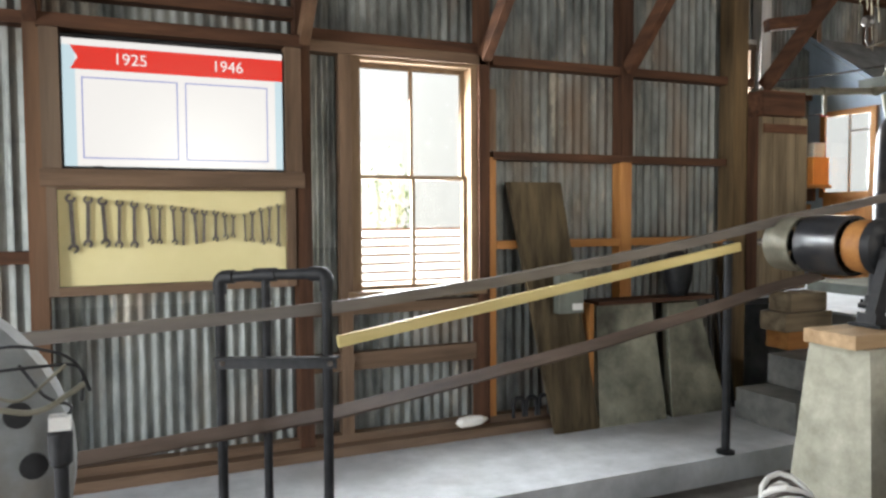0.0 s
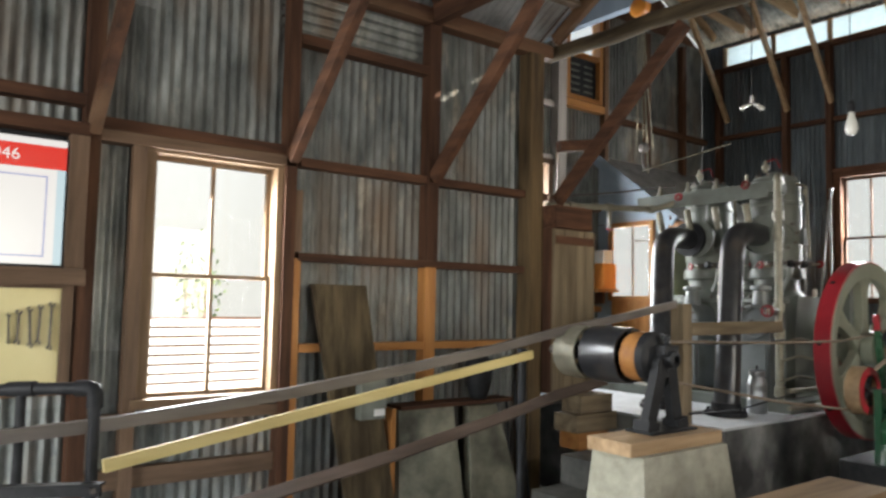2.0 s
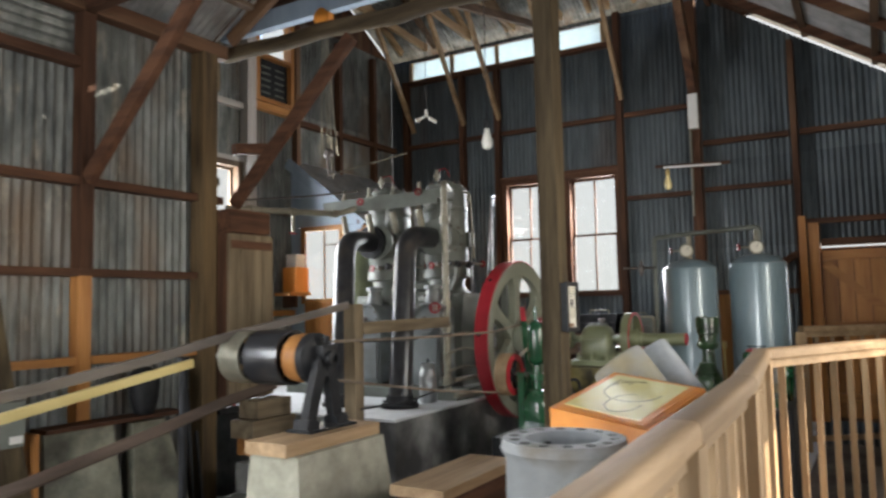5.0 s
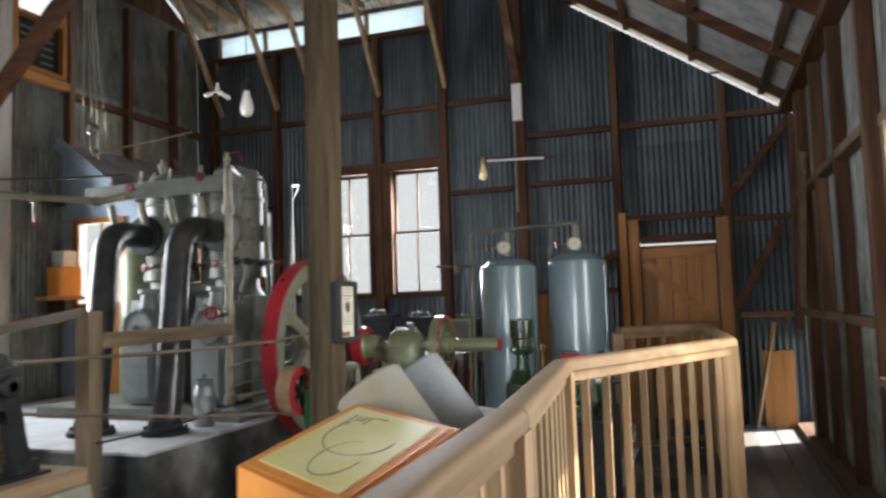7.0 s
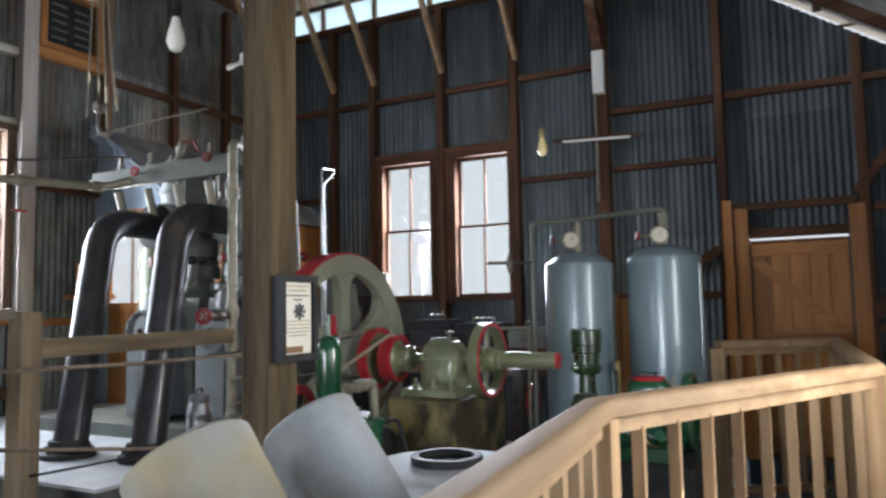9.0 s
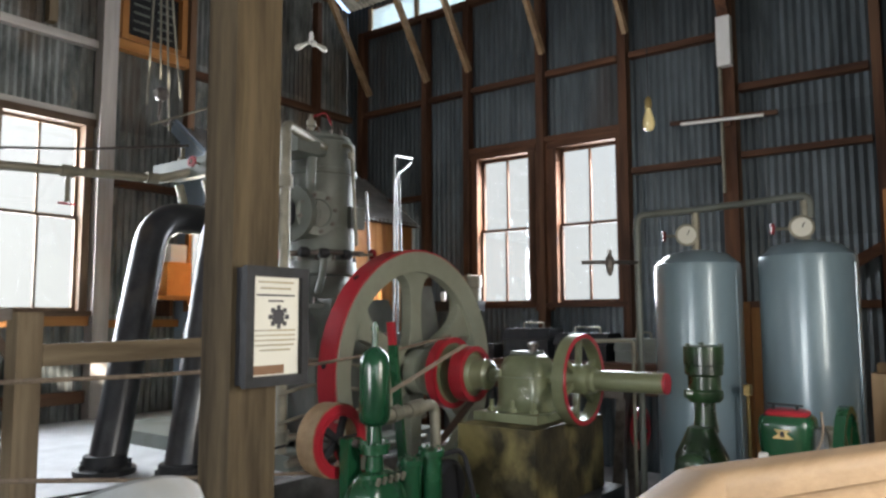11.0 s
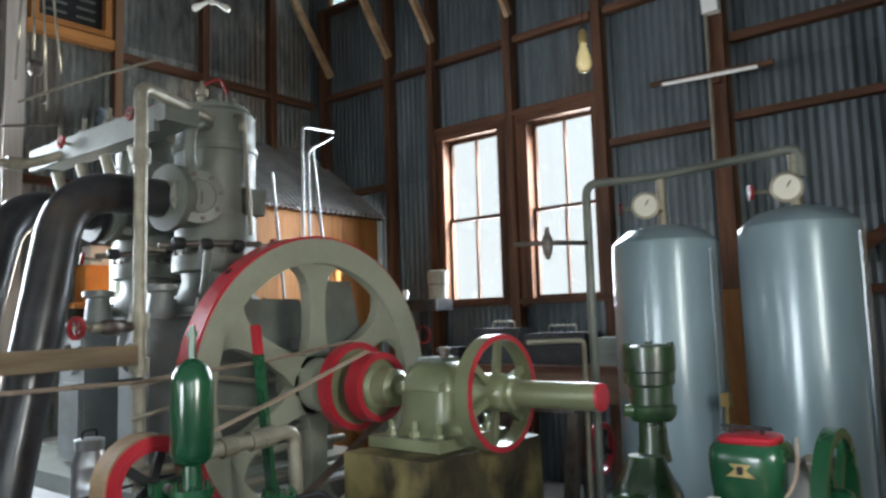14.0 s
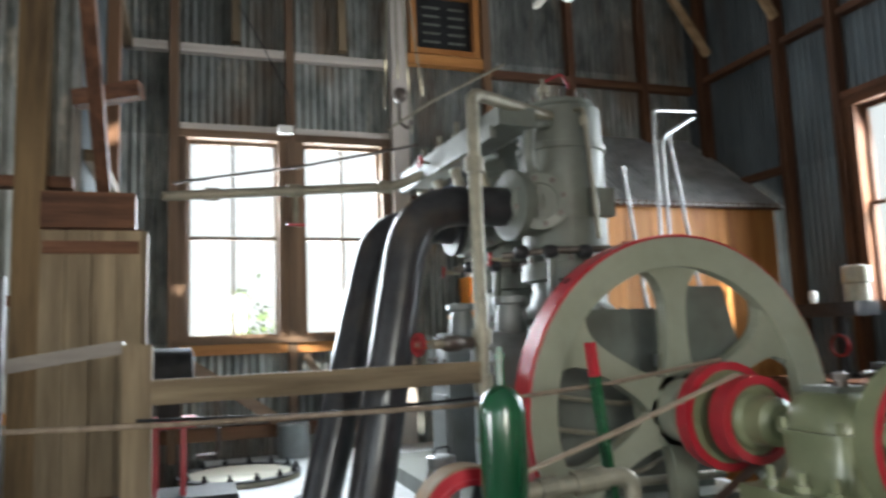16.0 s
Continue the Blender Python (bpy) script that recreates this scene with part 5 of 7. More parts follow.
for i, y in enumerate((3.24, 3.92)):
    cx = 7.08
    # crankcase with a sloping shoulder, and the round-topped crosshead cover in front of it
    bm = BM()
    prism(bm, [(x, y - 0.29, z) for x, z in ((6.84, 0.7), (7.66, 0.7), (7.62, 1.2), (7.42, 1.56), (6.9, 1.56), (6.84, 1.2))], (0, 0.58, 0))
    part("crankcase", bm, GREYPAINT, comp, bevel=0.03)
    yc = y - 0.06
    arch = [(yc - 0.15, 0.72), (yc + 0.15, 0.72)] + [(yc + 0.15 * math.cos(k * math.pi / 14), 1.33 + 0.15 * math.sin(k * math.pi / 14)) for k in range(15)]
    cover = part("crosshead_cover", prism(BM(), [(6.58, u, z) for u, z in arch], (0.3, 0, 0)), LIGHTGREY, comp, "pale grey round-topped cover", bevel=0.016)
    part("cover_rim", ringmesh(BM(), (6.578, yc, 1.33), (1, 0, 0), [(-0.014, 0.14), (0.004, 0.148), (0.004, 0.12), (-0.014, 0.124)], 36), LIGHTGREY, cover, smooth=True)
    part("lower_door", boxm(6.564, 6.579, yc - 0.12, yc + 0.12, 0.76, 1.14), LIGHTGREY, cover, bevel=0.006)
    part("oil_plug", lathe(BM(), (6.565, yc, 1.33), (-1, 0, 0), [(0, 0.024), (0.012, 0.024), (0.013, 0.014), (0.03, 0.014)], 10), STEEL, cover)
    for k in range(7):
        a = k * math.pi / 6
        part("bolt", lathe(BM(), (6.565, yc + 0.133 * math.cos(a), 1.33 + 0.133 * math.sin(a)), (-1, 0, 0), [(0, 0.009), (0.012, 0.009)], 6), STEEL, cover)
    part("filler_neck", lathe(BM(), (6.72, yc, 1.46), (0, 0, 1), [(0, 0.07), (0.02, 0.075), (0.14, 0.06), (0.15, 0.085), (0.18, 0.085), (0.185, 0.06)], 24), LIGHTGREY, comp, smooth=True)
    # distance piece, flanges and barrel
    part("distance_piece", lathe(BM(), (cx, y, 1.5), (0, 0, 1), [(0, 0.29), (0.03, 0.29), (0.05, 0.25), (0.1, 0.2), (0.16, 0.18), (0.21, 0.185), (0.22, 0.235), (0.27, 0.235)], 36), GREYPAINT, comp, smooth=True)
    cyl = part("cylinder", lathe(BM(), (cx, y, 1.77), (0, 0, 1), [(0, 0.23), (0.035, 0.23), (0.04, 0.205), (0.1, 0.205), (0.12, 0.218), (0.6, 0.218), (0.605, 0.23), (0.635, 0.23), (0.64, 0.214), (0.82, 0.214), (0.845, 0.19)], 48), GREYPAINT, comp, "enamelled cylinder barrel", smooth=True)
    part("cover_plate", lathe(BM(), (cx, y, 2.614), (0, 0, 1), [(0, 0.19), (0.02, 0.185), (0.025, 0.1), (0.06, 0.085), (0.08, 0.03)], 28), GREYPAINT, cyl, smooth=True)
    part("band", ringmesh(BM(), (cx, y, 2.02), (0, 0, 1), [(0, 0.222), (0.02, 0.222), (0.02, 0.214), (0, 0.214)], 48), GREYPAINT, cyl, smooth=True)
    for k in range(12):
        a = k * math.pi / 6 + 0.13
        part("bolt", lathe(BM(), (cx + math.cos(a) * 0.27, y + math.sin(a) * 0.27, 1.53), (0, 0, 1), [(0, 0.015), (0.018, 0.015), (0.019, 0.009), (0.04, 0.009)], 6), STEEL, comp)
        part("bolt", lathe(BM(), (cx + math.cos(a) * 0.218, y + math.sin(a) * 0.218, 1.806), (0, 0, 1), [(0, 0.013), (0.016, 0.013), (0.017, 0.008), (0.034, 0.008)], 6), STEEL, cyl)
        part("bolt", lathe(BM(), (cx + math.cos(a) * 0.155, y + math.sin(a) * 0.155, 2.634), (0, 0, 1), [(0, 0.013), (0.02, 0.013), (0.021, 0.008), (0.045, 0.008)], 6), STEEL, cyl)
    # suction chest with its bolted round cover
    part("valve_chest", lathe(BM(), (cx - 0.1, y - 0.06, 2.09), (-1, -0.1, 0), [(0, 0.15), (0.2, 0.15), (0.21, 0.175), (0.25, 0.175), (0.255, 0.14)], 32), GREYPAINT, comp, smooth=True)
    d, u, v = axes((-0.45, -1, 0))
    pc = Vector((cx - 0.2, y - 0.12, 2.09))
    port = part("port", lathe(BM(), pc, d, [(0, 0.12), (0.07, 0.12), (0.075, 0.138), (0.105, 0.138), (0.11, 0.09), (0.1, 0.085), (0.1, 0.02)], 32), GREYPAINT, comp, "round valve cover with a ring of bolts", smooth=True)
    part("cross_bar", beam(BM(), pc + d * 0.11 - Vector((0, 0, 0.08)), pc + d * 0.11 + Vector((0, 0, 0.08)), 0.022, 0.014, d), GREYPAINT, port, bevel=0.004)
    for k in range(8):
        a = k * math.pi / 4 + 0.2
        part("bolt", lathe(BM(), pc + d * 0.105 + (u * math.cos(a) + v * math.sin(a)) * 0.115, d, [(0, 0.014), (0.014, 0.014), (0.015, 0.008), (0.028, 0.008)], 6), STEEL, port)
    d2, u2, v2 = axes((0.35, -1, 0))
    boss = part("side_boss", boxm(cx + 0.02, cx + 0.15, y - 0.25, y - 0.16, 2.02, 2.16), GREYPAINT, comp, bevel=0.02)
    # indicator and drain valves under the chest
    run = part("drain_run", tube(BM(), bend([(cx - 0.42, y - 0.14, 1.83), (cx - 0.2, y - 0.24, 1.85), (cx + 0.08, y - 0.3, 1.85)], 0.04), 0.017, 10), STEEL, comp, smooth=True)
    for f in (-0.36, -0.22, -0.05):
        part("valve_body", lathe(BM(), (cx + f - 0.03, y - 0.22 - (f + 0.36) * 0.18, 1.84), (1, -0.2, 0), [(0, 0.024), (0.012, 0.032), (0.05, 0.032), (0.062, 0.024)], 14), BLACK, run, smooth=True)
    part("drain_drop", tube(BM(), [(cx - 0.2, y - 0.24, 1.84), (cx - 0.2, y - 0.22, 1.7), (cx - 0.18, y - 0.16, 1.6)], 0.022, 10), GREYPAINT, run, smooth=True)
    part("gauge_pipe", tube(BM(), bend([(cx - 0.02, y - 0.2, 2.56), (cx - 0.02, y - 0.29, 2.54), (cx + 0.02, y - 0.3, 1.9)], 0.03), 0.012, 10), GALV, comp, smooth=True)
    part("gauge_nut", lathe(BM(), (cx - 0.02, y - 0.285, 2.46), (0, 0, 1), [(0, 0.022), (0.04, 0.022)], 8), GALV, comp)
    part("pressure_arm", tube(BM(), bend([(cx - 0.12, y - 0.14, 2.5), (cx - 0.26, y - 0.18, 2.48), (cx - 0.28, y - 0.19, 2.3), (cx - 0.25, y - 0.16, 2.24)], 0.06), 0.03, 14), GREYPAINT, comp, smooth=True)
    part("safety_valve", lathe(BM(), (cx - 0.05, y + 0.06, 2.69), (0, 0, 1), [(0, 0.022), (0.03, 0.022), (0.035, 0.034), (0.07, 0.034), (0.075, 0.014), (0.12, 0.012)], 12), GALV, cyl, smooth=True)
    part("valve_lever", tube(BM(), bend([(cx - 0.05, y + 0.06, 2.79), (cx + 0.03, y, 2.83), (cx + 0.06, y - 0.02, 2.74)], 0.03), 0.007, 8), VALVERED, cyl, smooth=True)
    fx = 6.76 if i == 0 else 6.7
    y0 = (3.3, 3.98)[i]
    pp = bend([(fx, y0 - 0.1, 2.09), (6.24, y0 - 0.14, 2.08), (5.95 if i == 0 else 5.84, y0 - 0.25 if i == 0 else y0 - 0.39, 0.63)], 0.34, 10)
    suction = part("suction_pipe", tube(BM(), pp, 0.098, 28), BLACKPIPE, comp, "glossy black bent suction pipe", smooth=True)
    part("flange", lathe(BM(), (fx - 0.02, y0 - 0.1, 2.09), (1, 0.02, 0), [(0, 0.165), (0.035, 0.165), (0.045, 0.13), (0.09, 0.12)], 28), BLACK, suction, smooth=True)
    bx, by = pp[-1].x, pp[-1].y
    part("foot_flange", lathe(BM(), (bx - 0.005, by, 0.61), (0, 0, 1), [(0, 0.16), (0.03, 0.16), (0.04, 0.12), (0.1, 0.11)], 24), BLACK, suction, smooth=True)
    for k in range(6):
        a = k * math.pi / 3
        part("bolt", lathe(BM(), (bx + math.cos(a) * 0.135, by + math.sin(a) * 0.135, 0.64), (0, 0, 1), [(0, 0.012), (0.03, 0.012)], 6), BLACK, suction)


def handwheel(parent, c, axis, r, material=VALVERED):
    c = Vector(c)
    d, u, v = axes(axis)
    w = part("handwheel", ringmesh(BM(), c, d, [(-0.008, r), (0.008, r), (0.008, r - 0.016), (-0.008, r - 0.016)], 20), material, parent, "small red handwheel", smooth=True)
    for k in range(4):
        e = u * math.cos(k * math.pi / 2) + v * math.sin(k * math.pi / 2)
        part("spoke", beam(BM(), c, c + e * (r - 0.01), 0.01, 0.008, d), material, w)
    part("stem", rod(BM(), c + d * 0.01, c - d * 0.1, 0.009, 8), GALV, w)


part("header", beam(BM(), (6.62, 4.35, 2.46), (6.72, 2.98, 2.49), 0.2, 0.09), GREYPAINT, comp, "flat grey header casting", bevel=0.012)
part("header_rib", beam(BM(), (6.52, 4.3, 2.4), (6.62, 3.05, 2.43), 0.03, 0.06), GREYPAINT, comp)
for y in (3.25, 3.55, 3.84, 4.15):
    part("stud", lathe(BM(), (6.62, y, 2.5), (0, 0, 1), [(0, 0.035), (0.05, 0.03), (0.06, 0.015), (0.12, 0.015)], 12), GALV, comp)
    part("riser", rod(BM(), (6.6, y, 2.36), (6.66, y, 2.16), 0.03, 12), GALV, comp, smooth=True)
handwheel(comp, (6.5, 3.86, 2.47), (-1, 0, 0.1), 0.038)
handwheel(comp, (6.58, 3.24, 2.52), (-1, 0, 0.1), 0.038)
main = part("air_line", tube(BM(), bend([(6.55, 3.95, 2.42), (6.4, 4.05, 2.36), (5.1, 4.18, 2.29)], 0.08), 0.028, 12), GALV, comp, "galvanised air line", smooth=True)
for f in (0.05, 0.45, 0.8):
    p = Vector((6.4, 4.05, 2.36)).lerp(Vector((5.1, 4.18, 2.29)), f)
    part("coupling", rod(BM(), p - Vector((0.04, 0, 0)), p + Vector((0.04, 0, 0)), 0.038, 12), GALV, main)
part("thin_line", tube(BM(), [(6.5, 3.9, 2.58), (5.9, 4.05, 2.47), (5.15, 4.15, 2.36)], 0.009, 6), STEEL, comp, smooth=True)
drop = part("drip_cock", tube(BM(), [(5.82, 4.11, 2.3), (5.82, 4.11, 2.14)], 0.016, 8), GALV, comp)
part("lever", rod(BM(), (5.77, 4.11, 2.13), (5.87, 4.11, 2.13), 0.008, 6), RED, drop)
vp = part("column_pipe", tube(BM(), bend([(6.45, 2.88, 0.62), (6.45, 2.88, 2.55), (7.02, 3.12, 2.53)], 0.05), 0.03, 14), GALV, comp, "tall galvanised pipe", smooth=True)
for z in (0.75, 1.22, 1.42, 2.18):
    part("coupling", lathe(BM(), (6.45, 2.88, z), (0, 0, 1), [(0, 0.044), (0.07, 0.044)], 14), GALV, vp)
part("valve_run", tube(BM(), [(6.2, 2.82, 1.43), (6.42, 2.88, 1.43)], 0.02, 10), GALV, comp)
handwheel(comp, (6.14, 2.81, 1.43), (-1, -0.25, 0), 0.05)
part("stop_valve", lathe(BM(), (6.25, 2.835, 1.43), (1, 0.26, 0), [(0, 0.022), (0.02, 0.034), (0.08, 0.034), (0.1, 0.024), (0.16, 0.024)], 16), STEEL, comp, smooth=True)
for y in (3.24, 3.92):
    handwheel(comp, (7.22, y - 0.33, 1.85), (1, -0.2, 0.1), 0.034)
    handwheel(comp, (6.6, y - 0.12, 1.82), (-1, 0.3, 0.1), 0.034)
for z in (0.66, 0.8):
    part("skid_pipe", rod(BM(), (6.4, 2.78, z), (7.55, 2.74, z), 0.02, 10), GALV, comp)
# Added barrel that blocks the bright view between the two cylinders.
part("intercooler", lathe(BM(), (7.3, 3.64, 0.7), (0, 0, 1), [(0, 0.17), (0.05, 0.19), (0.9, 0.19), (0.92, 0.22), (0.98, 0.22), (1.0, 0.12), (1.3, 0.11), (1.32, 0.16), (1.38, 0.16), (1.4, 0.08)], 28), GREYPAINT, comp, smooth=True)
part("rear_receiver", lathe(BM(), (7.25, 4.42, 0.7), (0, 0, 1), [(0, 0.16), (0.04, 0.18), (1.25, 0.18), (1.35, 0.12), (1.4, 0.04)], 28), OLIVE, comp, smooth=True)
for z in (0.86, 1.02, 1.16):
    part("oil_line", tube(BM(), bend([(6.4, 2.86, z), (6.6, 2.8, z + 0.05), (7.1, 2.76, z - 0.03), (7.4, 2.78, z + 0.08)], 0.08), 0.011, 8), GALV, comp, smooth=True)
part("oil_guard", prism(BM(), [(7.35, 2.72, 1.1), (7.75, 2.72, 1.1), (7.6, 2.72, 1.65), (7.35, 2.72, 1.65)], (0, 0.06, 0)), GREYPAINT, comp, bevel=0.01)

# the big wheel and the line of shafting on one axis
AX, AZ = 7.2, 1.12
fly = thing("flywheel", (AX, 2.56, -0.15), "great red-rimmed flywheel with broad sage-green arms", "flywheel")
part("red_rim", ringmesh(BM(), (AX, 2.56, AZ), (0, 1, 0), [(-0.07, 0.735), (0.055, 0.735), (0.055, 0.67), (-0.07, 0.67)], 96), RED, fly, "red painted outer rim", smooth=True)
part("inner_rim", ringmesh(BM(), (AX, 2.56, AZ), (0, 1, 0), [(-0.082, 0.722), (0.0, 0.722), (0.0, 0.6), (-0.062, 0.6)], 96), WHEELGREY, fly, smooth=True)
for k in range(6):
    a = math.pi / 2 + k * math.pi / 3
    e, s = Vector((math.cos(a), 0, math.sin(a))), Vector((-math.sin(a), 0, math.cos(a)))
    c = Vector((AX, 2.53, AZ))
    bm = BM()
    prof = [(r, 0.046 + 0.075 * math.exp(-(r - 0.09) / 0.06) + 0.2 * math.exp((r - 0.625) / 0.05)) for r in (0.09, 0.12, 0.16, 0.22, 0.3, 0.4, 0.46, 0.5, 0.53, 0.555, 0.575, 0.59, 0.605, 0.62)]
    pts = [c + e * r + s * w for r, w in prof] + [c + e * r - s * w for r, w in reversed(prof)]
    prism(bm, pts, (0, 0.07, 0))
    part("arm", bm, WHEELGREY, fly, bevel=0.01)
part("hub", lathe(BM(), (AX, 2.42, AZ), (0, 1, 0), [(0, 0.1), (0.02, 0.13), (0.28, 0.13)], 32), WHEELGREY, fly, smooth=True)
for k in range(4):
    a = 2.3 + k * 0.75
    part("barring_hole", lathe(BM(), (AX + math.cos(a) * 0.733, 2.57, AZ + math.sin(a) * 0.733), (math.cos(a), 0, math.sin(a)), [(0, 0.019), (0.004, 0.019)], 14), BLACK, fly)
line = thing("line_shaft", (AX, 1.9, AZ), "olive shaft line with red pulleys, gearbox and spoked wheel", "shaft")
part("shaft", rod(BM(), (AX, 1.3, AZ), (AX, 2.44, AZ), 0.035, 16), OLIVE, line, smooth=True)
for y, r, w in ((2.27, 0.205, 0.06), (2.13, 0.158, 0.085)):
    part("pulley", ringmesh(BM(), (AX, y, AZ), (0, 1, 0), [(-w / 2, r), (w / 2, r), (w / 2, r - 0.03), (-w / 2, r - 0.03)], 48), RED, line, "red painted pulley rim", smooth=True)
    part("pulley_web", lathe(BM(), (AX, y - 0.02, AZ), (0, 1, 0), [(0, 0.05), (0.0, r - 0.03), (0.03, r - 0.03), (0.03, 0.05)], 40), OLIVE, line)
part("pulley_hub", lathe(BM(), (AX, 1.98, AZ), (0, 1, 0), [(0, 0.06), (0.02, 0.085), (0.1, 0.09), (0.12, 0.11), (0.16, 0.11)], 28), OLIVE, line, smooth=True)
part("gear_lower", loft(BM(), (AX, 1.75, 0), [(0.945, 0.16, 0.15), (0.965, 0.135, 0.142), (1.0, 0.118, 0.138), (AZ - 0.01, 0.12, 0.14)], 5), OLIVE, line, smooth=True)
part("gear_upper", loft(BM(), (AX, 1.75, 0), [(AZ + 0.004, 0.118, 0.138), (AZ + 0.06, 0.112, 0.13), (AZ + 0.1, 0.092, 0.112), (AZ + 0.12, 0.065, 0.085)], 4), OLIVE, line, smooth=True)
part("gear_seam", loft(BM(), (AX, 1.75, 0), [(AZ - 0.009, 0.134, 0.152), (AZ + 0.003, 0.134, 0.152)], 5), OLIVE, line)
part("breather", lathe(BM(), (AX - 0.02, 1.7, AZ + 0.14), (0, 0, 1), [(0, 0.02), (0.02, 0.02), (0.022, 0.03), (0.04, 0.03), (0.045, 0.01)], 12), STEEL, line, smooth=True)
for a in (-0.11, 0.11):
    for y in (1.64, 1.86):
        part("bolt", lathe(BM(), (AX + a, y, AZ), (0, 0, 1), [(0, 0.014), (0.04, 0.014)], 6), OLIVE, line)
part("gear_lid", boxm(AX - 0.06, AX + 0.06, 1.68, 1.82, AZ + 0.121, AZ + 0.14), GREYPAINT, line, bevel=0.006)
part("gear_foot", boxm(AX - 0.23, AX + 0.23, 1.56, 1.95, 0.9, 0.945), OLIVE, line, bevel=0.012)
for a in (-0.16, 0.16):
    for y in (1.62, 1.75, 1.88):
        part("bolt", lathe(BM(), (AX + a, y, 0.945), (0, 0, 1), [(0, 0.024), (0.02, 0.024), (0.021, 0.013), (0.06, 0.013)], 6), OLIVE, line)
part("sleeve", lathe(BM(), (AX, 0.98, AZ), (0, 1, 0), [(0.004, 0.052), (0.36, 0.052), (0.37, 0.065), (0.44, 0.065)], 24), OLIVE, line, "long olive shaft cover", smooth=True)
part("sleeve_end", lathe(BM(), (AX, 0.972, AZ), (0, 1, 0), [(0, 0.05), (0.012, 0.052)], 24), RED, line, "red end disc")
small = part("hand_wheel", ringmesh(BM(), (AX, 1.46, AZ), (0, 1, 0), [(-0.05, 0.232), (0.018, 0.232), (0.018, 0.208), (-0.05, 0.208)], 56), OLIVE, line, "olive spoked wheel with a red edge", smooth=True)
part("edge", ringmesh(BM(), (AX, 1.409, AZ), (0, 1, 0), [(-0.003, 0.233), (0.003, 0.234), (0.003, 0.213), (-0.003, 0.213)], 56), RED, small, smooth=True)
part("hub", lathe(BM(), (AX, 1.37, AZ), (0, 1, 0), [(0, 0.06), (0.02, 0.075), (0.15, 0.075)], 24), OLIVE, small, smooth=True)
for k in range(6):
    a = k * math.pi / 3 + 0.4
    part("spoke", beam(BM(), (AX + math.cos(a) * 0.06, 1.45, AZ + math.sin(a) * 0.06), (AX + math.cos(a) * 0.205, 1.45, AZ + math.sin(a) * 0.205), 0.03, 0.025, (0, 1, 0)), OLIVE, small)
mblock = thing("mossy_bed", (7.22, 1.72, -0.15), "greenish stained concrete block under the gearbox", "concrete block")
part("block", boxm(6.84, 7.6, 1.5, 1.96, 0.5, 0.895), MOSS, mblock, bevel=0.035)
part("footing", boxm(6.72, 7.7, 1.42, 1.99, -0.149, 0.498), CONC3, mblock, "grey oil-stained footing", bevel=0.02)
low = thing("lower_bed", (7.3, 2.0, -0.15), "low black-stained bed beside the wheel pit", "concrete block")
part("block", boxm(6.3, 7.9, 2.02, 2.36, -0.149, 0.36), CONC3, low, bevel=0.02)

# drive belts between the shaft and the pump
for name, p, q, w, mt, lab in (("thin_belt", (6.1, 2.1, 0.97), (7.15, 2.13, 1.285), 0.036, BELT2, "narrow pale canvas drive belt"), ("red_belt", (6.6, 2.05, 0.68), (7.22, 2.13, 0.965), 0.05, DARKBELT, "dark red-brown worn return belt")):
    tagged(part(name, band(BM(), [p, Vector(p).lerp(Vector(q), 0.5) - Vector((0, 0, 0.008)), q], w, 0.006, (0, 1, 0)), mt), lab, "belt")
tagged(part("drive_rope", tube(BM(), [(3.98, 2.25, 1.26), (5.2, 2.23, 1.232), (6.1, 2.24, 1.228), (6.7, 2.26, 1.27), (7.2, 2.27, 1.334)], 0.008, 8), ROPE, smooth=True), "thin grey-brown drive rope", "rope")
tagged(part("drive_rope", tube(BM(), [(3.98, 2.25, 1.06), (5.2, 2.22, 0.86), (6.1, 2.12, 0.75)], 0.008, 8), ROPE, smooth=True), "thin grey-brown drive rope", "rope")

# ---- hand rail along the walkway ----
RAIL = [(1.35, -0.1), (2.47, -0.06), (3.5, -0.03), (4.95, 0.1), (6.46, -0.64), (8.86, -0.52), (8.3, 0.2)]
rail = thing("hand_rail", (3, 0, 0.1), "pale pine guard rail with square balusters and a worn top", "railing")
for (ax_, ay_), (bx_, by_) in zip(RAIL, RAIL[1:]):
    a, b = Vector((ax_, ay_, 0)), Vector((bx_, by_, 0))
    ln_ = (b - a).length
    d = (b - a).normalized()
    k = "x" if abs(d.x) > 0.5 else "y"
    part("top_rail", moulding(BM(), a + Vector((0, 0, 1.163)) + d * 0.002, b + Vector((0, 0, 1.163)) - d * 0.002, 0.092, 0.056, 0.024), PALE[k], rail, smooth=True)
    part("sub_rail", beam(BM(), a + Vector((0, 0, 1.115)) + d * 0.04, b + Vector((0, 0, 1.115)) - d * 0.04, 0.038, 0.05), PALE[k], rail)
    part("bottom_rail", beam(BM(), a + Vector((0, 0, 0.17)) + d * 0.04, b + Vector((0, 0, 0.17)) - d * 0.04, 0.038, 0.05), PALE[k], rail)
    n = max(2, round(ln_ / 0.165))
    for i in range(1, n):
        p = a + d * ln_ * i / n
        part("baluster", boxm(p.x - 0.017, p.x + 0.017, p.y - 0.017, p.y + 0.017, 0.18, 1.1), PALE["z"], rail)
for px_, py_ in RAIL:
    part("newel", boxm(px_ - 0.045, px_ + 0.045, py_ - 0.045, py_ + 0.045, 0.06, 1.135), PALE["z"], rail, bevel=0.006)

# ---- things just beyond the rail ----
sign = thing("display_box", (3.25, 0.28, 0.0), "orange display box with a yellowed chart under its sloping top", "display case")
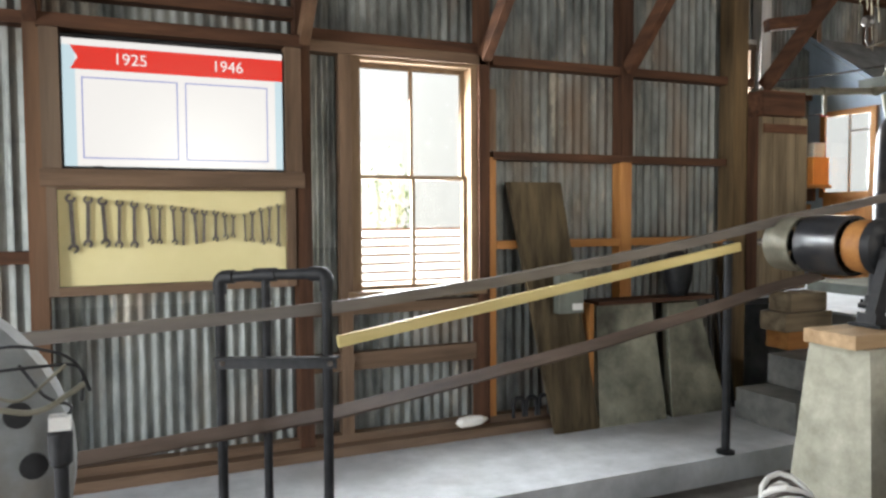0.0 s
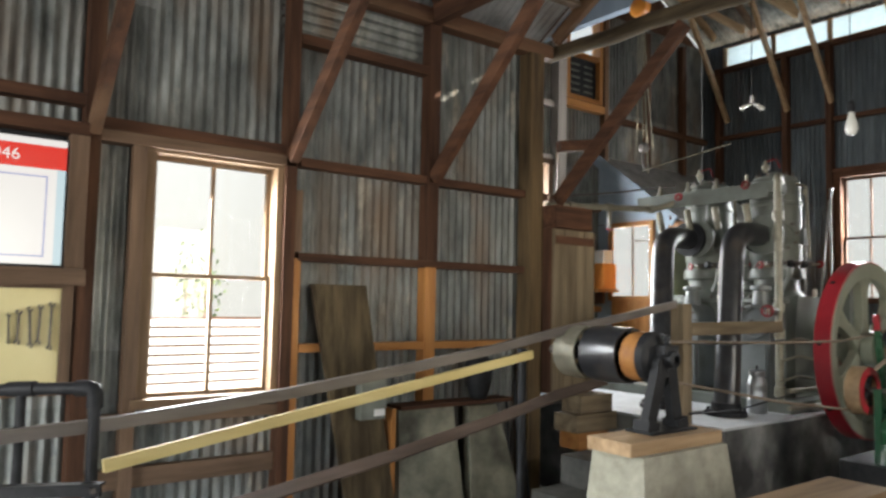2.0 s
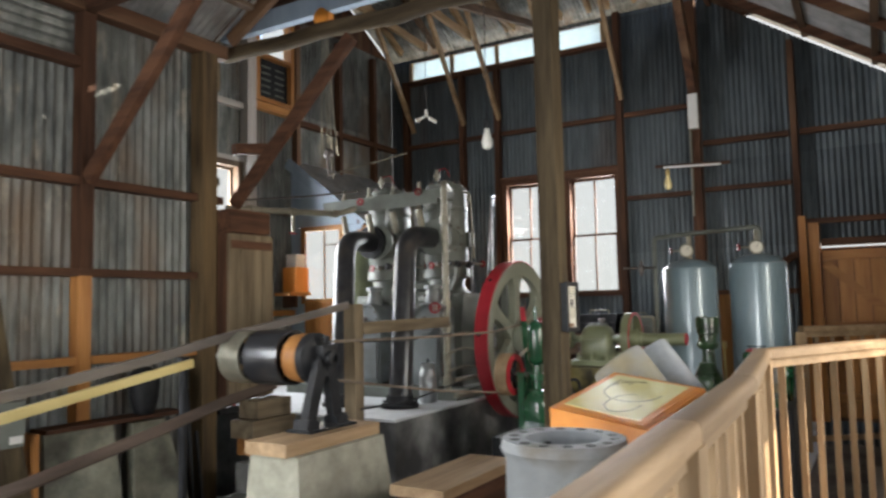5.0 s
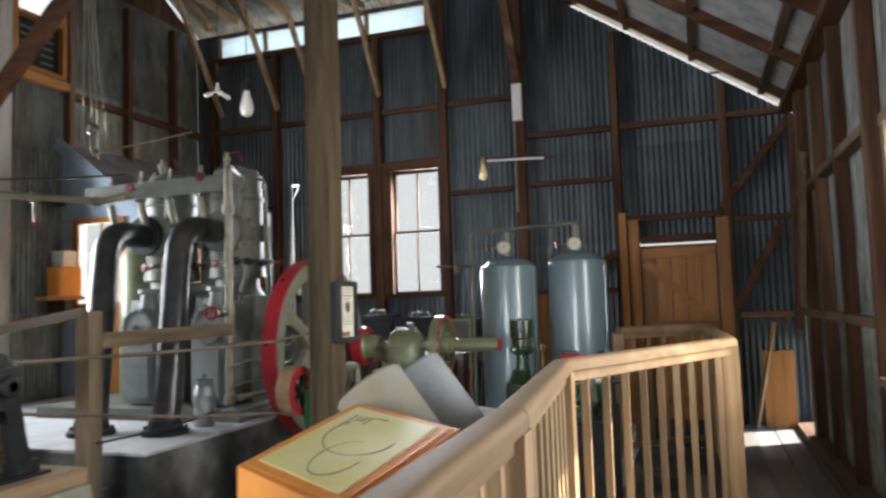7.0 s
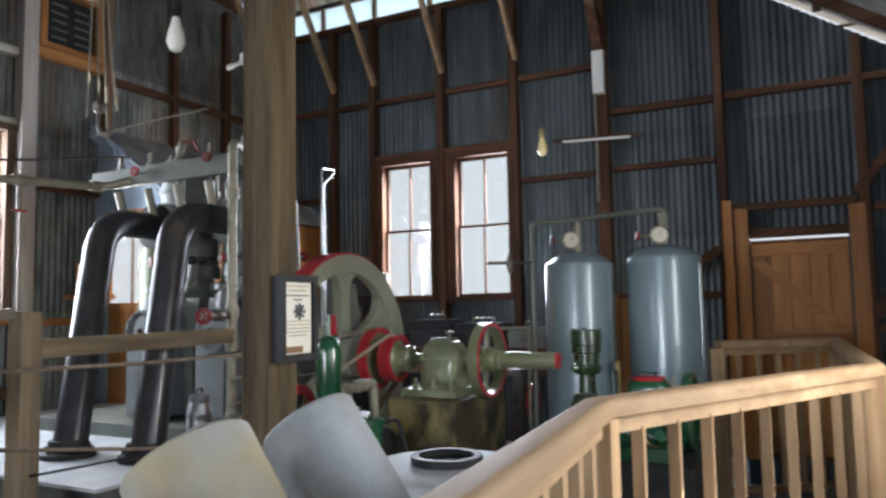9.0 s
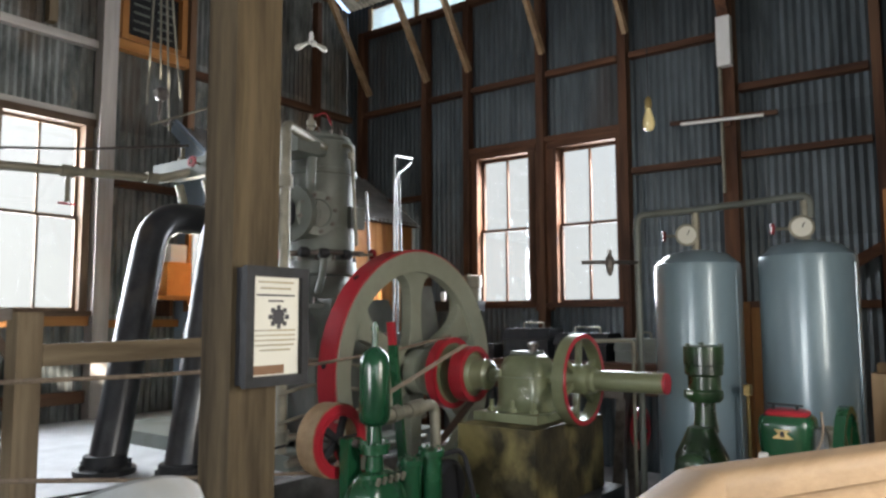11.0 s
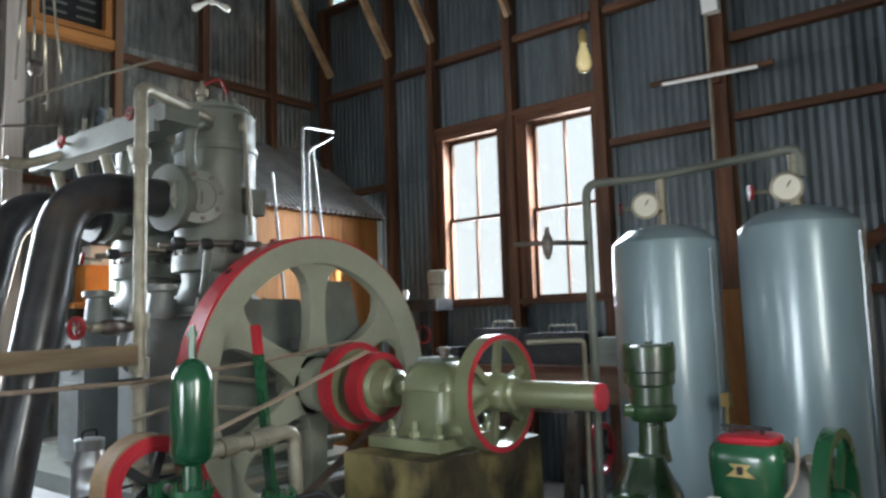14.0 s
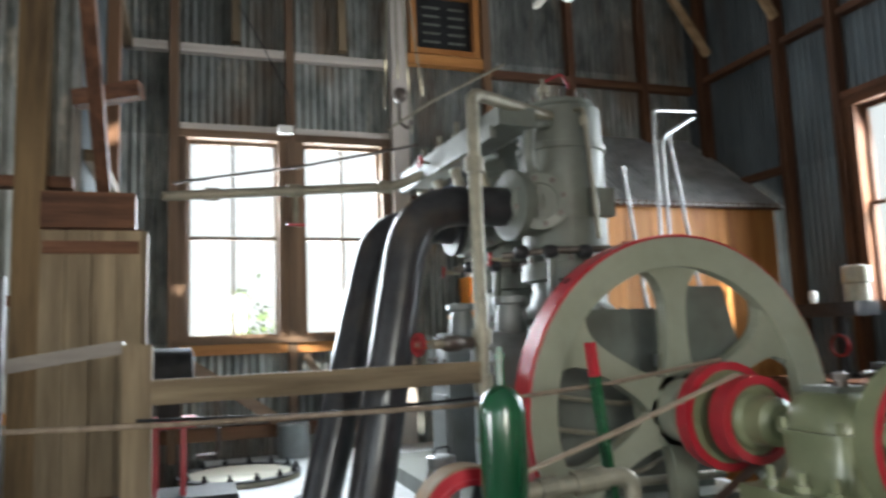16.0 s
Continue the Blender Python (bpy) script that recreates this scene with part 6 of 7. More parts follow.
A, B, C, D = (2.95, 0.15, 1.08), (3.44, 0.08, 1.15), (3.7, 0.48, 1.17), (3.22, 0.56, 1.09)
part("body", prism(BM(), [(x, y, z - 0.1) for x, y, z in (A, B, C, D)], (0, 0, 0.098)), ORANGE, sign, bevel=0.004)


def on_chart(u, v, lift=0.003):
    p = Vector(A).lerp(Vector(B), u).lerp(Vector(D).lerp(Vector(C), u), v)
    return p + Vector((0, 0, lift))


part("rim_trim", prism(BM(), [on_chart(u, v, 0.0005) for u, v in ((0.03, 0.05), (0.97, 0.05), (0.97, 0.96), (0.03, 0.96))], (0, 0, 0.0015)), ORANGE, sign)
part("chart", prism(BM(), [on_chart(u, v) for u, v in ((0.09, 0.12), (0.92, 0.12), (0.92, 0.9), (0.09, 0.9))], (0, 0, 0.002)), CHART, sign, "yellowed printed chart")
for cu, cv, ru, rv in ((0.34, 0.42, 0.2, 0.16), (0.6, 0.5, 0.24, 0.28)):
    part("drawn_curve", tube(BM(), [on_chart(cu + ru * math.cos(t * 0.32), cv + rv * math.sin(t * 0.32), 0.006) for t in range(16)], 0.0013, 6), STEEL, sign)
for k in range(4):
    part("caption_bar", prism(BM(), [on_chart(u, v, 0.0055) for u, v in ((0.66, 0.62 + 0.05 * k), (0.82, 0.62 + 0.05 * k), (0.82, 0.64 + 0.05 * k), (0.66, 0.64 + 0.05 * k))], (0, 0, 0.0006)), CASTGREY, sign)
part("pedestal", boxm(3.1, 3.4, 0.18, 0.42, -0.149, 1.015), OLD["z"], sign)

casting = thing("ring_casting", (2.64, 0.28, -0.15), "drilled grey iron ring casting standing upright", "casting")
part("ring", ringmesh(BM(), (2.64, 0.28, -0.15), (0, 0, 1), [(0, 0.16), (1.2, 0.152), (1.225, 0.165), (1.25, 0.16), (1.25, 0.1), (1.18, 0.096), (0, 0.096)], 48), CASTBLUE, casting, smooth=True)
for k in range(14):
    a = 2 * math.pi * k / 14
    part("bolt_hole", lathe(BM(), (2.64 + math.cos(a) * 0.131, 0.28 + math.sin(a) * 0.131, 1.1002), (0, 0, 1), [(0, 0.013), (0.0015, 0.013)], 14), BLACK, casting, "dark drilled hole")
part("port_hole", lathe(BM(), (2.64 + 0.06, 0.28 + 0.072, 1.06), (-0.6, -0.7, 0), [(0, 0.015), (0.004, 0.015)], 14), BLACK, casting)
crate = thing("pale_crate", (4.2, 1.5, -0.15), "low pale timber platform beside the post", "platform")
part("top", boxm(3.75, 4.55, 1.32, 1.62, 0.55, 0.6), PALE["x"], crate, bevel=0.006)
part("side", boxm(3.78, 4.52, 1.34, 1.6, -0.149, 0.549), OLD["x"], crate)

for cx, cy, cz, r, mt, lab in ((3.86, 0.52, 1.2, 0.116, CASTGREY, "dull tan cast drum, tilted on its cradle"), (4.13, 0.47, 1.225, 0.1, CASTBLUE, "dull blue-grey cast drum, tilted on its cradle")):
    drum = thing("tilted_drum", (cx, cy - 0.12, -0.15), lab, "drum", "tilted drums")
    d = Vector((-0.03, -0.61, -0.79)).normalized()
    part("shell", lathe(BM(), (cx, cy, cz), d, [(0.012, r * 0.55), (0.004, r * 0.88), (0, r * 0.95), (0.006, r), (0.5, r), (0.506, r * 0.94)], 48), mt, drum, smooth=True)
    if mt is CASTGREY:
        part("drain_hole", lathe(BM(), Vector((cx - r * 0.97, cy - 0.02, cz)) + d * 0.3, (-1, 0, -0.1), [(0, 0.02), (0.006, 0.016)], 16), BLACK, drum, "dark round hole")
    part("cradle", prism(BM(), [(cx - 0.08, y, z + cz - 1.215) for y, z in ((0.25, 1.066 - cz), (0.55, 1.066 - cz), (0.55, 1.06), (0.25, 0.67))], (0.16, 0, 0)), OLD["x"], drum)
disc = thing("flanged_disc", (5.3, 0.76, -0.15), "flat grey flanged disc with a black bore", "casting")
part("disc", lathe(BM(), (5.3, 0.76, -0.149), (0, 0, 1), [(0, 0.2), (0.95, 0.2), (0.96, 0.31), (1.03, 0.31), (1.04, 0.28), (1.045, 0.15)], 48), CASTBLUE, disc, smooth=True)
part("bore", ringmesh(BM(), (5.3, 0.76, 0.895), (0, 0, 1), [(0, 0.13), (0.03, 0.13), (0.03, 0.1), (0, 0.1)], 32), BLACK, disc, smooth=True)
part("bore_floor", lathe(BM(), (5.3, 0.76, 0.897), (0, 0, 1), [(0, 0.1), (0.003, 0.1)], 32), BLACK, disc)
chain = thing("wire_coil", (2.2, 1.6, -0.1), "pale coil of wire and rope over a post", "coil")
for k in range(4):
    part("loop", tube(BM(), [(2.72 + 0.1 * math.cos(t * 0.5 + k), 1.72 + 0.07 * math.sin(t * 0.5 + k), 0.3 + 0.03 * math.sin(t * 0.9 + k * 2) + 0.015 * k) for t in range(14)], 0.011, 7), PAPER if k % 2 else STEEL, chain, smooth=True)
part("stump", boxm(2.6, 2.85, 1.62, 1.84, -0.149, 0.28), CASTBLUE, chain, bevel=0.03)

# ---- framed notice on the post ----
notice = thing("framed_notice", (4.86, 1.08, 1.28), "black-framed printed notice on the timber post", "notice")
P0, P1 = Vector((4.8, 1.112, 0)), Vector((5.002, 1.118, 0))
nx = (P1 - P0).normalized()
nn = Vector((nx.y, -nx.x, 0))


def note_box(u0, u1, z0, z1, d0, d1):
    bm = BM()
    return box(bm, u0, u1, d0, d1, z0, z1, lambda u, d, z: P0 + nx * u + nn * d + Vector((0, 0, z)))


NW = (P1 - P0).length
part("backing", note_box(0.005, NW - 0.005, 1.285, 1.565, -0.03, 0.0), BLACK, notice)
part("paper", note_box(0.022, NW - 0.022, 1.305, 1.545, 0.001, 0.003), CARD, notice, "printed white sheet")
for a, b, c, d in ((0, 0.024, 1.28, 1.57), (NW - 0.024, NW, 1.28, 1.57), (0.024, NW - 0.024, 1.28, 1.304), (0.024, NW - 0.024, 1.546, 1.57)):
    part("edge", note_box(a, b, c, d, 0.0, 0.016), BLACK, notice, bevel=0.003)
cx_ = NW / 2
for k, (hw, z) in enumerate(((0.07, 1.53), (0.06, 1.515), (0.075, 1.498), (0.03, 1.484), (0.08, 1.412), (0.078, 1.4), (0.08, 1.388), (0.075, 1.376), (0.06, 1.364))):
    part("text_line", note_box(cx_ - hw * 0.82, cx_ + hw * 0.82, z, z + 0.0045, 0.0035, 0.0042), INK if 1 < k < 4 else CASTGREY, notice)
for k in range(8):
    a = k * math.pi / 4
    part("gear_tooth", note_box(cx_ + 0.01 + 0.027 * math.cos(a) - 0.006, cx_ + 0.01 + 0.027 * math.cos(a) + 0.006, 1.447 + 0.023 * math.sin(a) - 0.006, 1.447 + 0.023 * math.sin(a) + 0.006, 0.0035, 0.0045), INK, notice)
part("emblem", note_box(cx_ - 0.01, cx_ + 0.028, 1.43, 1.465, 0.0035, 0.004), INK, notice)
part("picture_bar", note_box(0.03, 0.13, 1.308, 1.33, 0.0035, 0.0042), OLD["x"], notice)

# ---- green pump ----
pump = thing("green_pump", (6.15, 1.87, -0.15), "dark green piston pump with a tall air dome and red pulley", "pump")
part("base_block", boxm(5.95, 6.75, 1.62, 2.2, -0.149, 0.42), BLACK, pump, "black timber base", bevel=0.015)
part("base_plinth", boxm(5.86, 6.85, 1.55, 2.28, -0.148, 0.2), BLACK, pump, bevel=0.01)
part("air_dome", lathe(BM(), (6.1, 1.87, 0.975), (0, 0, 1), [(0, 0.028), (0.006, 0.046), (0.022, 0.062), (0.045, 0.068), (0.26, 0.068), (0.295, 0.062), (0.32, 0.048), (0.336, 0.026), (0.342, 0.014), (0.41, 0.012), (0.412, 0.017), (0.43, 0.017), (0.432, 0.01), (0.45, 0.009)], 32), GREEN, pump, smooth=True)
part("neck", lathe(BM(), (6.1, 1.87, 0.76), (0, 0, 1), [(0, 0.075), (0.02, 0.075), (0.03, 0.04), (0.09, 0.038), (0.1, 0.06), (0.12, 0.06), (0.13, 0.035), (0.225, 0.03)], 20), GREEN, pump, smooth=True)
part("body", lathe(BM(), (5.98, 1.87, 0.66), (1, 0, 0), [(0, 0.05), (0.02, 0.085), (0.25, 0.085), (0.27, 0.1), (0.3, 0.1), (0.31, 0.06), (0.5, 0.055)], 24), GREEN, pump, smooth=True)
part("stand", prism(BM(), [(6.0, 1.77, 0.42), (6.22, 1.77, 0.42), (6.18, 1.77, 0.6), (6.04, 1.77, 0.6)], (0, 0.2, 0)), GREEN, pump, bevel=0.012)
part("cross_head", boxm(6.36, 6.62, 1.8, 1.95, 0.5, 0.72), GREEN, pump, bevel=0.02)
part("gear", lathe(BM(), (6.52, 1.76, 0.66), (0, 1, 0), [(0, 0.1), (0.02, 0.12), (0.05, 0.12), (0.06, 0.1)], 28), BLACK, pump, smooth=True)
for k in range(5):
    part("bolt", lathe(BM(), (6.02 + 0.04 * k, 1.78, 0.75), (0, -0.4, 1), [(0, 0.01), (0.03, 0.01)], 6), GALV, pump)
pul = part("drive_pulley", ringmesh(BM(), (6.06, 2.09, 0.9), (0, 1, 0), [(-0.05, 0.165), (0.05, 0.165), (0.05, 0.14), (-0.05, 0.14)], 44), PALE["x"], pump, "tan pulley face", smooth=True)
part("pulley_side", ringmesh(BM(), (6.06, 2.036, 0.9), (0, 1, 0), [(-0.004, 0.16), (0.003, 0.16), (0.003, 0.11), (-0.004, 0.11)], 44), RED, pul, "red painted pulley side", smooth=True)
for k in range(5):
    a = k * 2 * math.pi / 5
    part("spoke", beam(BM(), (6.06, 2.05, 0.9), (6.06 + math.cos(a) * 0.13, 2.05, 0.9 + math.sin(a) * 0.13), 0.03, 0.02, (0, 1, 0)), BLACK, pul)
part("axle", rod(BM(), (6.06, 1.92, 0.9), (6.06, 2.14, 0.9), 0.018, 10), STEEL, pump)
part("axle_stand", boxm(6.02, 6.1, 1.95, 2.0, 0.42, 0.92), GREEN, pump, bevel=0.01)
part("outlet_pipe", tube(BM(), bend([(6.13, 1.86, 1.01), (6.5, 1.85, 1.035), (6.51, 1.84, 0.42)], 0.05), 0.026, 14), GALV, pump, "weathered outlet pipe with an elbow", smooth=True)
for p in ((6.2, 1.86, 1.013), (6.31, 1.857, 1.021), (6.36, 1.855, 1.024)):
    part("coupling", rod(BM(), p, Vector(p) + Vector((0.05, 0, 0.006)), 0.036, 12), GALV, pump)
part("shoulder", loft(BM(), (6.1, 1.87, 0), [(0.56, 0.12, 0.1), (0.66, 0.125, 0.105), (0.72, 0.11, 0.095), (0.765, 0.075, 0.07)], 3.2), GREEN, pump, smooth=True)
for x, y, z1 in ((6.26, 1.8, 0.83), (6.36, 1.76, 0.86)):
    chamber = part("valve_chamber", lathe(BM(), (x, y, 0.58), (0, 0, 1), [(0, 0.04), (0.02, 0.048), (z1 - 0.62, 0.048), (z1 - 0.615, 0.06), (z1 - 0.59, 0.06), (z1 - 0.58, 0.03)], 20), GREEN, pump, smooth=True)
    for k in range(6):
        a = k * math.pi / 3
        part("bolt", lathe(BM(), (x + math.cos(a) * 0.05, y + math.sin(a) * 0.05, z1 - 0.01), (0, 0, 1), [(0, 0.008), (0.014, 0.008)], 6), GREEN, chamber)
part("flange", lathe(BM(), (6.1, 1.87, 0.86), (0, 0, 1), [(0, 0.062), (0.022, 0.062), (0.024, 0.07), (0.046, 0.07)], 24), GREEN, pump, smooth=True)
for k in range(6):
    a = k * math.pi / 3
    part("bolt", lathe(BM(), (6.1 + math.cos(a) * 0.056, 1.87 + math.sin(a) * 0.056, 0.906), (0, 0, 1), [(0, 0.008), (0.014, 0.008)], 6), GREEN, pump)
part("tie_bar", tube(BM(), bend([(5.92, 1.7, 0.5), (6.1, 1.68, 0.56), (6.62, 1.7, 0.6)], 0.06), 0.02, 12), GREEN, pump, smooth=True)
part("tie_bar", rod(BM(), (5.96, 1.64, 0.46), (6.6, 1.66, 0.52), 0.016, 12), BLACK, pump, smooth=True)
part("drip_hose", tube(BM(), bend([(6.4, 1.74, 0.82), (6.52, 1.7, 0.84), (6.56, 1.66, 0.6), (6.5, 1.64, 0.43)], 0.08), 0.012, 8), BLACK, pump, smooth=True)
part("pulley_lip", ringmesh(BM(), (6.06, 2.038, 0.9), (0, 1, 0), [(-0.012, 0.128), (-0.002, 0.128), (-0.002, 0.118), (-0.012, 0.118)], 44), RED, pul, smooth=True)
shift = thing("shift_lever", (6.62, 2.15, 0.36), "dark green belt lever with a red tip", "lever")
part("bar", beam(BM(), (6.66, 2.14, 0.36), (6.6, 2.2, 1.3), 0.05, 0.02), GREEN, shift, bevel=0.004)
part("grip", beam(BM(), (6.6, 2.2, 1.301), (6.59, 2.205, 1.42), 0.04, 0.024), RED, shift, bevel=0.011)

# ---- air receivers ----
for i, (y, zt) in enumerate(((1.15, 1.76), (0.53, 1.78))):
    tank = thing("air_tank", (8.25, y, 0.095), "tall blue-grey riveted air receiver with a gauge on top", "tank", "pair of air receivers")
    part("shell", lathe(BM(), (8.25, y, 0.18), (0, 0, 1), [(0, 0.2), (0.03, 0.255), (zt - 0.22, 0.255), (zt - 0.18, 0.25), (zt - 0.12, 0.18), (zt - 0.09, 0.05)], 48), TANK, tank, smooth=True)
    part("skirt", lathe(BM(), (8.25, y, 0.096), (0, 0, 1), [(0, 0.22), (0.1, 0.22)], 32), TANK, tank)
    part("seam", beam(BM(), (8.25 - 0.06, y - 0.251, 0.2), (8.25 - 0.06, y - 0.251, zt - 0.05), 0.04, 0.008, (0, 1, 0)), TANK, tank)
    for k in range(30):
        part("rivet", lathe(BM(), (8.19 - 0.012, y - 0.255, 0.25 + k * 0.048), (0, -1, 0), [(0, 0.008), (0.005, 0.004)], 6), TANK, tank)
    part("riser", rod(BM(), (8.25, y, zt + 0.06), (8.25, y, 2.1), 0.024, 12), GALV, tank, smooth=True)
    part("bung", lathe(BM(), (8.25, y - 0.17, zt - 0.02), (0, 0, 1), [(0, 0.03), (0.05, 0.028)], 10), GALV, tank)
    g = part("gauge", lathe(BM(), (8.02, y - 0.02, 1.92), (-1, -0.35, 0), [(0, 0.06), (0.03, 0.066), (0.035, 0.055)], 28), GALV, tank, "round pressure gauge", smooth=True)
    part("dial", lathe(BM(), Vector((8.02, y - 0.02, 1.92)) + Vector((-1, -0.35, 0)).normalized() * 0.034, (-1, -0.35, 0), [(0, 0.052), (0.003, 0.052)], 28), CARD, g, "white gauge dial")
    part("needle", beam(BM(), Vector((8.02, y - 0.02, 1.92)) + Vector((-1, -0.35, 0)).normalized() * 0.039, Vector((7.98, y - 0.05, 1.945)), 0.004, 0.003), INK, g)
    part("gauge_pipe", tube(BM(), bend([(8.05, y - 0.01, 1.92), (8.25, y, 1.92)], 0.03), 0.012, 8), GALV, tank)
    handwheel(tank, (8.08, y + 0.14, 1.93), (-0.5, 1, 0), 0.034)
air = thing("overhead_pipe", (8.2, 1.0, 2.1), "grey pipe linking the receivers", "pipe")
part("run", tube(BM(), bend([(7.98, 1.42, 0.1), (7.98, 1.42, 2.06), (8.25, 1.15, 2.1), (8.25, 0.5, 2.13), (8.25, 0.5, 2.0)], 0.06), 0.021, 14), GREYPAINT, air, smooth=True)
part("branch", tube(BM(), bend([(7.96, 1.42, 1.77), (7.72, 1.46, 1.76), (7.62, 1.62, 1.76)], 0.03), 0.012, 10), STEEL, air, smooth=True)
part("valve", lathe(BM(), (7.68, 1.47, 1.68), (0, 0, 1), [(0, 0.008), (0.03, 0.02), (0.07, 0.026), (0.1, 0.024), (0.12, 0.012), (0.15, 0.012)], 14), STEEL, air, smooth=True)
part("thin_pipe", tube(BM(), bend([(7.92, 1.44, 0.1), (7.92, 1.44, 1.3), (7.7, 1.62, 1.3)], 0.03), 0.012, 8), GALV, air, smooth=True)
cock = thing("drain_cock", (8.06, 0.83, 0.1), "small brass cock on a thin pipe", "valve")
part("pipe", rod(BM(), (8.06, 0.83, 0.1), (8.06, 0.83, 1.0), 0.01, 8), BRASS, cock)
part("body", boxm(8.04, 8.08, 0.81, 0.85, 1.0, 1.06), BRASS, cock, bevel=0.012)
boards = thing("stored_boards", (9.0, 0.9, 0.1), "reddish boards standing behind the tanks", "boards")
for k in range(4):
    part("board", boxm(8.9 + 0.02 * k, 8.925 + 0.02 * k, 0.55 + k * 0.16, 0.7 + k * 0.16, 0.096, 1.5 + 0.04 * (k % 2)), AMBER["z"], boards)

# ---- small vertical pump and petrol engine ----
vert = thing("vertical_pump", (7.2, 0.82, 0), "green vertical pump with a drum-shaped head", "pump")
part("head", lathe(BM(), (7.27, 0.82, 1.04), (0, 0, 1), [(0, 0.07), (0.02, 0.085), (0.05, 0.085), (0.06, 0.075), (0.12, 0.075), (0.13, 0.088), (0.17, 0.088), (0.175, 0.092), (0.26, 0.092), (0.265, 0.08)], 32), DARKGREEN, vert, smooth=True)
part("neck", lathe(BM(), (7.27, 0.82, 0.9), (0, 0, 1), [(0, 0.06), (0.06, 0.05), (0.14, 0.048)], 20), DARKGREEN, vert, smooth=True)
part("bowl", lathe(BM(), (7.2, 0.82, 0.64), (0, 0, 1), [(0, 0.08), (0.06, 0.12), (0.16, 0.12), (0.24, 0.08), (0.29, 0.06)], 28), DARKGREEN, vert, smooth=True)
part("side_flange", lathe(BM(), (7.1, 0.8, 0.76), (-0.9, 0.1, 0), [(0, 0.06), (0.06, 0.075), (0.1, 0.075), (0.11, 0.06)], 24), DARKGREEN, vert, smooth=True)
part("plug", lathe(BM(), (7.2, 0.86, 1.08), (-0.6, 0.8, 0), [(0, 0.02), (0.03, 0.02)], 14), DARKGREEN, vert)
part("arm", rod(BM(), (7.25, 0.74, 0.73), (7.1, 0.62, 0.7), 0.035, 14), BLACK, vert, smooth=True)
for a in (0.4, 2.5, 4.6):
    part("wing_bolt", boxm(7.27 + math.cos(a) * 0.085 - 0.01, 7.27 + math.cos(a) * 0.085 + 0.01, 0.82 + math.sin(a) * 0.085 - 0.01, 0.82 + math.sin(a) * 0.085 + 0.01, 1.3, 1.315), DARKGREEN, vert)
part("skid", boxm(6.75, 7.6, 0.15, 1.02, -0.149, 0.63), BLACK, vert, "black skid base", bevel=0.012)
eng = thing("petrol_engine", (7.0, 0.42, 0.64), "small green petrol engine with a red cap and spoked flywheel", "engine")
part("hopper", loft(BM(), (7.0, 0.4, 0), [(0.72, 0.07, 0.07), (0.8, 0.085, 0.088), (0.94, 0.1, 0.104), (1.0, 0.102, 0.106), (1.025, 0.098, 0.102), (1.04, 0.084, 0.09)]), GREEN, eng, smooth=True)
part("hopper_side", loft(BM(), (7.03, 0.29, 0), [(0.8, 0.05, 0.02), (0.84, 0.06, 0.03), (0.96, 0.06, 0.03), (0.99, 0.05, 0.02)]), CASTBLUE, eng, smooth=True)
part("cap", loft(BM(), (7.0, 0.4, 0), [(1.04, 0.075, 0.08), (1.048, 0.078, 0.083), (1.056, 0.074, 0.079), (1.062, 0.06, 0.065)]), RED, eng, "red painted cap", smooth=True)
part("cap_handle", beam(BM(), (6.985, 0.475, 1.082), (6.985, 0.335, 1.079), 0.012, 0.008), BLACK, eng, "black flat handle", bevel=0.002)
for y in (0.36, 0.45):
    part("handle_stud", rod(BM(), (6.985, y, 1.06), (6.985, y, 1.08), 0.006, 8), BLACK, eng)
part("crankcase", lathe(BM(), (7.0, 0.58, 0.74), (0, -1, 0), [(0, 0.08), (0.02, 0.11), (0.26, 0.11), (0.28, 0.07)], 24), GREEN, eng, smooth=True)
part("nameplate", prism(BM(), [(6.9, 0.36, 0.955), (6.9, 0.44, 0.955), (6.9, 0.415, 0.975), (6.9, 0.43, 0.99), (6.9, 0.37, 0.99), (6.9, 0.385, 0.975)], (-0.006, 0, 0)), BRASS, eng)
part("name_mark", boxm(6.889, 6.8935, 0.392, 0.408, 0.962, 0.984), BLACK, eng)
part("cylinder_end", lathe(BM(), (6.9, 0.52, 0.76), (-1, 0.2, 0), [(0, 0.06), (0.05, 0.06), (0.055, 0.045), (0.1, 0.045)], 20), GREEN, eng, smooth=True)
part("oil_cup", lathe(BM(), (6.93, 0.34, 0.72), (-0.8, -0.2, 0.5), [(0, 0.02), (0.05, 0.02), (0.055, 0.032), (0.1, 0.032), (0.105, 0.015)], 14), GREEN, eng, smooth=True)
part("fuel_pipe", tube(BM(), bend([(6.88, 0.44, 0.84), (6.82, 0.44, 0.8), (6.82, 0.36, 0.72), (6.9, 0.34, 0.7)], 0.03), 0.007, 6), BRASS, eng, smooth=True)
part("muffler", lathe(BM(), (6.85, 0.56, 0.72), (-0.9, 0.6, 0), [(0, 0.03), (0.02, 0.045), (0.08, 0.045), (0.1, 0.02)], 16), GALV, eng, smooth=True)
part("magneto_lead", tube(BM(), bend([(6.86, 0.46, 0.88), (6.84, 0.32, 0.86), (6.9, 0.25, 0.96), (6.98, 0.27, 1.06)], 0.06), 0.0045, 6), BELT2, eng, "pale ignition lead", smooth=True)
part("plug_clip", boxm(6.84, 6.87, 0.45, 0.48, 0.87, 0.9), PAPER, eng)
part("crank_shaft", rod(BM(), (7.08, 0.3, 0.86), (7.08, 0.08, 0.86), 0.02, 10), STEEL, eng)
part("side_case", boxm(7.05, 7.2, 0.22, 0.3, 0.72, 0.98), CASTGREY, eng, bevel=0.015)
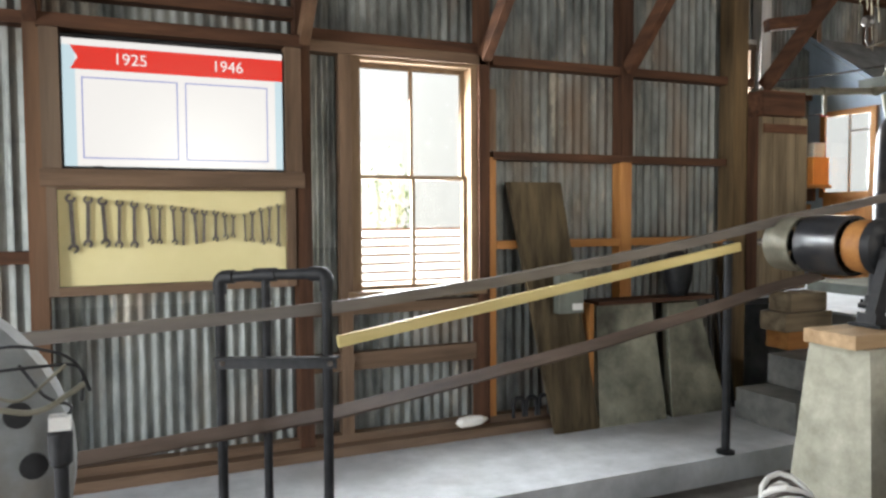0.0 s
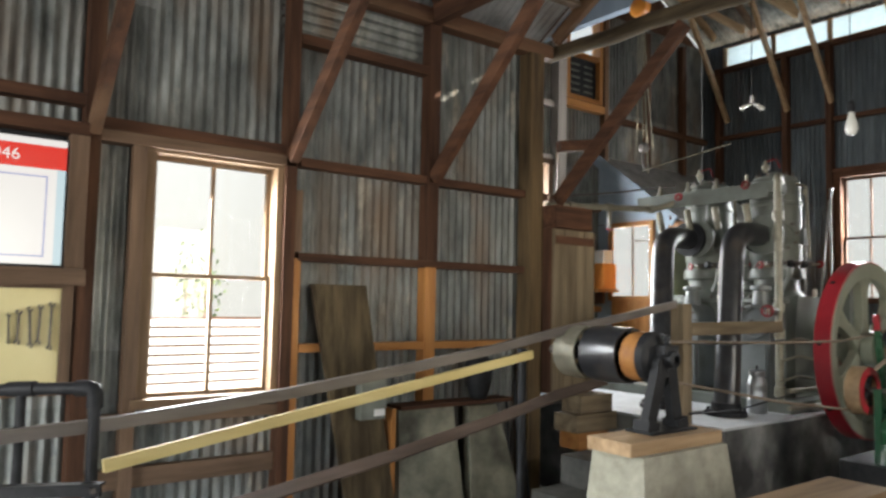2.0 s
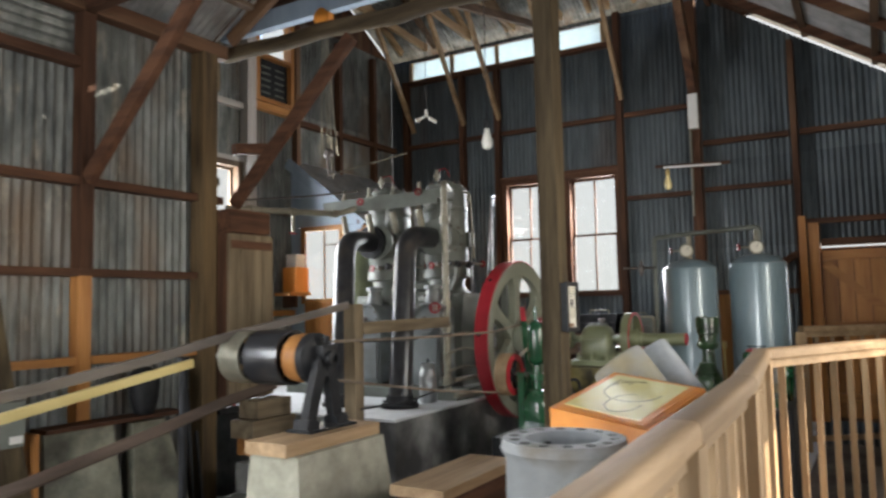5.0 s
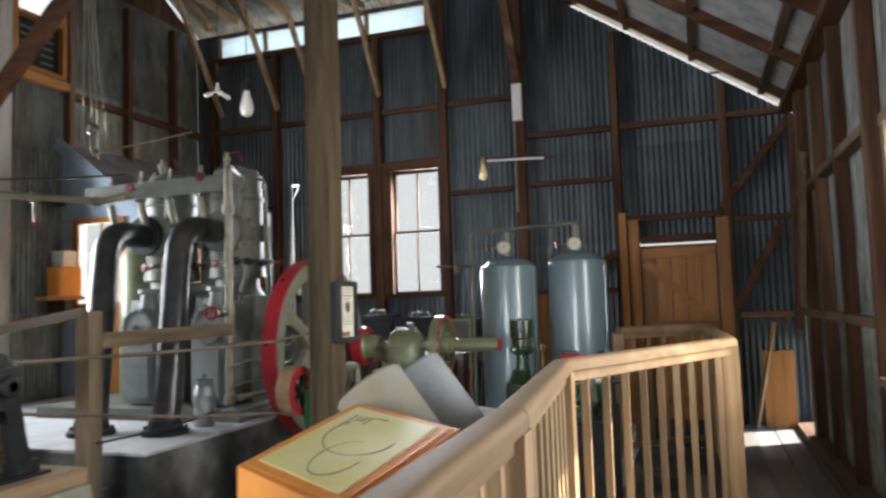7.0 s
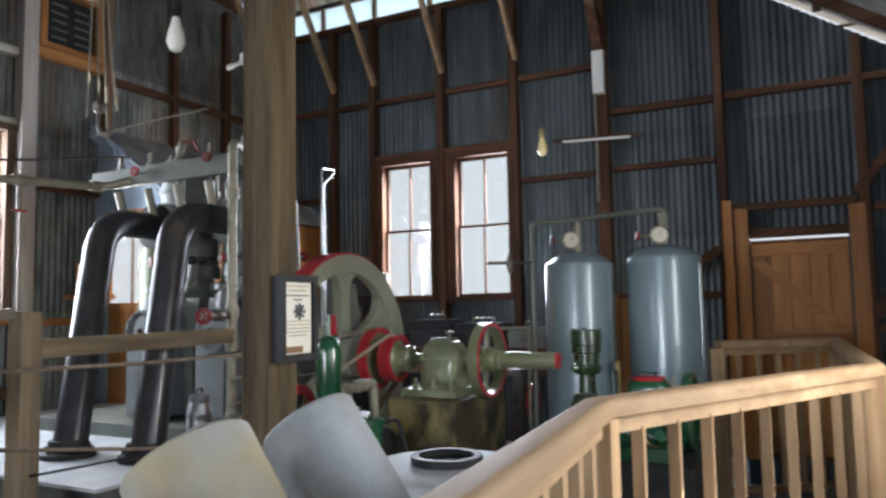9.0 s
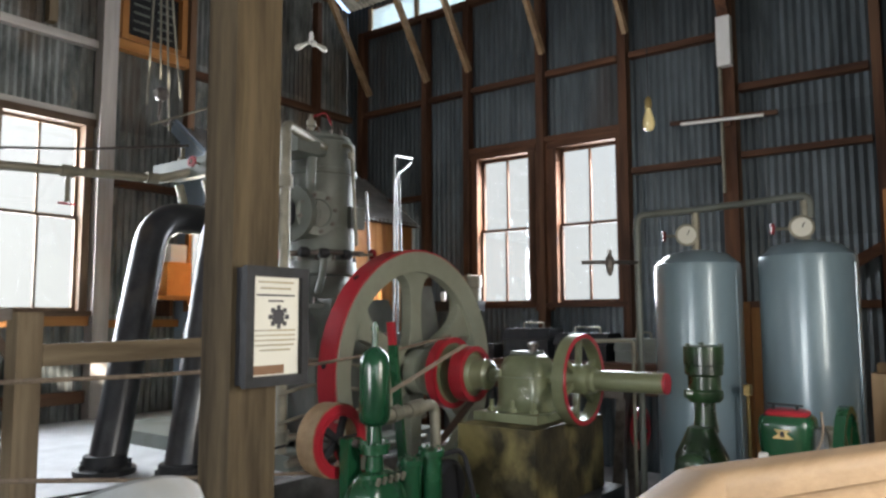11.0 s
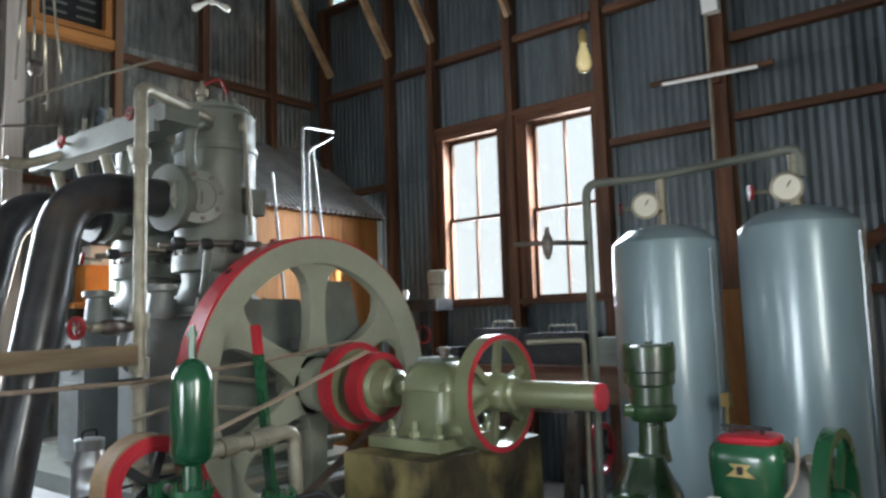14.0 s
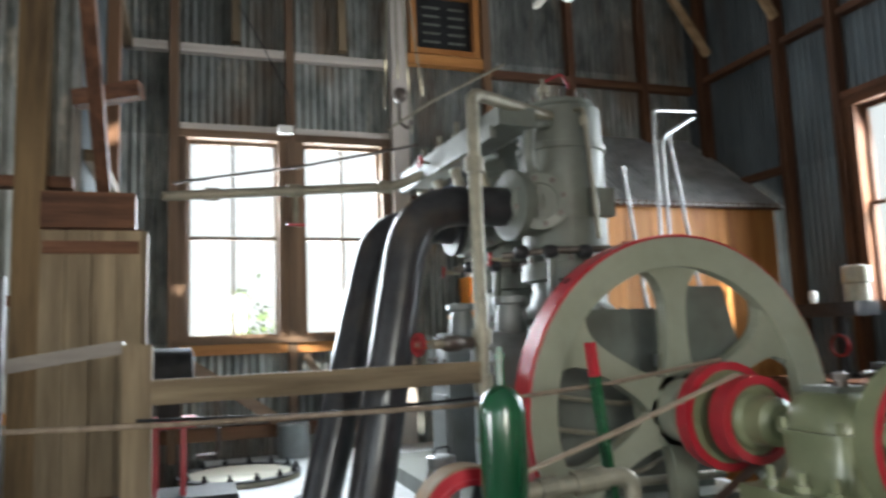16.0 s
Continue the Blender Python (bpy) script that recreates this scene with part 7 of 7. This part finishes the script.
spoked_wheel("engine_wheel", eng, (7.08, 0.2, 0.87), (0, 1, 0), 0.21, 0.182, 0.04, GREEN, GREEN, 5, 0.045, 0.08, 0.03)
part("frame_block", boxm(6.85, 7.3, 0.25, 0.6, 0.631, 0.7), GREEN, eng, bevel=0.01)

# ---- lean-to office under its own small roof ----
shed = thing("lean_to_office", (8.8, 5.3, 0.1), "small lean-to office of amber boards with an iron roof", "shed")
for k in range(9):
    part("wall_board", boxm(7.72 + k * 0.245, 7.72 + k * 0.245 + 0.241, 4.8, 4.825, 0.096, 2.5), AMBER["z"], shed)
part("roof", corrugate(BM(), lambda u, v, o: (7.62 + u, 4.7 + v * 0.78, 2.43 + v * 0.585 + o), 0, 2.33, 0, 1.5), ROOFIRON, shed, "dull corrugated iron roof", smooth=True)
part("eave_board", beam(BM(), (7.62, 4.745, 2.44), (9.93, 4.745, 2.44), 0.025, 0.05), OLD["x"], shed)
part("barge_board", beam(BM(), (7.64, 4.7, 2.4), (7.64, 5.86, 3.27), 0.03, 0.13, (0, -0.6, 0.8)), BLUEGABLE, shed, "blue-grey barge board")
part("gable_boarding", prism(BM(), [(7.7, 4.83, 2.44), (7.7, 5.85, 2.44), (7.7, 5.85, 3.2)], (0.02, 0, 0)), BLUEGABLE, shed, "blue-grey gable boards")
for a, b, c, d in ((4.83, 5.02, 0.615, 2.43), (5.64, 5.85, 0.615, 2.43), (5.02, 5.64, 0.615, 1.52)):
    part("end_wall", boxm(7.7, 7.725, a, b, c, d), AMBER["z"] if c < 1 and d < 2 else BLUEGABLE, shed)
ofw = part("office_window", boxm(7.66, 7.69, 5.0, 5.06, 1.5, 2.44), AMBER["z"], shed, "orange-framed office window")
for a, b, c, d, k in ((5.6, 5.66, 1.5, 2.44, "z"), (5.06, 5.6, 1.5, 1.56, "y"), (5.06, 5.6, 2.38, 2.44, "y")):
    part("window_trim", boxm(7.66, 7.69, a, b, c, d), AMBER[k], ofw)
part("glazing_bar", boxm(7.7, 7.72, 5.32, 5.34, 1.56, 2.38), WHITEWOOD["z"], ofw)
part("glazing_bar", boxm(7.7, 7.72, 5.06, 5.32, 2.2, 2.22), WHITEWOOD["y"], ofw)
opn = part("pane", boxm(7.708, 7.711, 5.06, 5.6, 1.56, 2.38), GLASS, ofw)
opn.visible_shadow = False
bx = thing("wall_shelf", (7.5, 5.65, 1.62), "amber shelf board on the annex wall", "shelf")
part("board", boxm(7.3, 7.66, 5.5, 5.76, 1.6, 1.64), AMBER["x"], bx)
part("bracket", boxm(7.46, 7.49, 5.56, 5.78, 1.46, 1.6), OLD["z"], bx)
ob1 = thing("orange_box", (7.52, 5.62, 1.642), "orange wooden box on the shelf", "box")
part("case", boxm(7.4, 7.64, 5.52, 5.72, 1.642, 1.94), ORANGE, ob1, bevel=0.008)
ob2 = thing("paper_bundle", (7.52, 5.62, 1.941), "pale cardboard packets on the box", "packet")
part("packet", boxm(7.44, 7.6, 5.54, 5.7, 1.941, 2.1), PAPER, ob2, bevel=0.006)

# ---- polished levers behind the wheel ----
lev = thing("lever_frame", (7.6, 3.0, 0.61), "tall polished steel lever frame", "levers")
for pts in ([(7.42, 2.9, 0.62), (7.42, 2.9, 2.54), (7.78, 3.04, 2.6)], [(7.5, 2.92, 0.62), (7.5, 2.95, 2.42), (7.78, 3.05, 2.57)], [(7.55, 2.97, 2.46), (7.97, 3.28, 1.36), (7.8, 3.2, 1.28)], [(7.36, 3.1, 2.3), (7.62, 3.25, 1.0)]):
    part("rod", tube(BM(), bend(pts, 0.05), 0.009, 10), CHROME, lev, smooth=True)
part("pivot", boxm(7.36, 7.56, 2.86, 2.98, 1.28, 1.34), CHROME, lev, bevel=0.008)

# ---- bench under the far windows ----
bench = thing("workbench", (9.6, 2.9, 0.095), "long dark workbench along the end wall", "workbench")
part("bench_top", boxm(9.28, 9.86, 1.6, 4.45, 1.02, 1.07), OLD["y"], bench, bevel=0.006)
part("front_board", boxm(9.3, 9.33, 1.62, 4.43, 0.82, 1.018), TAN["y"], bench)
for y in (1.7, 3.0, 4.35):
    part("leg", boxm(9.32, 9.42, y - 0.05, y + 0.05, 0.096, 0.818), OLD["z"], bench)
    part("leg", boxm(9.74, 9.84, y - 0.05, y + 0.05, 0.096, 1.018), OLD["z"], bench)
for (y0, y1, z1, m_, lab) in ((2.85, 3.3, 1.34, BLACK, "dark dented steel toolbox"), (2.3, 2.78, 1.3, BLACK, "dark flat steel toolbox"), (1.85, 2.22, 1.26, GREYPAINT, "grey dented steel toolbox")):
    tbx = thing("toolbox", (9.6, (y0 + y1) / 2, 1.071), lab, "toolbox", "boxes on the bench")
    part("case", boxm(9.42, 9.74, y0, y1, 1.071, z1 - 0.1), m_, tbx, bevel=0.01)
    part("lid", prism(BM(), [(9.41, y0 - 0.01, z1 - 0.098), (9.75, y0 - 0.01, z1 - 0.098), (9.7, y0 - 0.01, z1), (9.46, y0 - 0.01, z1)], (0, y1 - y0 + 0.02, 0)), m_, tbx, bevel=0.008)
    part("handle", tube(BM(), bend([(9.58, y0 + 0.12, z1), (9.58, y0 + 0.12, z1 + 0.05), (9.58, y1 - 0.12, z1 + 0.05), (9.58, y1 - 0.12, z1)], 0.02), 0.008, 6), GALV, tbx)
lathe1 = thing("bench_drill", (9.6, 3.95, 1.071), "old grey bench drill with a round head", "drill")
part("column", lathe(BM(), (9.62, 3.95, 1.071), (0, 0, 1), [(0, 0.1), (0.03, 0.1), (0.04, 0.04), (0.45, 0.04)], 18), BLACK, lathe1, smooth=True)
part("head", boxm(9.5, 9.72, 3.7, 4.3, 1.5, 1.6), BLACK, lathe1, bevel=0.02)
part("motor", lathe(BM(), (9.62, 3.78, 1.6), (0, 0, 1), [(0, 0.08), (0.12, 0.08), (0.13, 0.09), (0.24, 0.09), (0.25, 0.06)], 20), GALV, lathe1, smooth=True)
part("knob", lathe(BM(), (9.5, 4.05, 1.6), (0, 0, 1), [(0, 0.02), (0.06, 0.03), (0.09, 0.02)], 12), CERAMIC, lathe1, smooth=True)
part("wheel", ringmesh(BM(), (9.5, 3.86, 1.3), (-1, 0, 0), [(-0.01, 0.08), (0.01, 0.08), (0.01, 0.065), (-0.01, 0.065)], 24), VALVERED, lathe1, smooth=True)
vis = thing("bench_vice", (9.42, 3.42, 1.071), "dark cast iron bench vice", "vice")
part("jaw", boxm(9.34, 9.5, 3.36, 3.5, 1.071, 1.2), BLACK, vis, bevel=0.015)
part("screw", rod(BM(), (9.2, 3.43, 1.14), (9.4, 3.43, 1.14), 0.015, 8), STEEL, vis)
legs = thing("trestle", (8.0, 1.75, 0.1), "dark steel trestle with a small red wheel", "trestle")
for y in (1.55, 1.95):
    part("leg", beam(BM(), (7.85, y, 0.1), (8.0, y, 0.95), 0.06, 0.05), STEEL, legs)
    part("leg", beam(BM(), (8.2, y, 0.1), (8.05, y, 0.95), 0.06, 0.05), STEEL, legs)
part("bar", boxm(7.9, 8.15, 1.5, 2.2, 0.95, 1.0), STEEL, legs, bevel=0.006)
spoked_wheel("trestle_wheel", legs, (8.15, 1.5, 0.75), (0, 1, 0), 0.13, 0.105, 0.03, RED, BLACK, 5, 0.03, 0.05, 0.02, "red painted wheel rim")

# ---- bench seat in the far corner ----
seat = thing("corner_bench", (9.5, -1.25, 0.1), "amber wooden bench seat in the sunlit corner", "bench")
part("side_panel", boxm(9.8, 9.83, -1.34, -1.05, 0.102, 0.86), AMBER["z"], seat, bevel=0.004)
part("seat_board", boxm(9.831, 9.95, -1.34, -1.03, 0.48, 0.51), AMBER["x"], seat)
part("back_board", boxm(9.831, 9.95, -1.34, -1.06, 0.84, 0.865), AMBER["x"], seat)
part("lean_board", beam(BM(), (9.72, -0.95, 0.102), (9.86, -1.18, 1.15), 0.05, 0.025), PALE["z"], seat)

# ---- silver canister, drums and flange on the bed ----
can = thing("steel_canister", (6.28, 2.98, 0.61), "dented silver canister with a wire handle", "canister")
part("body", lathe(BM(), (6.28, 2.98, 0.612), (0, 0, 1), [(0, 0.068), (0.01, 0.075), (0.1, 0.075), (0.104, 0.078), (0.112, 0.078), (0.116, 0.075), (0.21, 0.075), (0.22, 0.078), (0.235, 0.075), (0.29, 0.058), (0.3, 0.062), (0.335, 0.062), (0.34, 0.05)], 28), CHROME, can, smooth=True)
part("handle", tube(BM(), bend([(6.24, 2.96, 0.94), (6.24, 2.96, 0.985), (6.32, 3.0, 0.985), (6.32, 3.0, 0.94)], 0.015), 0.005, 6), BLACK, can)
fl = thing("bolted_flange", (5.2, 4.95, 0.61), "round dark floor flange with a ring of bolts", "flange")
part("plate", lathe(BM(), (5.55, 4.9, 0.611), (0, 0, 1), [(0, 0.38), (0.025, 0.38), (0.03, 0.37)], 48), GALV, fl, smooth=True)
part("gasket", ringmesh(BM(), (5.55, 4.9, 0.636), (0, 0, 1), [(0, 0.385), (0.012, 0.385), (0.012, 0.33), (0, 0.33)], 48), BLACK, fl)
for k in range(14):
    a = k * 2 * math.pi / 14
    part("bolt", lathe(BM(), (5.55 + math.cos(a) * 0.355, 4.9 + math.sin(a) * 0.355, 0.648), (0, 0, 1), [(0, 0.02), (0.02, 0.02), (0.021, 0.011), (0.04, 0.011)], 6), BLACK, fl)
bl = thing("red_machine", (5.2, 4.3, 0.61), "red hand machine with a black drum beside the cupboard", "machine")
part("drum", lathe(BM(), (5.0, 4.35, 1.32), (1, 0.1, 0), [(0, 0.1), (0.01, 0.13), (0.25, 0.13), (0.26, 0.1)], 28), BLACK, bl, smooth=True)
for x in (5.05, 5.2):
    part("leg", boxm(x, x + 0.03, 4.22, 4.26, 0.61, 1.02), RED, bl)
    part("leg", boxm(x, x + 0.03, 4.44, 4.48, 0.61, 1.02), RED, bl)
part("top", boxm(5.0, 5.28, 4.18, 4.52, 1.02, 1.06), RED, bl, bevel=0.008)
part("yoke", boxm(5.08, 5.2, 4.3, 4.4, 1.06, 1.2), BLACK, bl, bevel=0.01)
part("crank", tube(BM(), bend([(5.28, 4.3, 0.85), (5.4, 4.3, 0.85), (5.4, 4.3, 1.0)], 0.03), 0.012, 8), STEEL, bl, smooth=True)
part("base", boxm(5.0, 5.5, 4.15, 4.5, 0.611, 0.66), BLACK, bl, bevel=0.01)
cn = thing("grey_can", (5.98, 5.55, 0.61), "plain grey cylindrical can under the window", "can")
part("body", lathe(BM(), (5.98, 5.6, 0.611), (0, 0, 1), [(0, 0.115), (0.02, 0.12), (0.24, 0.12), (0.25, 0.11)], 28), LIGHTGREY, cn, smooth=True)

# ---- lamps, cords and hoist ----


def bulb(c, cord_to, glass, label):
    th = thing("hanging_bulb", c, label, "light bulb", "hanging bulbs")
    c = Vector(c)
    part("glass", lathe(BM(), c, (0, 0, 1), [(0, 0.006), (0.008, 0.022), (0.035, 0.034), (0.07, 0.03), (0.11, 0.018), (0.13, 0.014)], 20), glass, th, smooth=True)
    part("socket", lathe(BM(), c + Vector((0, 0, 0.13)), (0, 0, 1), [(0, 0.018), (0.04, 0.02), (0.06, 0.012), (0.065, 0.004)], 14), BLACK if glass is FROSTBULB else BRASS, th, smooth=True)
    part("cord", rod(BM(), c + Vector((0, 0, 0.19)), (c.x, c.y, cord_to), 0.003, 6), BLACK, th)


bulb((7.52, 1.15, 2.45), 5.0, AMBERGLASS, "amber filament bulb hanging on a black cord")
bulb((4.79, 1.58, 2.4), 3.4, FROSTBULB, "pale filament bulb hanging on a black cord")
spider = thing("three_bulb_lamp", (7.25, 3.55, 3.42), "white three-armed lamp with bare bulbs", "lamp")
part("cord", rod(BM(), (7.25, 3.55, 3.52), (7.25, 3.55, 6.5), 0.004, 6), BLACK, spider)
part("hub", lathe(BM(), (7.25, 3.55, 3.42), (0, 0, 1), [(0, 0.014), (0.03, 0.02), (0.09, 0.012)], 14), CERAMIC, spider, smooth=True)
for a in (2.4, 4.2, 5.6):
    d = Vector((math.cos(a), math.sin(a), -0.55)).normalized()
    part("arm_bulb", lathe(BM(), Vector((7.25, 3.55, 3.44)) + d * 0.01, d, [(0, 0.011), (0.035, 0.014), (0.05, 0.014), (0.09, 0.024), (0.115, 0.018), (0.122, 0.005)], 16), FROSTBULB, spider, smooth=True)
tl = thing("tube_lamp", (9.9, 1.4, 3.05), "long white fluorescent tube on a timber batten", "lamp")
part("batten", beam(BM(), (9.82, 1.84, 3.09), (9.82, 0.98, 3.05), 0.03, 0.035), OLD["y"], tl)
part("tube", rod(BM(), (9.8, 1.74, 3.068), (9.8, 1.08, 3.038), 0.014, 10), CERAMIC, tl, smooth=True)
part("bracket", boxm(9.83, 9.87, 1.34, 1.4, 3.0, 3.09), OLD["z"], tl)
jb = thing("junction_box", (9.86, 1.37, 3.5), "tall pale grey junction box on the wall post", "electrical box")
part("case", boxm(9.78, 9.855, 1.31, 1.42, 3.5, 3.92), CERAMIC, jb, bevel=0.008)
part("conduit", rod(BM(), (9.83, 1.41, 2.45), (9.83, 1.41, 3.5), 0.014, 8), GALV, jb)
hs = thing("chain_hoist", (6.5, 4.3, 2.8), "old chain hoist with pulleys and a hook", "hoist")
part("upper_block", lathe(BM(), (6.44, 4.3, 4.42), (1, 0, 0), [(0, 0.07), (0.02, 0.1), (0.1, 0.1), (0.12, 0.07)], 20), ORANGE, hs, "orange pulley block", smooth=True)
for dx, z0 in ((-0.06, 2.9), (0.0, 3.1), (0.05, 2.75), (0.1, 3.0)):
    part("chain", tube(BM(), [(6.5 + dx * 0.4, 4.3, 4.4), (6.5 + dx, 4.28, 3.6), (6.5 + dx * 1.6, 4.26, z0)], 0.007, 6), GALV, hs, smooth=True)
part("lower_block", lathe(BM(), (6.47, 4.26, 3.0), (1, 0, 0), [(0, 0.03), (0.02, 0.05), (0.06, 0.05), (0.08, 0.03)], 16), STEEL, hs, smooth=True)
part("hook", tube(BM(), bend([(6.5, 4.26, 2.96), (6.5, 4.26, 2.82), (6.56, 4.26, 2.78), (6.58, 4.26, 2.84)], 0.03), 0.012, 8), STEEL, hs, smooth=True)
part("tag_line", tube(BM(), [(6.4, 4.2, 2.75), (6.6, 3.9, 2.85), (6.95, 3.6, 3.0)], 0.008, 6), GALV, hs, smooth=True)
dl = thing("wall_lamp", (5.9, 5.72, 3.2), "white cased work lamp above the annex windows", "lamp")
part("case", boxm(5.9, 6.02, 5.7, 5.78, 3.13, 3.19), CERAMIC, dl, bevel=0.01)
part("cord", tube(BM(), [(6.0, 5.76, 3.2), (6.0, 5.77, 3.45), (5.8, 5.77, 3.85), (5.6, 5.77, 4.2)], 0.005, 6), BLACK, dl)
